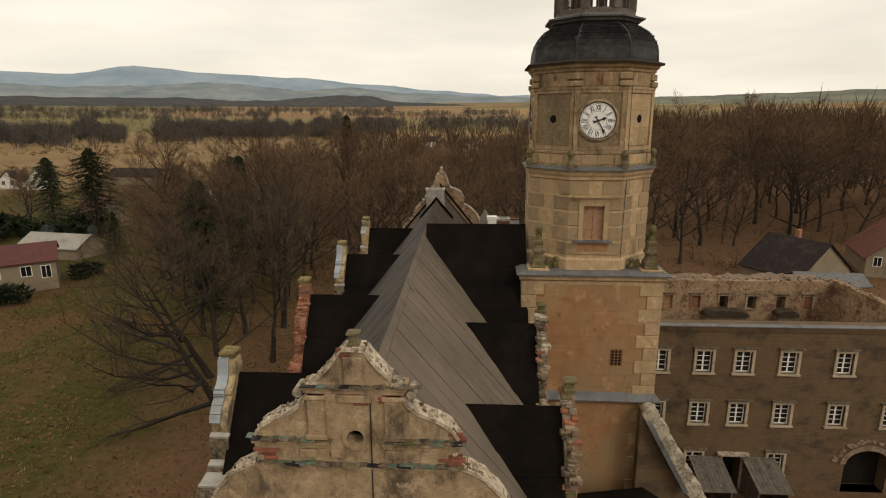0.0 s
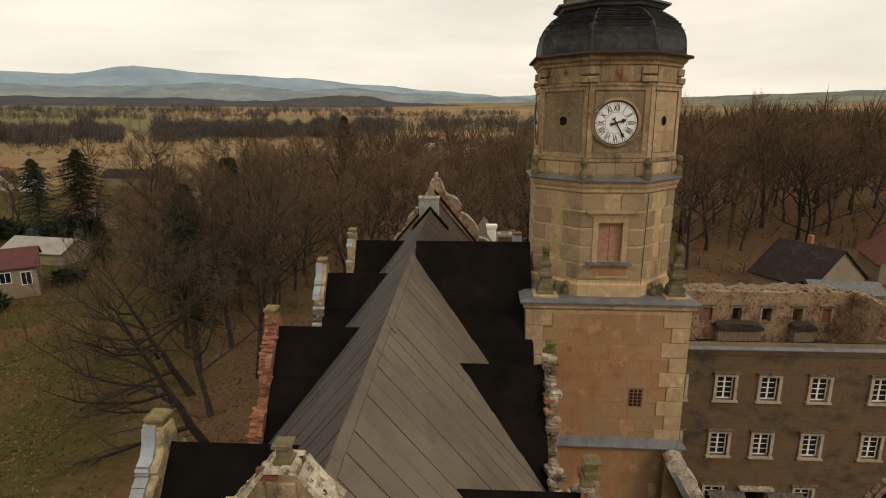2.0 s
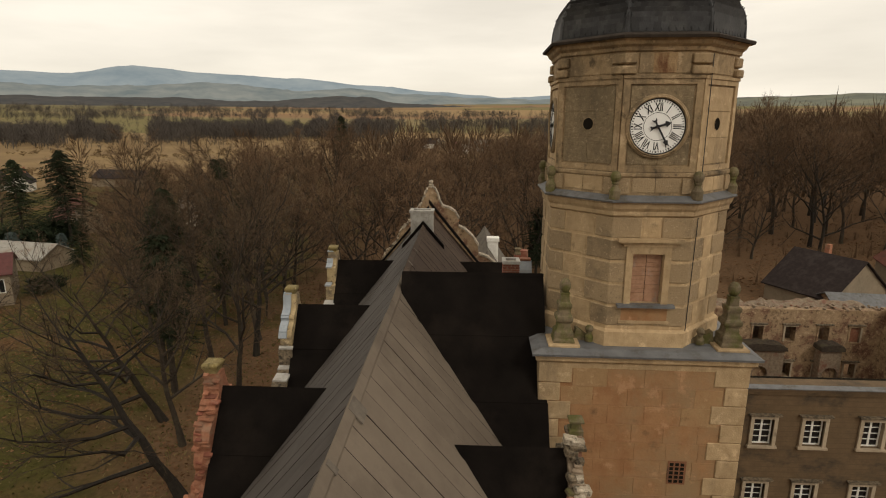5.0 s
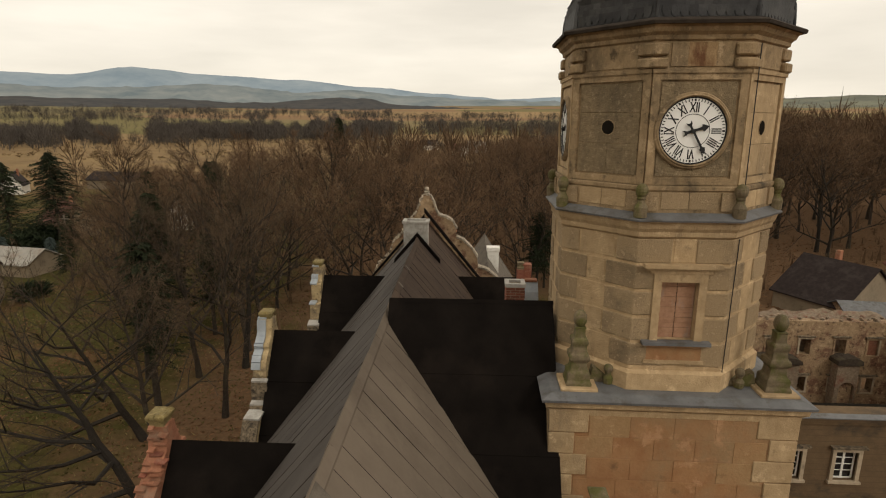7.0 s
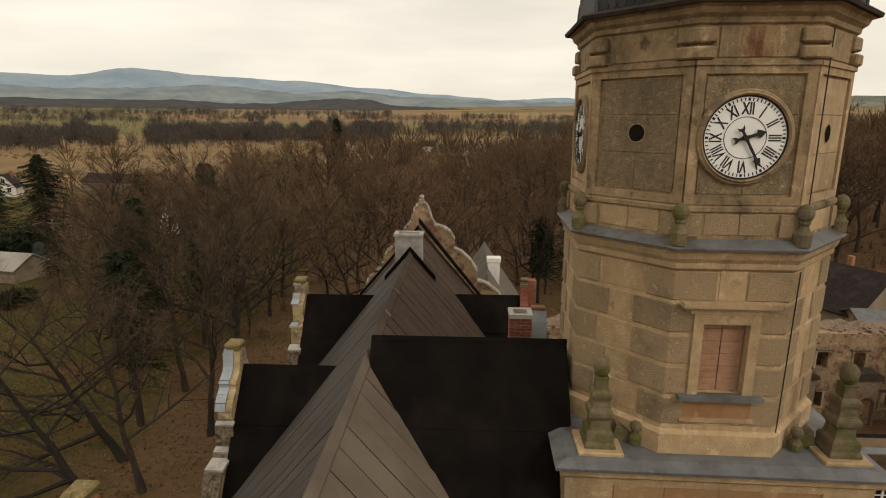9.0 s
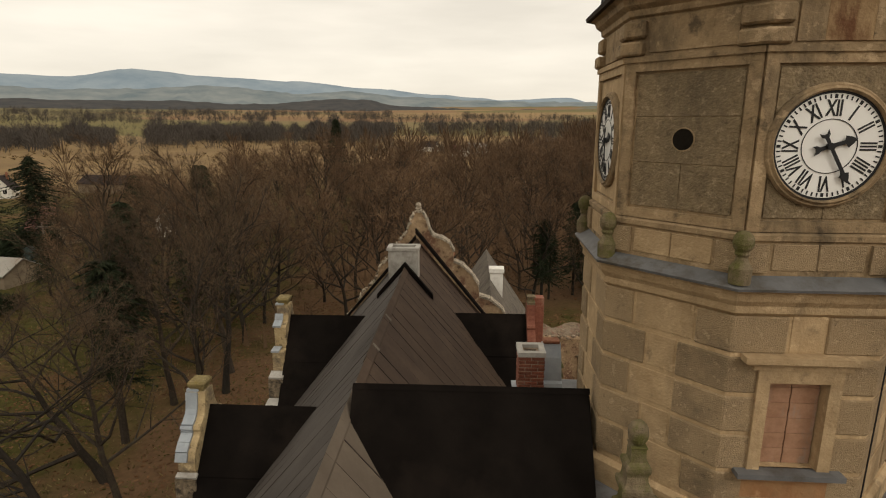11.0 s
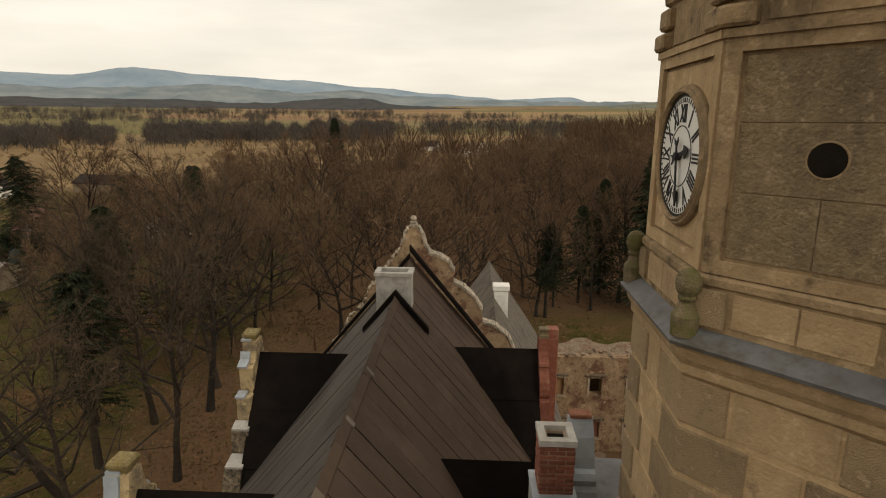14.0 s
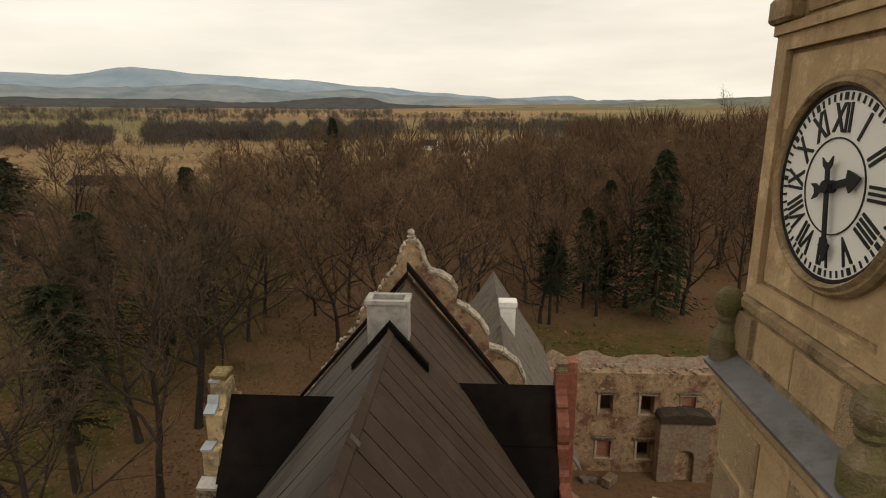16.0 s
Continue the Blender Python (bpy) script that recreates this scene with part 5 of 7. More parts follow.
def clock(k, hour, minute, label, shift=0.0):
    flip = on_face(k, A2) @ Matrix.Translation((shift, 0.0, 22.78))

    def pt(u, v, w):
        return flip @ Vector((u, w, v))
    rim = bmesh.new()
    n = 48
    prof = ((R + 0.02, 0.0), (R + 0.02, 0.09), (R + 0.045, 0.12), (R + 0.075, 0.09), (R + 0.095, 0.09), (R + 0.12, 0.06), (R + 0.12, 0.0))
    rows = [[rim.verts.new(pt(r * math.cos(2 * math.pi * i / n), r * math.sin(2 * math.pi * i / n), w)) for i in range(n)] for r, w in prof]
    for p, q in zip(rows, rows[1:]):
        for i in range(n):
            rim.faces.new((p[i], p[(i + 1) % n], q[(i + 1) % n], q[i]))
    c = part("clock", rim, "sandstone_dark", tower, label)
    db = bmesh.new()
    a = [db.verts.new(pt((R + 0.03) * math.cos(2 * math.pi * i / n), (R + 0.03) * math.sin(2 * math.pi * i / n), 0.02)) for i in range(n)]
    b = [db.verts.new(pt((R + 0.03) * math.cos(2 * math.pi * i / n), (R + 0.03) * math.sin(2 * math.pi * i / n), 0.06)) for i in range(n)]
    db.faces.new(a)
    db.faces.new(b[::-1])
    for i in range(n):
        db.faces.new((a[i], a[(i + 1) % n], b[(i + 1) % n], b[i]))
    part("dial", db, "dial", c, "white enamel dial")

    def ring(r0, r1, name):
        part(name, hoop(n, ((r0, 0.062), (r1, 0.062), (r1, 0.068), (r0, 0.068)), pt), "black", c)
    ring(R - 0.012, R + 0.02, "outer_ring")
    ring(0.335, 0.345, "inner_ring")
    tb = bmesh.new()
    for i in range(60):
        a0 = 2 * math.pi * i / 60
        wd = 0.018 if i % 5 == 0 else 0.009
        for sgn in (1,):
            d = Vector((math.sin(a0), math.cos(a0)))
            e = Vector((d.y, -d.x)) * wd
            p0, p1 = d * (R - 0.075), d * (R - 0.025)
            extrude(tb, [tuple(p0 - e), tuple(p0 + e), tuple(p1 + e), tuple(p1 - e)], lambda u, v, dd: pt(u, v, 0.062 + dd), 0.005)
    tagged(part("minute_track", tb, "black", c), kind="stuff")
    face = flip @ Matrix(((1, 0, 0, 0), (0, 0, 1, 0.064), (0, 1, 0, 0), (0, 0, 0, 1)))
    for i, me in enumerate(NUMERALS):
        ang = 2 * math.pi * i / 12
        pm = face @ Matrix.Rotation(-ang, 4, "Z") @ Matrix.Translation((0, 0.465, 0)) @ Matrix.Diagonal((0.74, 1.25, 1, 1))
        piece("numeral", me, pm, c)
    for name, ang, ln, wd, w in (("hour_hand", 2 * math.pi * (hour + minute / 60) / 12, 0.33, 0.026, 0.085), ("minute_hand", 2 * math.pi * minute / 60, 0.53, 0.021, 0.10)):
        hb = bmesh.new()
        d = Vector((math.sin(ang), math.cos(ang)))
        e = Vector((d.y, -d.x))
        shape = [(-0.17, 0.02), (-0.21, 0.06), (-0.15, 0.05), (-0.12, wd), (ln - 0.14, wd), (ln - 0.12, wd * 3.0), (ln - 0.06, wd * 1.8), (ln, 0.004)]
        o = [d * t + e * s for t, s in shape] + [d * t - e * s for t, s in shape[::-1]]
        extrude(hb, [tuple(p) for p in o], lambda u, v, dd: pt(u, v, w + dd), 0.012)
        part(name, hb, "black", c)
    hub = bmesh.new()
    extrude(hub, [(0.045 * math.cos(2 * math.pi * i / 12), 0.045 * math.sin(2 * math.pi * i / 12)) for i in range(12)], lambda u, v, dd: pt(u, v, 0.06 + dd), 0.07)
    part("hub", hub, "black", c)


clock(0, 2, 25, "white clock with Roman numerals showing twenty-five past two", -0.07)
clock(2, 2, 28.5, "white clock with Roman numerals showing almost half past two", 0.11)


# stone finials of the tower
def ball_profile(z, h, r):
    """Foot, neck and ball of a small stone finial."""
    return [(r * 0.95, z), (r * 1.0, z + h * 0.30), (r * 0.62, z + h * 0.42), (r * 0.50, z + h * 0.50), (r * 0.66, z + h * 0.56)] + [(0.01 + r * 0.86 * math.sin(math.pi * (0.22 + 0.78 * i / 6)), z + h * 0.78 - h * 0.22 * math.cos(math.pi * (0.22 + 0.78 * i / 6))) for i in range(7)]


for c in range(8):
    a = radians(-90 + 22.5 + 45 * c)
    kk = (A2 + 0.16) / math.cos(math.pi / 8)
    fb = bmesh.new()
    lathe(fb, ball_profile(20.98, 0.72, 0.145), CX + kk * math.cos(a), CY + kk * math.sin(a), 12, 0, False)
    part("ball_finial", fb, "moss", tower, "mossy stone ball finial")
for sx, sy in ((-1, -1), (1, -1)):
    x, y = CX + sx * (B - 0.42) + (0.2 if sx < 0 else 0), CY + sy * (B - 0.45)
    ob_b = bmesh.new()
    lathe(ob_b, [(0.34, 16.98), (0.34, 17.12), (0.30, 17.14), (0.30, 17.30), (0.22, 17.36), (0.20, 17.52), (0.27, 17.58), (0.27, 17.68), (0.20, 17.72), (0.18, 17.86), (0.22, 17.92), (0.22, 18.0), (0.14, 18.04), (0.13, 18.22), (0.16, 18.26)], x, y, 4, 45)
    lathe(ob_b, [(0.02 + 0.165 * math.sin(math.pi * i / 8), 18.42 - 0.175 * math.cos(math.pi * i / 8)) for i in range(9)], x, y, 14, 0, False)
    bmesh.ops.bevel(ob_b, geom=[e for e in ob_b.edges if e.calc_length() > 0.3], offset=0.02, segments=1, affect="EDGES")
    for v in ob_b.verts:
        v.co.z = 16.98 + (v.co.z - 16.98) * 1.13
        v.co.x, v.co.y = x + (v.co.x - x) * 0.84, y + (v.co.y - y) * 0.84
    part("obelisk", ob_b, "moss", tower, "weathered stepped obelisk with ball")
    pb = bevelled(x - 0.42, x + 0.42, y - 0.42, y + 0.42, 16.96, 17.06, 0.02)
    part("plinth", pb, "sandstone", tower)
    fb = bmesh.new()
    fx = x - sx * 0.72
    lathe(fb, ball_profile(17.02, 0.46, 0.12), fx, y - 0.05 * sy, 10, 0, False)
    part("ball_finial", fb, "moss", tower, "small mossy ball finial")
    wb = bmesh.new()
    extrude(wb, [(0, 0), (1.0, 0), (0.9, 0.14), (0.5, 0.22), (0.1, 0.42)], lambda u, v, d: (x - sx * (0.3 - 0.0) - sx * u * 0.75, y + sy * (-0.12) - sy * (u * 0.0) + d, 16.98 + v * 0.9), 0.24)
    part("scroll_stone", wb, "moss", tower)


# ---- courtyard wing beside the tower ----
def wall_with_openings(bm, place, u0, u1, z0, z1, thick, holes, top=None):
    """An upright wall along u with rectangular openings [(u, z, width, height)] that go through it."""
    edges = sorted({u0, u1} | {round(h[0] + k * h[2] / 2, 4) for h in holes for k in (-1, 1)})

    def slab(a, b, c, d):
        if b - a < 0.002 or d - c < 0.002:
            return
        v = [bm.verts.new(place(u, z, n)) for n in (0, thick) for u, z in ((a, c), (b, c), (b, d), (a, d))]
        for f in ((0, 1, 2, 3), (7, 6, 5, 4), (0, 4, 5, 1), (1, 5, 6, 2), (2, 6, 7, 3), (3, 7, 4, 0)):
            bm.faces.new([v[i] for i in f])
    for a, b in zip(edges, edges[1:]):
        z = z0
        for h in sorted((h for h in holes if h[0] - h[2] / 2 < (a + b) / 2 < h[0] + h[2] / 2), key=lambda h: h[1]):
            slab(a, b, z, h[1] - h[3] / 2)
            z = h[1] + h[3] / 2
        slab(a, b, z, z1)


FY = 31.8
wing = thing("courtyard_wing", (24, FY + 0.5, 0), "three-storey courtyard wing with brown plaster and white windows", "building")
COLS = [8.6, 11.3, 13.93, 16.25, 18.9, 22.1, 25.3, 28.2, 31.1]
ROWS = [8.62, 5.22, 1.85]
openings = [(x, z, 0.92, 1.36) for z in ROWS[:2] for x in COLS] + [(x, ROWS[2], 0.92, 1.36) for x in (8.6, 11.3, 13.93, 18.9)] + [(16.25, 1.15, 1.15, 2.3), (24.4, 1.45, 2.6, 2.9), (30.0, 1.85, 0.92, 1.36)]
bm = bmesh.new()
wall_with_openings(bm, lambda u, z, n: (u, FY + n, z), 7.7, 35.6, -0.4, 10.88, 0.8, openings)
fac = part("wall", bm, "facade", wing, "brown plaster wall with weather-dark bands")
bm = bmesh.new()
box(bm, 7.7, 35.7, FY - 0.18, FY + 0.9, 10.75, 10.93)
box(bm, 7.7, 35.7, FY - 0.10, FY - 0.002, 10.58, 10.75)
part("cornice", bm, "facade", wing)
bm = bmesh.new()
extrude(bm, [(FY - 0.24, 10.945), (FY + 0.12, 10.985), (FY + 0.12, 10.935), (FY - 0.24, 10.90)], lambda u, v, d: (7.6 + d, u, v), 28.1)
part("eaves_strip", bm, "lead", wing, "grey sheet-metal eaves strip")
# added near-black block: paints shade behind windows, door and gateway
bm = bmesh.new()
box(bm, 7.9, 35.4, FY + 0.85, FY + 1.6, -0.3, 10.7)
part("shade_backing", bm, "dark", wing, "near-black block put in for the shade behind the openings")

WIN = {}
bm = bmesh.new()
for a in ((-0.62, -0.46, -0.09, 0.1, -0.72, 0.74), (0.46, 0.62, -0.09, 0.1, -0.72, 0.74), (-0.62, 0.62, -0.09, 0.1, 0.68, 0.86)):
    box(bm, *a)
WIN["surround"] = finish("window", bm, "surround")
bm = bmesh.new()
box(bm, -0.74, 0.74, -0.2, 0.05, 0.86, 0.95)
WIN["hood"] = finish("hood_mould", bm, "grimy_course")
bm = bmesh.new()
box(bm, -0.68, 0.68, -0.17, 0.1, -0.80, -0.70)
WIN["sill"] = finish("sill", bm, "surround")
bm = bmesh.new()
for a in ((-0.46, -0.39, -0.68, 0.68), (0.39, 0.46, -0.68, 0.68), (-0.39, 0.39, 0.61, 0.68), (-0.39, 0.39, -0.68, -0.61), (-0.045, 0.045, -0.61, 0.61)):
    box(bm, a[0], a[1], 0.13, 0.19, a[2], a[3])
WIN["frame"] = finish("frame", bm, "white")
BARS = [(u, z) for u in (-0.2175, 0.2175) for z in (-0.305, 0.0, 0.305)]
bm = bmesh.new()
box(bm, -0.1725, 0.1725, 0.14, 0.175, -0.02, 0.02)
WIN["bar"] = finish("glazing_bar", bm, "white")
bm = bmesh.new()
box(bm, -0.40, 0.40, 0.155, 0.165, -0.62, 0.62)
WIN["pane"] = finish("pane", bm, "glass")
for x, z, w, h in openings:
    if abs(w - 0.92) > 0.01:
        continue
    at = Matrix.Translation((x, FY, z))
    s = piece("window", WIN["surround"], at, wing)
    for nm, key in (("hood_mould", "hood"), ("sill", "sill"), ("frame", "frame"), ("pane", "pane")):
        ob = new(nm, WIN[key])
        ob.parent = s
    for u, v in BARS:
        ob = new("glazing_bar", WIN["bar"])
        ob.parent = s
        ob.location = (u, 0, v)
bm = bmesh.new()
for a in ((15.55, 15.68, 2.3), (16.82, 16.95, 2.3)):
    box(bm, a[0], a[1], FY - 0.09, FY + 0.02, 0, a[2])
box(bm, 15.5, 17.0, FY - 0.12, FY + 0.02, 2.3, 2.48)
part("door_surround", bm, "surround", wing)
bm = bmesh.new()
box(bm, 15.3, 17.2, FY - 0.3, FY + 0.02, 2.48, 2.6)
part("door_hood", bm, "coping", wing)
bm = bmesh.new()
for i in range(15):
    a0, a1 = math.pi * i / 15, math.pi * (i + 1) / 15
    extrude(bm, [(24.4 + 1.3 * math.cos(a0), 2.0 + 0.95 * math.sin(a0)), (24.4 + 1.62 * math.cos(a0), 2.0 + 1.25 * math.sin(a0)), (24.4 + 1.62 * math.cos(a1), 2.0 + 1.25 * math.sin(a1)), (24.4 + 1.3 * math.cos(a1), 2.0 + 0.95 * math.sin(a1))], lambda u, v, d: (u, FY - 0.1 + d, v), 0.2)
part("gate_arch", bm, "rubble", wing, "broken stone arch over the gateway")
r = random.Random(3)
for i in range(22):
    a = math.pi * r.random()
    k = r.uniform(1.0, 1.15)
    sb = bevelled(-0.16, 0.16, -0.06, 0.1, -0.09, 0.09, 0.03)
    sb.transform(Matrix.Translation((24.4 + 1.75 * k * math.cos(a), FY - 0.03, 2.05 + 1.35 * k * math.sin(a))) @ Matrix.Rotation(r.uniform(-0.6, 0.6), 4, "Y"))
    part("loose_stone", sb, "rubble", wing)
# lean-to sheds by the door
for x0 in (13.7, 16.95):
    shed = thing("lean_to_shed", (x0 + 0.8, FY - 1.2, 0), "small lean-to shed with weathered board roof", "shed", "sheds by the courtyard wall")
    for x, z in ((x0, 0), (x0 + 1.7, 0)):
        bm = bmesh.new()
        box(bm, x, x + 0.08, FY - 2.2, FY - 0.1, -0.1, 1.55)
        part("side_panel", bm, "timber", shed)
    for i in range(9):
        bm = bmesh.new()
        w = 2.0 / 9
        extrude(bm, [(FY - 2.5, 1.45), (FY - 0.05, 2.25), (FY - 0.05, 2.29), (FY - 2.5, 1.49)], lambda u, v, d: (x0 - 0.1 + i * w + d, u, v + 0.008 * (i % 2)), w - 0.012)
        part("roof_board", bm, "timber", shed)
# low wing gable that falls away from the tower, with scalloped coping
low = thing("low_wing", (9, 21, 0), "low wing gable with scalloped stone coping beside the tower", "building")
bm = bmesh.new()
LX0, LZ0, LX1, LZ1 = 7.26, 11.66, 9.57, 7.74     # line of the scallops, from the tower down
extrude(bm, [(LX0 - 0.5, -0.3), (LX0 - 0.5, LZ0 - 0.1), (LX0, LZ0 - 0.25), (LX1, LZ1 - 0.25), (LX1 + 0.3, LZ1 - 0.6), (LX1 + 0.3, -0.3)], lambda u, v, d: (u, 20.5 + d, v), 0.4)
# dark facade colour chosen to paint the shaded recess beside the tower
low_gable = part("gable", bm, "facade", low, "crumbling brown gable with scalloped edge, coloured dark for recess shade")
for i in range(7):
    t = i / 6
    sb = bmesh.new()
    rad = 0.36 + 0.04 * (i % 2)
    cx2, cz2 = LX0 + (LX1 - LX0) * t, LZ0 + (LZ1 - LZ0) * t - 0.36
    extrude(sb, [(cx2 - 0.12 + rad * math.cos(math.pi * (0.95 - 1.05 * q / 10)), cz2 + rad * math.sin(math.pi * (0.95 - 1.05 * q / 10))) for q in range(11)] + [(cx2 - 0.1, cz2 - 0.5)], lambda u, v, d: (u, 20.42 + d, v), 0.55)
    bmesh.ops.bevel(sb, geom=list(sb.edges), offset=0.02, segments=1, affect="EDGES")
    part("scallop", sb, "coping", low_gable)
bm = bmesh.new()
extrude(bm, [(6.92, 11.14), (6.92 + 0.22, 11.14), (8.59 + 0.22, 8.12), (8.59, 8.12)], lambda u, v, d: (u, 20.1 + d, v), 0.35)
part("roof_edge", bm, "lead", low, "grey sheet-metal roof edge")
bm = bmesh.new()
extrude(bm, [(3.0, 7.6), (7.0, 8.2), (9.4, 6.6), (9.4, -0.2), (3.0, -0.2)], lambda u, v, d: (u, 14.2 + d, v), 6.1)
part("roof_body", bm, "felt_black", low, "dark felted low roof")

# ---- ruined range round the courtyard ----
ruin = thing("ruined_range", (19, 54.4, 0), "roofless ruined range with peeling plaster and empty windows", "ruin")
RCOLS = [6.2, 8.85, 11.5, 14.15, 16.8, 19.5, 22.2, 24.9, 27.6, 30.4, 33.0]
r = random.Random(8)
rholes = [(x, 5.0, 0.85, 1.35) for x in RCOLS] + [(x, 1.7, 0.9, 1.3) for i, x in enumerate(RCOLS) if i not in (3, 4, 7)] + [(14.6, 1.2, 1.3, 2.4), (17.0, 1.6, 0.9, 1.3), (25.0, 1.2, 1.4, 2.4)]
bm = bmesh.new()
wall_with_openings(bm, lambda u, z, n: (u, 54.0 + n, z), 3.4, 35.2, -0.3, 7.2, 0.7, rholes)
part("wall", bm, "ruin", ruin, "peeling ochre and brick wall")
east_holes = [(46.5, 5.0, 0.85, 1.3), (50.0, 5.0, 0.85, 1.3), (42.5, 4.9, 0.85, 1.3), (38.5, 4.9, 0.85, 1.3)]
bm = bmesh.new()
wall_with_openings(bm, lambda u, z, n: (35.2 + n, u, z), 32.6, 54.7, -0.3, 7.3, 0.7, east_holes)
part("wall", bm, "ruin", ruin, "peeling ochre and brick wall")
bm = bmesh.new()
wall_with_openings(bm, lambda u, z, n: (3.4 - n, u, z), 39.0, 54.7, -0.3, 7.0, 0.6, [(44.0, 5.0, 0.85, 1.3), (48.0, 5.0, 0.85, 1.3)])
part("wall", bm, "ruin", ruin)
# dark rooms behind the north wall, and surrounds
for x, z, w, h in rholes:
    if h < 2 and r.random() < 0.35:
        sb = bevelled(x - w / 2, x + w / 2, 54.15, 54.4, z - h / 2, z + h / 2, 0.01)
        part("blocking", sb, "brick_old" if r.random() < 0.6 else "plaster", ruin, "walled-up window")
    if h < 2:
        for a in ((x - w / 2 - 0.14, x - w / 2, z - h / 2, z + h / 2), (x + w / 2, x + w / 2 + 0.14, z - h / 2, z + h / 2), (x - w / 2 - 0.2, x + w / 2 + 0.2, z + h / 2, z + h / 2 + 0.16), (x - w / 2 - 0.18, x + w / 2 + 0.18, z - h / 2 - 0.12, z - h / 2)):
            sb = bmesh.new()
            box(sb, a[0], a[1], 53.93, 54.02, a[2], a[3])
            part("window_surround", sb, "surround" if r.random() < 0.4 else "ruin", ruin)
        part("window_hood", bevelled(x - w / 2 - 0.30, x + w / 2 + 0.30, 53.80, 54.02, z + h / 2 + 0.17, z + h / 2 + 0.29, 0.02), "grimy_course", ruin)
bm = bmesh.new()
box(bm, 3.6, 35.0, 57.5, 58.0, -0.3, 6.4)
part("back_wall", bm, "rubble", ruin, "rubble back wall")
# broken heads of the walls: loose stones and brick
stones = []
for v in range(4):
    sb = bmesh.new()
    bmesh.ops.create_icosphere(sb, subdivisions=1, radius=0.15)
    for vert in sb.verts:
        vert.co *= r.uniform(0.6, 1.15)
        vert.co.z *= 0.65
    stones.append(finish("loose_stone", sb, "rubble"))
for i in range(190):
    x, y = r.uniform(3.4, 35.6), r.uniform(54.0, 54.7)
    piece("loose_stone", r.choice(stones), Matrix.Translation((x, y, 7.2 + r.uniform(-0.1, 0.35) * (1 + 0.8 * noise.noise((x * 0.4, 1, 1))))) @ Matrix.Rotation(r.uniform(0, 6), 4, "Z") @ Matrix.Diagonal((r.uniform(0.6, 1.7), r.uniform(0.6, 1.2), r.uniform(0.7, 1.7), 1)), ruin)
for i in range(100):
    y = r.uniform(33, 54.5)
    piece("loose_stone", r.choice(stones), Matrix.Translation((35.5 + r.uniform(-0.3, 0.4), y, 7.3 + r.uniform(-0.1, 0.3))) @ Matrix.Rotation(r.uniform(0, 6), 4, "Z") @ Matrix.Diagonal((r.uniform(0.6, 1.6), r.uniform(0.6, 1.4), r.uniform(0.6, 1.4), 1)), ruin)
# rubble floor over the vaults behind the wall
bm = bmesh.new()
n_x, n_y = 60, 6
grid = [[bm.verts.new((3.6 + 31.4 * i / n_x, 54.7 + 2.8 * j / n_y, 6.9 + 0.5 * noise.noise((i * 0.5, j * 0.9, 5)) + 0.25 * noise.noise((i * 1.7, j * 2.1, 2)))) for j in range(n_y + 1)] for i in range(n_x + 1)]
for i in range(n_x):
    for j in range(n_y):
        bm.faces.new((grid[i][j], grid[i + 1][j], grid[i + 1][j + 1], grid[i][j + 1]))
part("rubble_bed", bm, "rubble", ruin, "bed of rubble on the vaults")
for x, hw, top in ((13.75, 1.75, 4.45), (24.9, 2.1, 3.95), (30.7, 1.0, 4.0)):
    bm = bmesh.new()
    arch = [(x + 0.1 + 0.62 * math.cos(math.pi * q / 10), 1.75 + 0.62 * math.sin(math.pi * q / 10)) for q in range(11)]
    extrude(bm, [(x - hw + 0.15, -0.2), (x - hw + 0.15, top), (x + hw - 0.15, top), (x + hw - 0.15, -0.2), (x + 0.72, -0.2)] + arch + [(x - 0.52, -0.2)], lambda u, v, d: (u, 53.0 + d, v), 0.9)
    porch = part("porch_stub", bm, "rubble", ruin, "rubble stub of a porch with a blocked arch")
    part("arch_blocking", bevelled(x - 0.50, x + 0.70, 53.30, 53.5, -0.1, 2.3, 0.02), "ruin", porch)
    bm = bmesh.new()
    k = 12
    extrude(bm, [(x + hw * math.cos(math.pi * q / k), top - 0.1 + (0.62 + 0.10 * noise.noise((q * 1.3, x, 0))) * math.sin(math.pi * q / k) ** 0.5) for q in range(k + 1)], lambda u, v, d: (u, 52.8 + d, v), 1.25)
    part("vault_cap", bm, "bark", porch, "dark overgrown head of a broken vault")
# lower roof and white chimney beyond the far gable
rear = thing("rear_wing", (1.5, 46, 0), "rear wing with grey-brown sheet roof and white chimney", "building")
bm = bmesh.new()
box(bm, -1.6, 3.9, 39.6, 51.6, -0.3, 10.0)
part("wall", bm, "gable", rear)
for s in (-1, 1):
    for i in range(18):
        bm = bmesh.new()
        extrude(bm, [(1.15, 14.6), (1.15 + s * 3.1, 9.9), (1.15 + s * 3.1, 9.8), (1.15, 14.5)], lambda u, v, d: (u, 39.4 + i * 0.68 + d, v + 0.01 * (i % 2)), 0.665)
        part("roof_sheet", bm, "felt_ridge", rear)
bm = bmesh.new()
extrude(bm, [(-1.6, 10.0), (3.9, 10.0), (1.15, 14.45)], lambda u, v, d: (u, 39.6 + d, v), 12.0)
part("roof_core", bm, "felt_brown", rear)
sb = bevelled(1.2, 1.9, 44.3, 44.9, 12.4, 15.05, 0.02)
c2 = part("chimney", sb, "white", rear, "white painted chimney")
sb = bevelled(1.13, 1.97, 44.23, 44.97, 14.9, 15.15, 0.02)
part("chimney_cap", sb, "white", c2)
# brick stack at the corner by the rear wing
sb = bevelled(2.55, 2.95, 34.9, 35.3, 12.0, 16.5, 0.02)
part("brick_pier", sb, "brick", palace, "slender weathered brick stack")
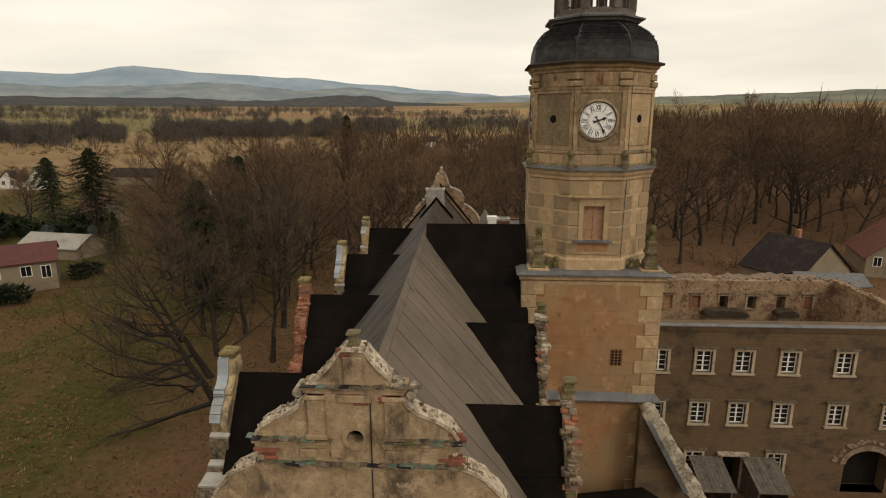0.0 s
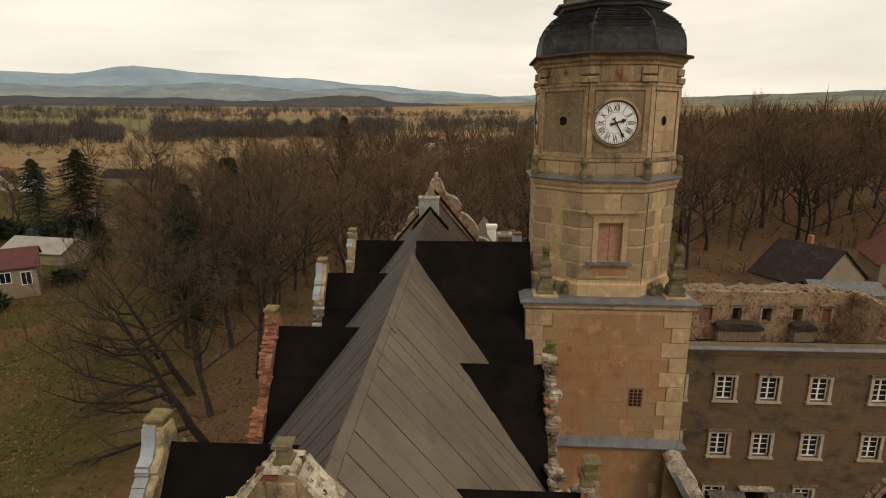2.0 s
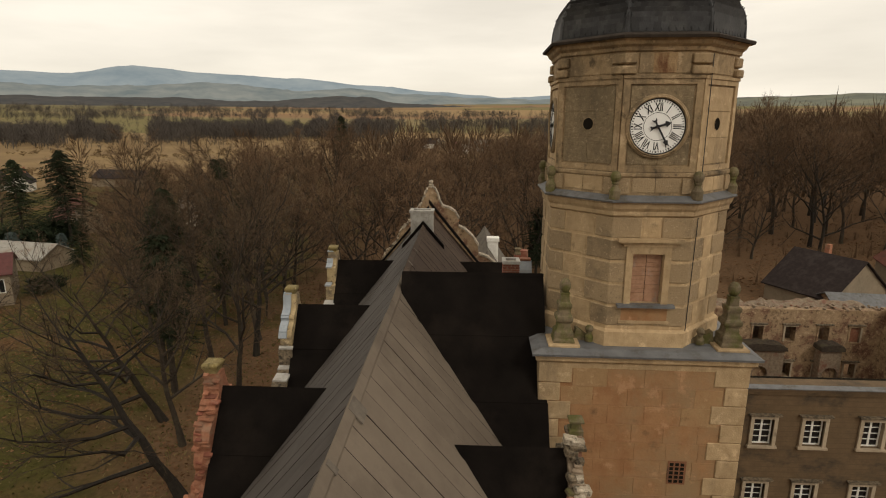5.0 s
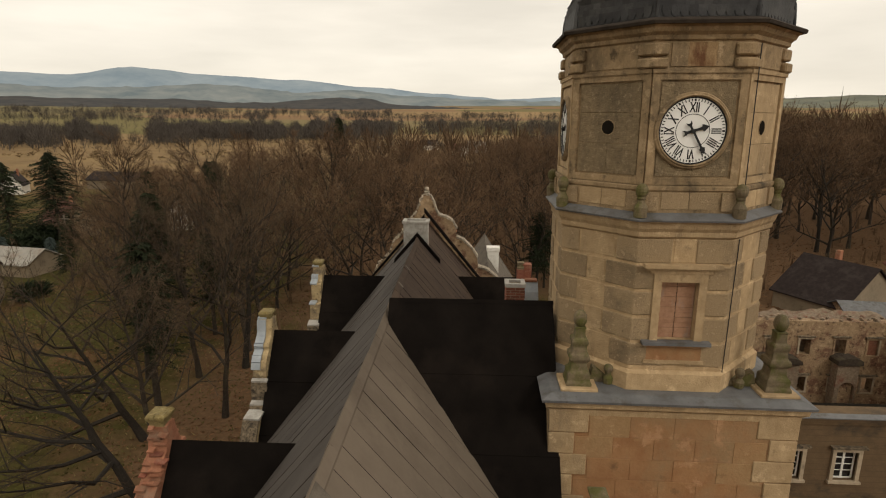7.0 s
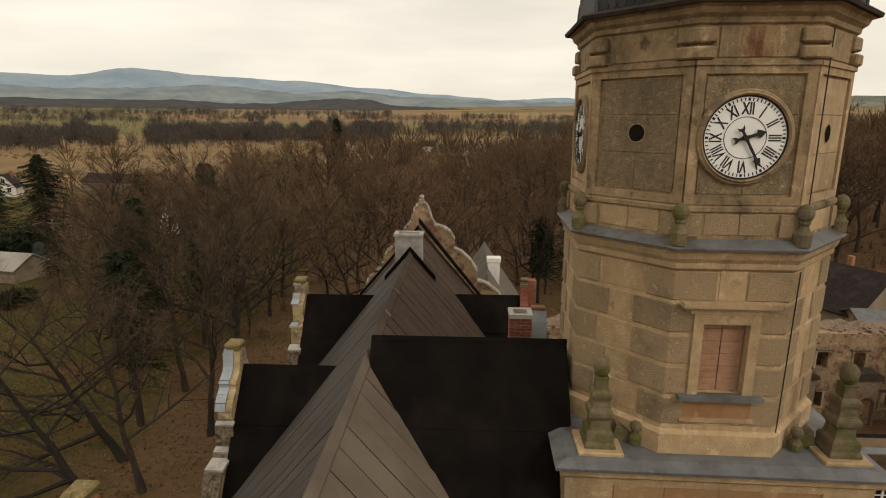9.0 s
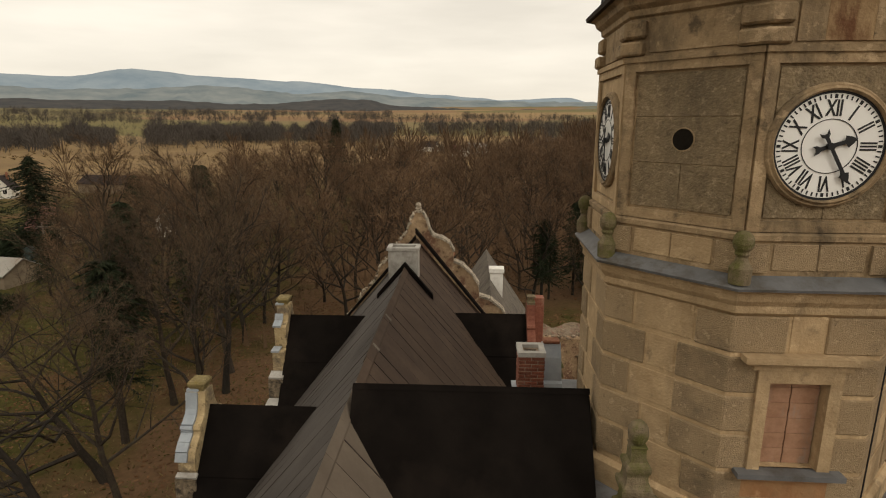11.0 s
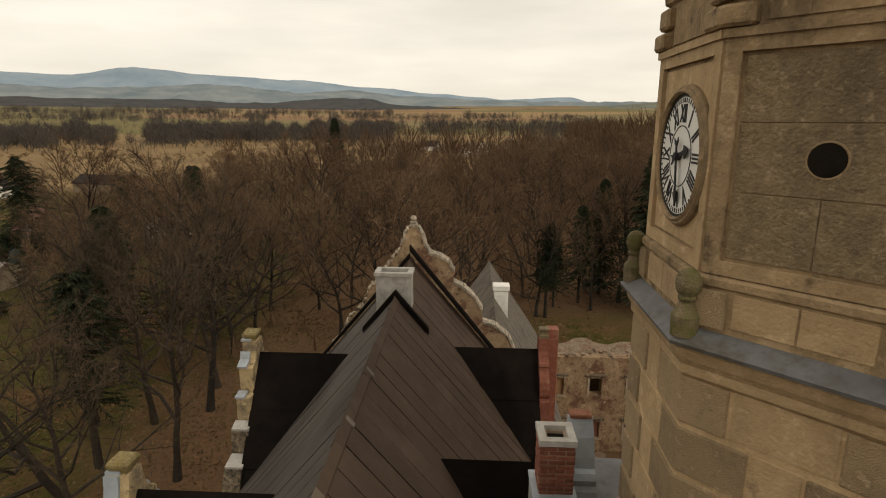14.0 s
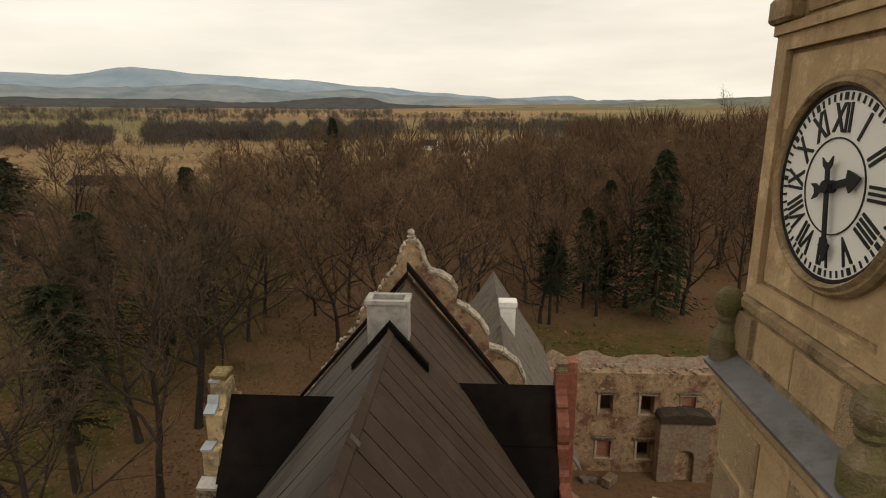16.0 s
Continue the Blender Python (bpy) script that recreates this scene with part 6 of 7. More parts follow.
# rubbish in the yard
yard = random.Random(31)
for i in range(26):
    x, y = yard.uniform(6, 20), yard.uniform(41, 53)
    sb = bmesh.new()
    box(sb, -yard.uniform(0.2, 0.7), yard.uniform(0.2, 0.7), -0.3, 0.3, 0, yard.uniform(0.15, 0.6))
    bmesh.ops.bevel(sb, geom=list(sb.edges), offset=0.04, segments=1, affect="EDGES")
    kind = yard.choice(("pale_board", "rubble_heap", "scrap_timber"))
    ob = solo(kind, sb, {"pale_board": "snow_trace", "rubble_heap": "rubble", "scrap_timber": "timber"}[kind], {"pale_board": "pale broken board lying in the yard", "rubble_heap": "small heap of rubble in the yard", "scrap_timber": "weathered scrap timber lying in the yard"}[kind], "debris", group="yard debris")
    ob.matrix_basis = pose(x, y, height(x, y), 0, yard.uniform(-8, 8), yard.uniform(0, 180))


# ---- houses ----
def house(x, y, w, d, eave, top, turn, wall, roof, label, chimney=True, windows=(), long_side=False):
    """A plain gabled house: ridge along its local y; gable walls face local -y and +y."""
    g = height(x, y)
    h = thing("house", (x, y, g), label, "house", "village houses")
    m = pose(x, y, g, 0, 0, turn)

    def hang(nm, bm2, mt, parent, lb=""):
        bm2.transform(m)
        return part(nm, bm2, mt, parent, lb)
    bm = bmesh.new()
    extrude(bm, [(-w / 2, -0.5), (w / 2, -0.5), (w / 2, eave), (0, top - 0.12), (-w / 2, eave)], lambda u, v, dd: (u, -d / 2 + dd, v), d)
    hang("wall", bm, wall, h)
    k = (top - eave) / (w / 2)
    for s in (-1, 1):
        bm = bmesh.new()
        e = w / 2 + 0.4
        extrude(bm, [(0, top + 0.06), (s * e, top + 0.06 - e * k), (s * e, top - 0.08 - e * k), (0, top - 0.08)], lambda u, v, dd: (u, -d / 2 - 0.35 + dd, v), d + 0.7)
        hang("roof", bm, roof, h)
    if chimney:
        bm = bevelled(w * 0.12, w * 0.12 + 0.6, d * 0.1, d * 0.1 + 0.6, top - 1.6, top + 0.9, 0.03)
        hang("chimney", bm, "brick_old", h)
    if long_side:
        m, d = m @ pose(0, 0, 0, 0, 0, -90), w
    for u, v, ww, hh in windows:
        bm = bmesh.new()
        box(bm, u - ww / 2 - 0.09, u + ww / 2 + 0.09, -d / 2 - 0.05, -d / 2 + 0.02, v - hh / 2 - 0.09, v + hh / 2 + 0.09)
        wo = hang("window", bm, "white", h)
        bm = bmesh.new()
        box(bm, u - ww / 2, u + ww / 2, -d / 2 - 0.06, -d / 2 - 0.04, v - hh / 2, v + hh / 2)
        hang("pane", bm, "glass", wo)
        bm = bmesh.new()
        box(bm, u - 0.03, u + 0.03, -d / 2 - 0.075, -d / 2 - 0.06, v - hh / 2, v + hh / 2)
        hang("mullion", bm, "white", wo)
    return h


house(45.3, 78.3, 10.5, 8.5, 2.4, 6.4, 26, "house_wall", "tile_dark", "outbuilding with dark tiled roof and pale gable", True)
house(45.6, 71.6, 4.2, 7.6, 2.4, 3.3, 84, "ruin", "lead", "low annex with torn grey sheet roof behind the ruin", False)
house(62.8, 85, 8.5, 11, 3.0, 6.9, -20, "house_wall", "tile_red", "grey house with red tiled roof behind the ruin", True, ((-2.9, 2.3, 0.9, 1.3), (-0.7, 2.3, 0.9, 1.3), (1.7, 2.3, 0.9, 1.3), (-0.7, 4.6, 0.8, 1.1)))
house(-65.0, 71.6, 9, 12, 4.2, 5.9, 126, "house_wall", "sheet_red", "beige house with low dark red sheet roof", True, ((-4.6, 2.9, 1.2, 1.2), (-2.4, 0.9, 1.2, 0.6), (-0.8, 2.9, 1.1, 1.3), (2.6, 2.9, 1.1, 1.3), (4.8, 2.6, 1.0, 1.6)), True)
house(-71.0, 90.5, 6, 12, 2.2, 3.9, 80, "house_wall", "sheet_pale", "long shed with pale corrugated roof", False)
house(-147, 182, 6, 8, 3.2, 7.0, 25, "house_white", "tile_dark", "white village house with dark roof", True, ((-1.3, 2.2, 1, 1.3), (1.3, 2.2, 1, 1.3), (0, 5.0, 0.9, 1.2)))
house(-158, 184, 6, 8, 2.8, 6.2, 15, "house_white", "tile_dark", "white cottage with dark roof", True, ((-1.3, 2.2, 1, 1.3), (1.3, 2.2, 1, 1.3)))
house(-82, 118, 8, 9, 3.0, 7.0, 55, "house_wall", "tile_red", "house with red roof among the trees", True)
house(-62, 128, 7, 9, 3.6, 9.0, 15, "house_white", "tile_dark", "white gabled house among the trees", True, ((-1.2, 3.2, 0.9, 1.3), (1.2, 3.2, 0.9, 1.3), (0, 6.0, 0.8, 1.0)))
house(-120, 196, 8, 22, 3.0, 5.4, 80, "house_wall", "tile_dark", "long low farm building with dark roof", False)
house(-10, 400, 9, 12, 4, 8, 40, "house_white", "tile_red", "far house with orange roof", False)
house(4, 430, 9, 14, 4, 8, 75, "house_white", "sheet_pale", "far pale farm building", False)
house(-35, 470, 9, 14, 4, 8, 75, "house_white", "tile_dark", "far white farm house", False)

pole = thing("utility_pole", (-61.5, 90, 0), "weathered wooden utility pole", "pole")
bm = bmesh.new()
tube(bm, (-61.5, 90, -0.3), (-61.5, 90, 9.0), 0.16, 0.10, 8)
part("shaft", bm, "timber", pole)
bm = bmesh.new()
box(bm, -62.3, -60.7, 89.94, 90.06, 8.3, 8.42)
part("crossarm", bm, "timber", pole)


# ---- trees ----
class Bag:
    """Vertices and faces gathered in lists, for meshes of many small blades."""
    def __init__(self):
        self.v, self.f = [], []

    def limb(self, p, q, r0, r1, sides):
        t = (q - p).to_track_quat("Z", "Y").to_matrix()
        b = len(self.v)
        for c, rr in ((p, r0), (q, r1)):
            for i in range(sides):
                a = 2 * math.pi * i / sides
                self.v.append(c + t @ Vector((rr * math.cos(a), rr * math.sin(a), 0)))
        for i in range(sides):
            j = (i + 1) % sides
            self.f.append((b + i, b + j, b + sides + j, b + sides + i))

    def blade(self, p, q, w, rng2):
        d = (q - p).cross(Vector((rng2.uniform(-1, 1), rng2.uniform(-1, 1), rng2.uniform(-1, 1))))
        if d.length < 1e-6:
            return
        d = d.normalized() * w
        b = len(self.v)
        self.v += [p - d, p + d, q]
        self.f.append((b, b + 1, b + 2))

    def mesh(self, name, material):
        me = bpy.data.meshes.new(name)
        me.from_pydata([tuple(c) for c in self.v], [], self.f)
        me.materials.append(M[material])
        me.update()
        return me


def bent(d, amount, rng2, up=0.0):
    v = Vector((d.x + rng2.gauss(0, amount), d.y + rng2.gauss(0, amount), d.z + rng2.gauss(0, amount) + up))
    return v.normalized()


def bare_tree(seed, tall, girth, first, limbs, subs, fine, twigs, lean=(0, 0), open_angle=0.8, reach=0.46, blade=0.026, straight=0.03, clear_east=False, twig="twig"):
    """A leafless broadleaf tree: trunk, limbs, branches, then fine twigs as narrow blades."""
    g = random.Random(seed)
    trunk, crown = Bag(), Bag()
    p, d = Vector((0, 0, -0.3)), Vector((lean[0], lean[1], 1)).normalized()
    pts = [(p, girth * 1.25)]
    n_t = 8
    for i in range(n_t):
        q = p + d * (tall * 0.86 / n_t)
        rr = girth * (1 - 0.86 * (i + 1) / n_t)
        trunk.limb(p, q, pts[-1][1], rr, 8)
        p = q
        pts.append((p, rr))
        d = bent(d, 0.11, g, straight)
    for i in range(limbs):
        t = first + (1 - first) * (i + g.random()) / limbs
        k = min(n_t - 1, int(t * n_t))
        base = pts[k][0].lerp(pts[k + 1][0], t * n_t - k)
        rr = max(0.035, pts[k][1] * 0.66)
        az = i * 2.4 + g.uniform(-0.5, 0.5)
        if clear_east and math.cos(az) > 0.25 and t < 0.75:
            az += math.pi
        tilt = open_angle * (1.25 - 0.75 * t) + g.uniform(-0.15, 0.15)
        d1 = Vector((math.cos(az) * math.sin(tilt), math.sin(az) * math.sin(tilt), math.cos(tilt)))
        ln = tall * (reach - 0.28 * (t - first) / (1 - first)) * g.uniform(0.8, 1.15)
        a, seg = base, []
        for j in range(4):
            b = a + d1 * (ln / 4)
            r0, r1 = rr * (1 - 0.22 * j), rr * (1 - 0.22 * (j + 1))
            trunk.limb(a, b, r0, r1, 5)
            seg.append((a, b, r1))
            a = b
            d1 = bent(d1, 0.21, g, 0.07)
        for s in range(subs):
            u = 0.2 + 0.8 * (s + g.random()) / subs
            j = min(3, int(u * 4))
            a0, b0, r0 = seg[j]
            st = a0.lerp(b0, u * 4 - j)
            d2 = bent((b0 - a0).normalized(), 0.55, g, 0.16)
            l2 = ln * (0.52 - 0.25 * u) * g.uniform(0.7, 1.2)
            a2, seg2 = st, []
            for j2 in range(2):
                b2 = a2 + d2 * (l2 / 2)
                trunk.limb(a2, b2, max(0.026, r0 * 0.66) * (1 - 0.4 * j2), max(0.017, r0 * 0.42) * (1 - 0.4 * j2), 3)
                seg2.append((a2, b2))
                a2 = b2
                d2 = bent(d2, 0.2, g, 0.08)
            for f in range(fine):
                uu = 0.1 + 0.9 * (f + g.random()) / fine
                a3, b3 = seg2[0 if uu < 0.5 else 1]
                st3 = a3.lerp(b3, (uu * 2) % 1)
                d3 = bent((b3 - a3).normalized(), 0.55, g, 0.15)
                l3 = g.uniform(0.6, 1.5) * tall / 18
                e3 = st3 + d3 * l3
                crown.blade(st3, e3, blade, g)
                for w in range(twigs):
                    st4 = st3.lerp(e3, g.uniform(0.1, 0.95))
                    d4 = bent(d3, 0.6, g, 0.1)
                    crown.blade(st4, st4 + d4 * g.uniform(0.3, 0.85) * tall / 18, blade * 0.62, g)
    return trunk.mesh("trunk", "bark"), crown.mesh("crown", twig)


def conifer(seed, tall, wide, material="needle", gap=0.38, first=0.08, ragged=0.0, taper=0.85, leaf=1.0):
    g = random.Random(seed)
    trunk, crown = Bag(), Bag()
    trunk.limb(Vector((0, 0, -0.3)), Vector((0, 0, tall * 0.5)), 0.3, 0.2, 7)
    trunk.limb(Vector((0, 0, tall * 0.5)), Vector((0, 0, tall)), 0.2, 0.02, 6)
    z = tall * first
    while z < tall * 0.985:
        t = (z / tall - first) / (1 - first)
        ln0 = wide * (1 - t) ** taper * g.uniform(0.8 - 0.5 * ragged, 1.12 + 0.25 * ragged) + 0.12
        for i in range(9):
            az = g.uniform(0, 6.28)
            ln = ln0 * g.uniform(0.6, 1.1) * (1 + ragged * 0.6 * noise.noise((2.0 * math.cos(az), 2.0 * math.sin(az), z * 0.35 + seed)))
            a = Vector((0, 0, z + g.uniform(-0.15, 0.15)))
            mid = a + Vector((math.cos(az) * ln * 0.55, math.sin(az) * ln * 0.55, -0.06 * ln))
            end = a + Vector((math.cos(az) * ln, math.sin(az) * ln, -0.30 * ln + 0.12 * ln))
            trunk.limb(a, mid, 0.035, 0.02, 3)
            count = int(11 / leaf)
            for k in range(count):
                u = 0.15 + 0.85 * (k + g.random()) / count
                st = a.lerp(mid, u / 0.55) if u < 0.55 else mid.lerp(end, (u - 0.55) / 0.45)
                side = g.choice((-1, 1))
                d = Vector((math.cos(az + side * 0.7), math.sin(az + side * 0.7), -0.38 + g.uniform(-0.35, 0.15)))
                crown.blade(st, st + d * g.uniform(0.4, 1.0) * leaf, g.uniform(0.07, 0.14) * leaf ** 0.5, g)
        z += gap * (1 - 0.45 * t)
    return trunk.mesh("trunk", "bark"), crown.mesh("crown", material)


def tree_thing(meshes, label, name="bare_tree", category="tree", group="park trees"):
    t = thing(name, (0, 0, 0), label, category, group)
    for nm, me in zip(("trunk", "crown"), meshes):
        ob = new(nm, me)
        ob.parent = t
    return t


def spread(template, spots):
    """The first spot takes the template itself, the others copies; a spot is x, y, scale, turn."""
    for i, (x, y, s, turn) in enumerate(spots):
        m = pose(x, y, height(x, y), 0, 0, turn)
        ob = template if i == 0 else copy_thing(template, m)
        ob.matrix_basis = m @ Matrix.Diagonal((s, s, s * (0.94 + 0.12 * ((i * 37) % 10) / 10), 1))


KINDS = [
    tree_thing(bare_tree(1, 19, 0.27, 0.22, 15, 8, 8, 5, reach=0.5), "tall leafless broadleaf tree with brown twigs"),
    tree_thing(bare_tree(2, 20, 0.29, 0.24, 15, 8, 8, 5, open_angle=0.9, reach=0.5), "tall slender leafless tree in the park"),
    tree_thing(bare_tree(3, 17, 0.26, 0.18, 16, 8, 8, 5, open_angle=0.98, reach=0.54), "broad leafless tree with dense fine twigs"),
    tree_thing(bare_tree(4, 21, 0.33, 0.28, 15, 8, 8, 5, open_angle=0.85, reach=0.52), "high leafless tree with a bare lower trunk"),
    tree_thing(bare_tree(5, 15, 0.22, 0.14, 15, 8, 8, 5, open_angle=0.85, reach=0.5), "young leafless tree with upswept branches"),
]
NEAR = tree_thing(bare_tree(6, 15.5, 0.34, 0.24, 12, 9, 9, 6, lean=(-0.5, 0.05), open_angle=1.62, reach=0.72, blade=0.014, straight=0.06, clear_east=True, twig="twig_dark"), "leaning leafless tree with spreading dark limbs")
NEAR2 = tree_thing(bare_tree(7, 17, 0.27, 0.32, 13, 8, 8, 6, lean=(-0.1, 0), open_angle=1.0, reach=0.5, blade=0.016, twig="twig_dark"), "leafless tree by the palace wall")
SPRUCE = tree_thing(conifer(8, 21.5, 5.6), "tall dark green spruce", "spruce")
FIR = tree_thing(conifer(9, 18, 5.2, gap=0.5, first=0.25), "dark evergreen fir with ragged crown", "fir")
PINE = tree_thing(conifer(14, 20, 6.6, gap=0.36, first=0.28, ragged=1.0, taper=0.55, leaf=0.7), "dark green pine with a broad ragged crown", "pine")
IVY = tree_thing(conifer(15, 15, 2.5, gap=0.28, first=0.36, ragged=1.0, taper=0.42, leaf=0.5), "tree thickly grown with dark evergreen ivy", "ivy_tree")
BLUE = tree_thing(conifer(10, 5, 1.5, "needle_blue", 0.3), "small blue spruce in a garden", "blue_spruce")
spread(NEAR, [(-17.6, 36.8, 1.0, 0), (-23.6, 45.5, 0.9, 12)])
spread(NEAR2, [(-20.5, 42.3, 0.9, 40), (-19.2, 49.0, 0.95, 170), (-24.6, 55.8, 1.0, 90), (-21.2, 58.0, 1.15, 230), (-29.0, 55.2, 1.0, 300), (-22.4, 62.0, 1.2, 10)])
spread(SPRUCE, [(21.9, 85.4, 1.0, 0), (-44, 196, 1.1, 30), (17.5, 92, 0.75, 200)])
spread(FIR, [(-32.8, 64.5, 0.95, 0), (-27.5, 73, 0.8, 40), (-46, 108, 0.9, 15), (10.5, 86, 0.55, 60), (14, 88, 0.7, 160), (-52, 118, 0.85, 10), (-57, 84, 0.5, 120), (-38, 86, 0.7, 20)])
spread(PINE, [(-73.5, 104, 0.95, 60), (-80, 101, 0.8, 200), (-61, 112, 0.7, 20)])
spread(IVY, [(-25.2, 50.0, 1.0, 0), (-31.5, 62.5, 0.95, 120), (-37.0, 70.0, 0.9, 220), (-27.8, 66.0, 0.8, 300), (9.0, 82.0, 0.75, 90)])
spread(BLUE, [(-77, 95, 1.0, 0), (-70, 97, 0.8, 50)])

wood = random.Random(77)
spots = [[] for _ in KINDS]


def free(x, y):
    """Where trees may stand: not in the yard, on the lawns or over the houses."""
    if -9 < x < 40 and y < 60:
        return False
    if 9 < x < 34 and y < 84:
        return False
    if x > 34 and y < 98:
        return False
    if x < -34 and y < 78 + (-x - 34) * 0.4:
        return False
    if x > -36 and y < 66:
        return False
    for hx, hy, hr in ((-65, 71, 11), (-69, 90, 11), (-147, 182, 14), (-160, 186, 12), (-82, 118, 9), (-62, 128, 9), (-120, 196, 16), (45, 77, 9), (61, 84, 9)):
        if math.hypot(x - hx, y - hy) < hr:
            return False
    return True


SP = 8.3
for i in range(-13, 23):
    for j in range(6, 21):
        x, y = i * SP + wood.uniform(-3.2, 3.2), j * SP + wood.uniform(-3.2, 3.2)
        if not free(x, y) or math.hypot(x, y) > 172 or abs(x) > 0.95 * y + 12:
            continue
        if wood.random() < (0.35 if x < -55 else 0.12):
            continue
        k = wood.choice((0, 1, 2, 3, 4, 0, 1, 3))
        if -30 < x < 8 and k in (1, 3):
            k = 2
        s = wood.uniform(0.82, 1.1) * (1.14 if x > 34 else 0.94 if y > 100 else 1.0)
        if x < -50:
            s *= 0.75
        spots[k].append((x, y, s, wood.uniform(0, 360)))
spots[2] += [(-36, 65, 0.8, 40), (-41, 71, 0.85, 100), (-47, 79, 0.8, 220), (-40, 83, 0.95, 310), (-52, 88, 0.8, 10)]
for t, sp in zip(KINDS, spots):
    spread(t, sp)

# far woods, hedgerows and marsh scrub: too many to count
def far_wood(name, material, label, places, blades, tall, wide, seed, w):
    g = random.Random(seed)
    bag = Bag()
    for x, y, s in places:
        z = height(x, y)
        top = Vector((x, y, z + tall * s * 0.9))
        bag.blade(Vector((x, y, z - 0.5)), top, 0.35 * s, g)
        for k in range(blades):
            t = g.uniform(0.12, 0.8)
            a = g.uniform(0, 6.28)
            rr = wide * s * (0.35 + 0.65 * math.sin(math.pi * min(1, t + 0.15))) * g.uniform(0.5, 1.1)
            st = Vector((x + 0.35 * rr * math.cos(a), y + 0.35 * rr * math.sin(a), z + tall * s * t))
            bag.blade(st, st + Vector((0.75 * rr * math.cos(a), 0.75 * rr * math.sin(a), tall * s * g.uniform(0.1, 0.28))), w * s, g)
    return tagged(new(name, bag.mesh(name, material)), label, "woods", kind="stuff")


g = random.Random(5)
places = []
for i in range(1500):
    x, y = g.uniform(-130, 330), g.uniform(150, 420)
    r = math.hypot(x, y)
    if r < 172 or x < -25 - (y - 150) * 0.25 and g.random() < 0.93:
        continue
    if x < 60 and y > 230 and g.random() < 0.9:
        continue
    places.append((x, y, g.uniform(0.75, 1.2) * (1.15 if x > 60 else 1.0)))
far_wood("far_wood", "twig", "bare woods behind the park", places, 70, 20, 5.5, 51, 0.16)
places = []
for r0, width, a0, a1, n, s, gate in ((690, 120, -54, -33, 2300, 0.95, -0.05), (700, 120, -36, -26, 900, 0.85, 0.05), (720, 130, -30, -8, 2300, 0.95, -0.1), (840, 150, -14, 14, 1300, 0.9, -0.1),
                                      (1150, 120, -54, -20, 1300, 0.8, 0.05), (1500, 160, -54, -8, 1500, 0.9, -0.1), (1250, 80, -22, 10, 900, 0.8, 0.0), (430, 40, -10, 20, 260, 0.5, -0.3), (560, 80, 5, 55, 900, 0.85, -0.6)):
    for i in range(int(n * 1.5)):
        a, r = radians(g.uniform(a0, a1)), r0 + g.gauss(0, width * 0.5)
        if noise.noise((a * 14, r * 0.011, r0)) + 0.5 * noise.noise((a * 50, r * 0.03, 1)) < gate:
            continue
        places.append((r * math.sin(a), r * math.cos(a), s * g.uniform(0.55, 1.25) * (1.0 + 0.5 * noise.noise((a * 40, r0, 3)))))
far_wood("hedgerow_woods", "far_wood", "distant hedgerows and strips of bare wood", places, 24, 17, 6.0, 52, 0.24)
places = []
for i in range(900):
    a, r = radians(g.uniform(-55, -2)), g.uniform(250, 620)
    if noise.noise((r * math.sin(a) * 0.012, r * math.cos(a) * 0.012, 4)) < 0.05:
        continue
    places.append((r * math.sin(a), r * math.cos(a), g.uniform(0.5, 1.3)))
far_wood("marsh_scrub", "scrub", "dry scrub on the marsh", places, 14, 2.6, 2.6, 54, 0.3)
places = [(g.uniform(-108, -74), g.uniform(98, 112), g.uniform(0.7, 1.5)) for i in range(70)]
places += [(-58.5 + g.uniform(-1.5, 1.5), 64.5 + g.uniform(-1, 1), g.uniform(0.6, 1.0)) for i in range(5)] + [(-57.5 + g.uniform(-1, 1), 77 + g.uniform(-2, 2), g.uniform(0.6, 0.9)) for i in range(6)]
far_wood("evergreen_hedge", "hedge", "dark evergreen hedge by the gardens", places, 90, 3.4, 2.0, 55, 0.22)
places = []
for i in range(220):
    x, y = g.uniform(34, 120), g.uniform(86, 125)
    places.append((x, y, g.uniform(0.5, 1.2)))
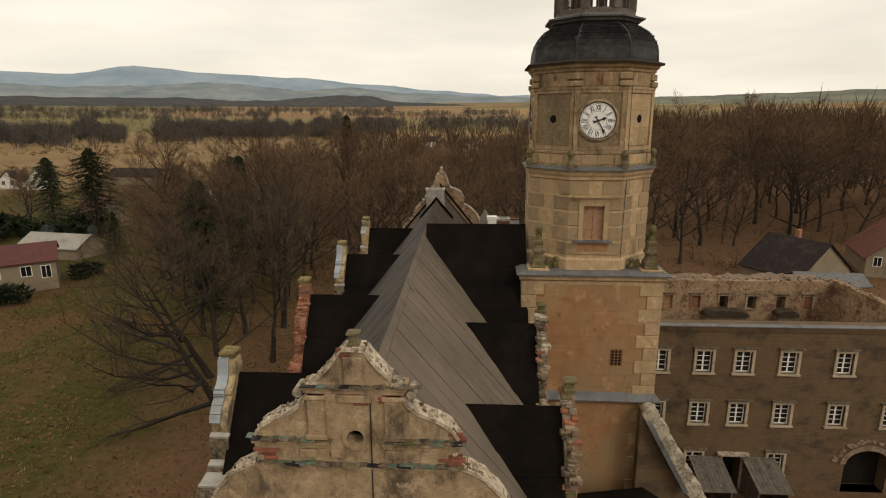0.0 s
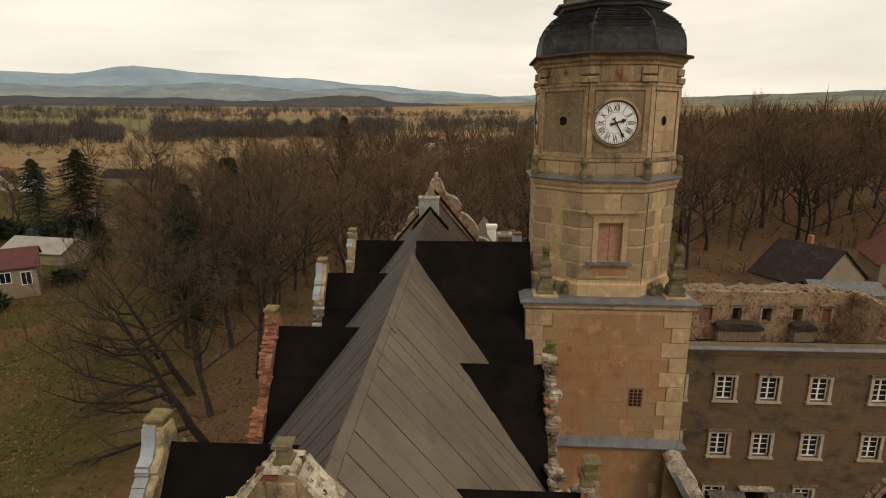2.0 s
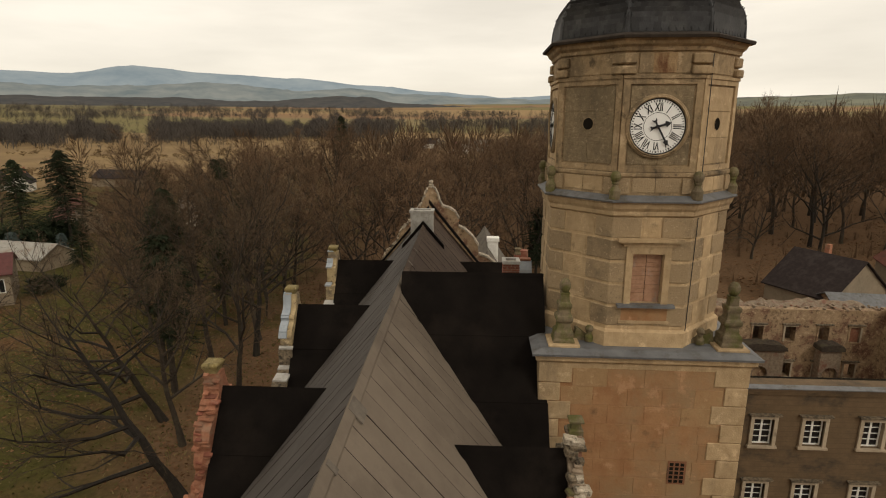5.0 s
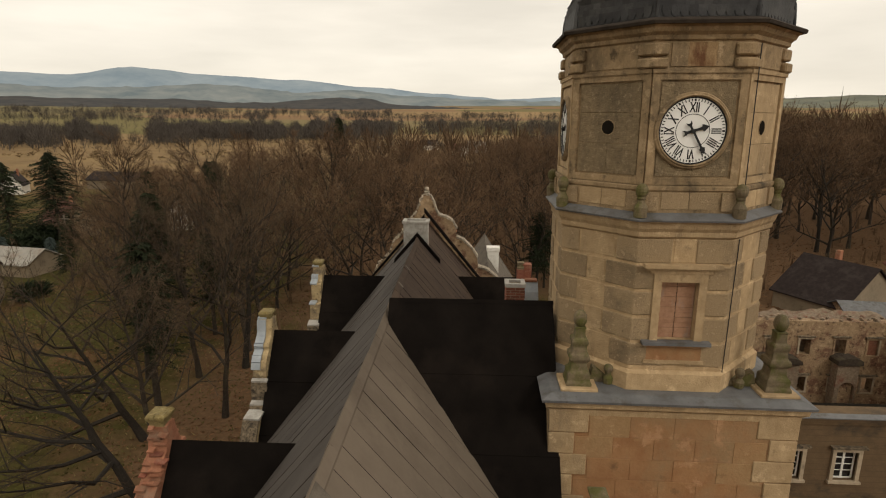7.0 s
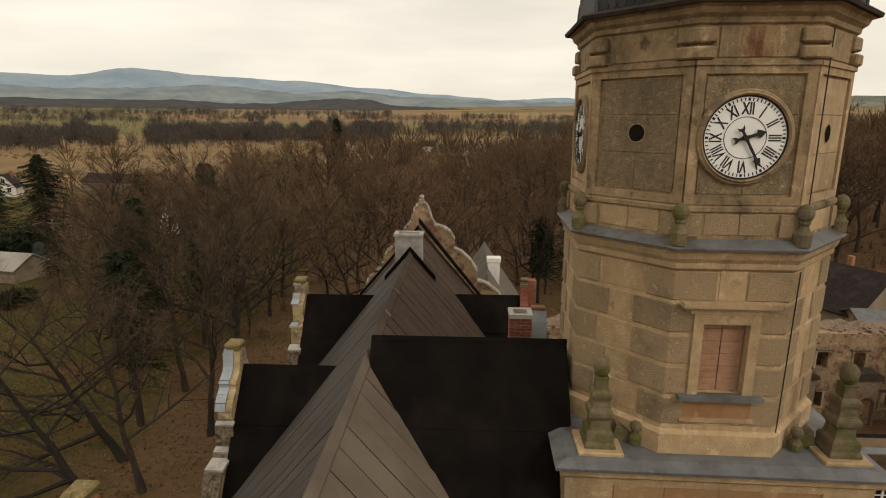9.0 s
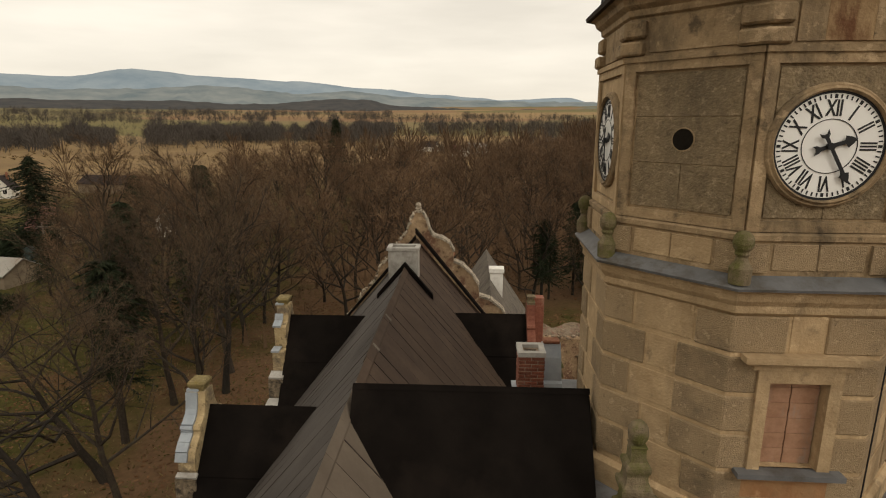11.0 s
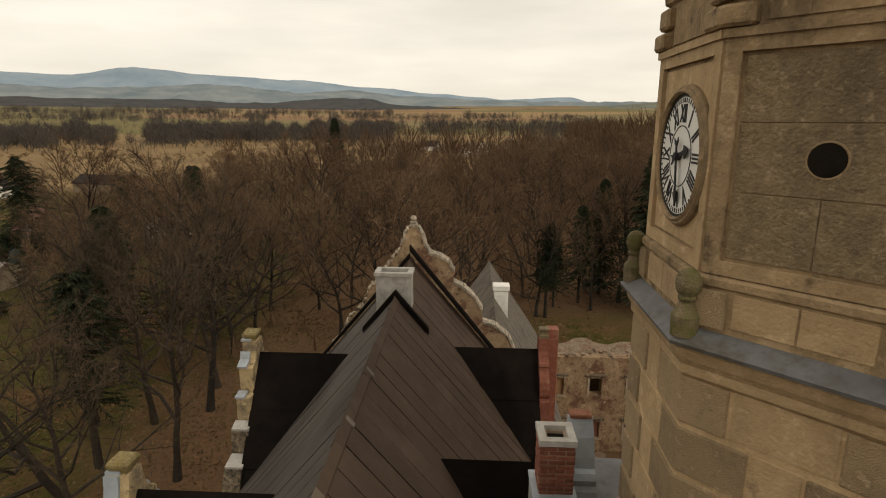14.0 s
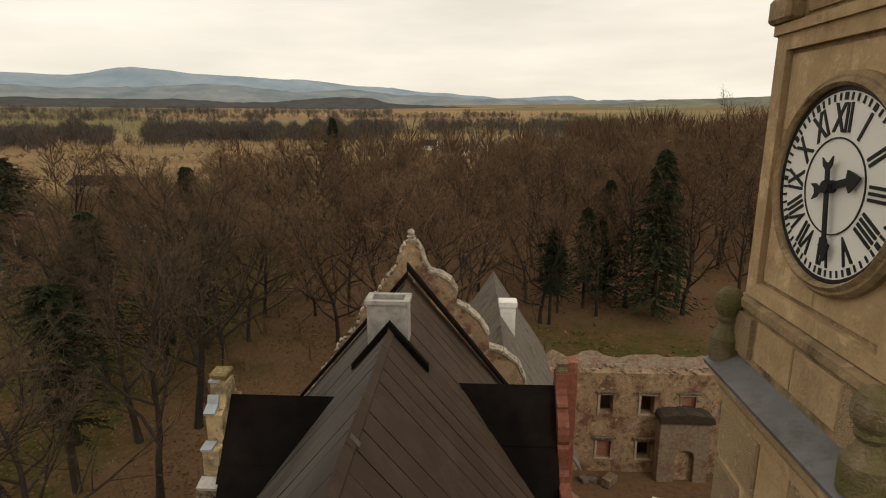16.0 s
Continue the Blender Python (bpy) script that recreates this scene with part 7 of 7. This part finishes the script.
for i in range(420):
    x, y = g.uniform(-60, 8), g.uniform(58, 130)
    if free(x, y):
        places.append((x, y, g.uniform(0.5, 1.2)))
far_wood("undergrowth", "twig", "bare undergrowth below the trees", places, 70, 2.6, 1.6, 56, 0.02)


def scattered(name, material, label, count, seed, low, high, size, width, area):
    """Loose blades strewn over the ground: fallen leaves or tufts of grass."""
    g2 = random.Random(seed)
    bag = Bag()
    while len(bag.f) < count:
        x, y = g2.uniform(*area[0]), g2.uniform(*area[1])
        if noise.noise((x * 0.13, y * 0.13, seed)) + 0.35 * noise.noise((x * 0.6, y * 0.6, seed)) < g2.uniform(-0.35, 0.35):
            continue
        st = Vector((x, y, height(x, y) + 0.01))
        a = g2.uniform(0, 6.28)
        ln = g2.uniform(*size)
        bag.blade(st, st + Vector((ln * math.cos(a), ln * math.sin(a), g2.uniform(low, high))), g2.uniform(*width), g2)
    return tagged(new(name, bag.mesh(name, material)), label, "ground cover", kind="stuff")


M["leaf"] = mat("fallen_leaves", (0.105, 0.052, 0.026), (0.20, 0.112, 0.056), None, 0.8, bump=0, spec=0.1)
M["grass"] = mat("winter_grass", (0.052, 0.050, 0.014), (0.125, 0.108, 0.038), None, 0.6, bump=0, spec=0.1)
M["dry_grass"] = mat("dry_grass", (0.14, 0.105, 0.045), (0.21, 0.16, 0.075), None, 0.6, bump=0, spec=0.1)
scattered("fallen_leaves", "leaf", "fallen brown leaves strewn over the lawn", 16000, 71, 0.02, 0.12, (0.12, 0.34), (0.05, 0.14), ((-62, -8), (14, 84)))
scattered("grass_tufts", "grass", "tufts of winter grass on the lawn", 16000, 72, 0.05, 0.2, (0.08, 0.3), (0.03, 0.09), ((-75, -9), (12, 90)))
scattered("dry_grass_tufts", "dry_grass", "dry straw-coloured grass tufts", 9000, 73, 0.06, 0.3, (0.08, 0.3), (0.03, 0.08), ((-75, -12), (14, 95)))
scattered("fallen_leaves_east", "leaf", "fallen brown leaves under the eastern trees", 9000, 74, 0.02, 0.15, (0.2, 0.5), (0.08, 0.2), ((4, 110), (62, 125)))
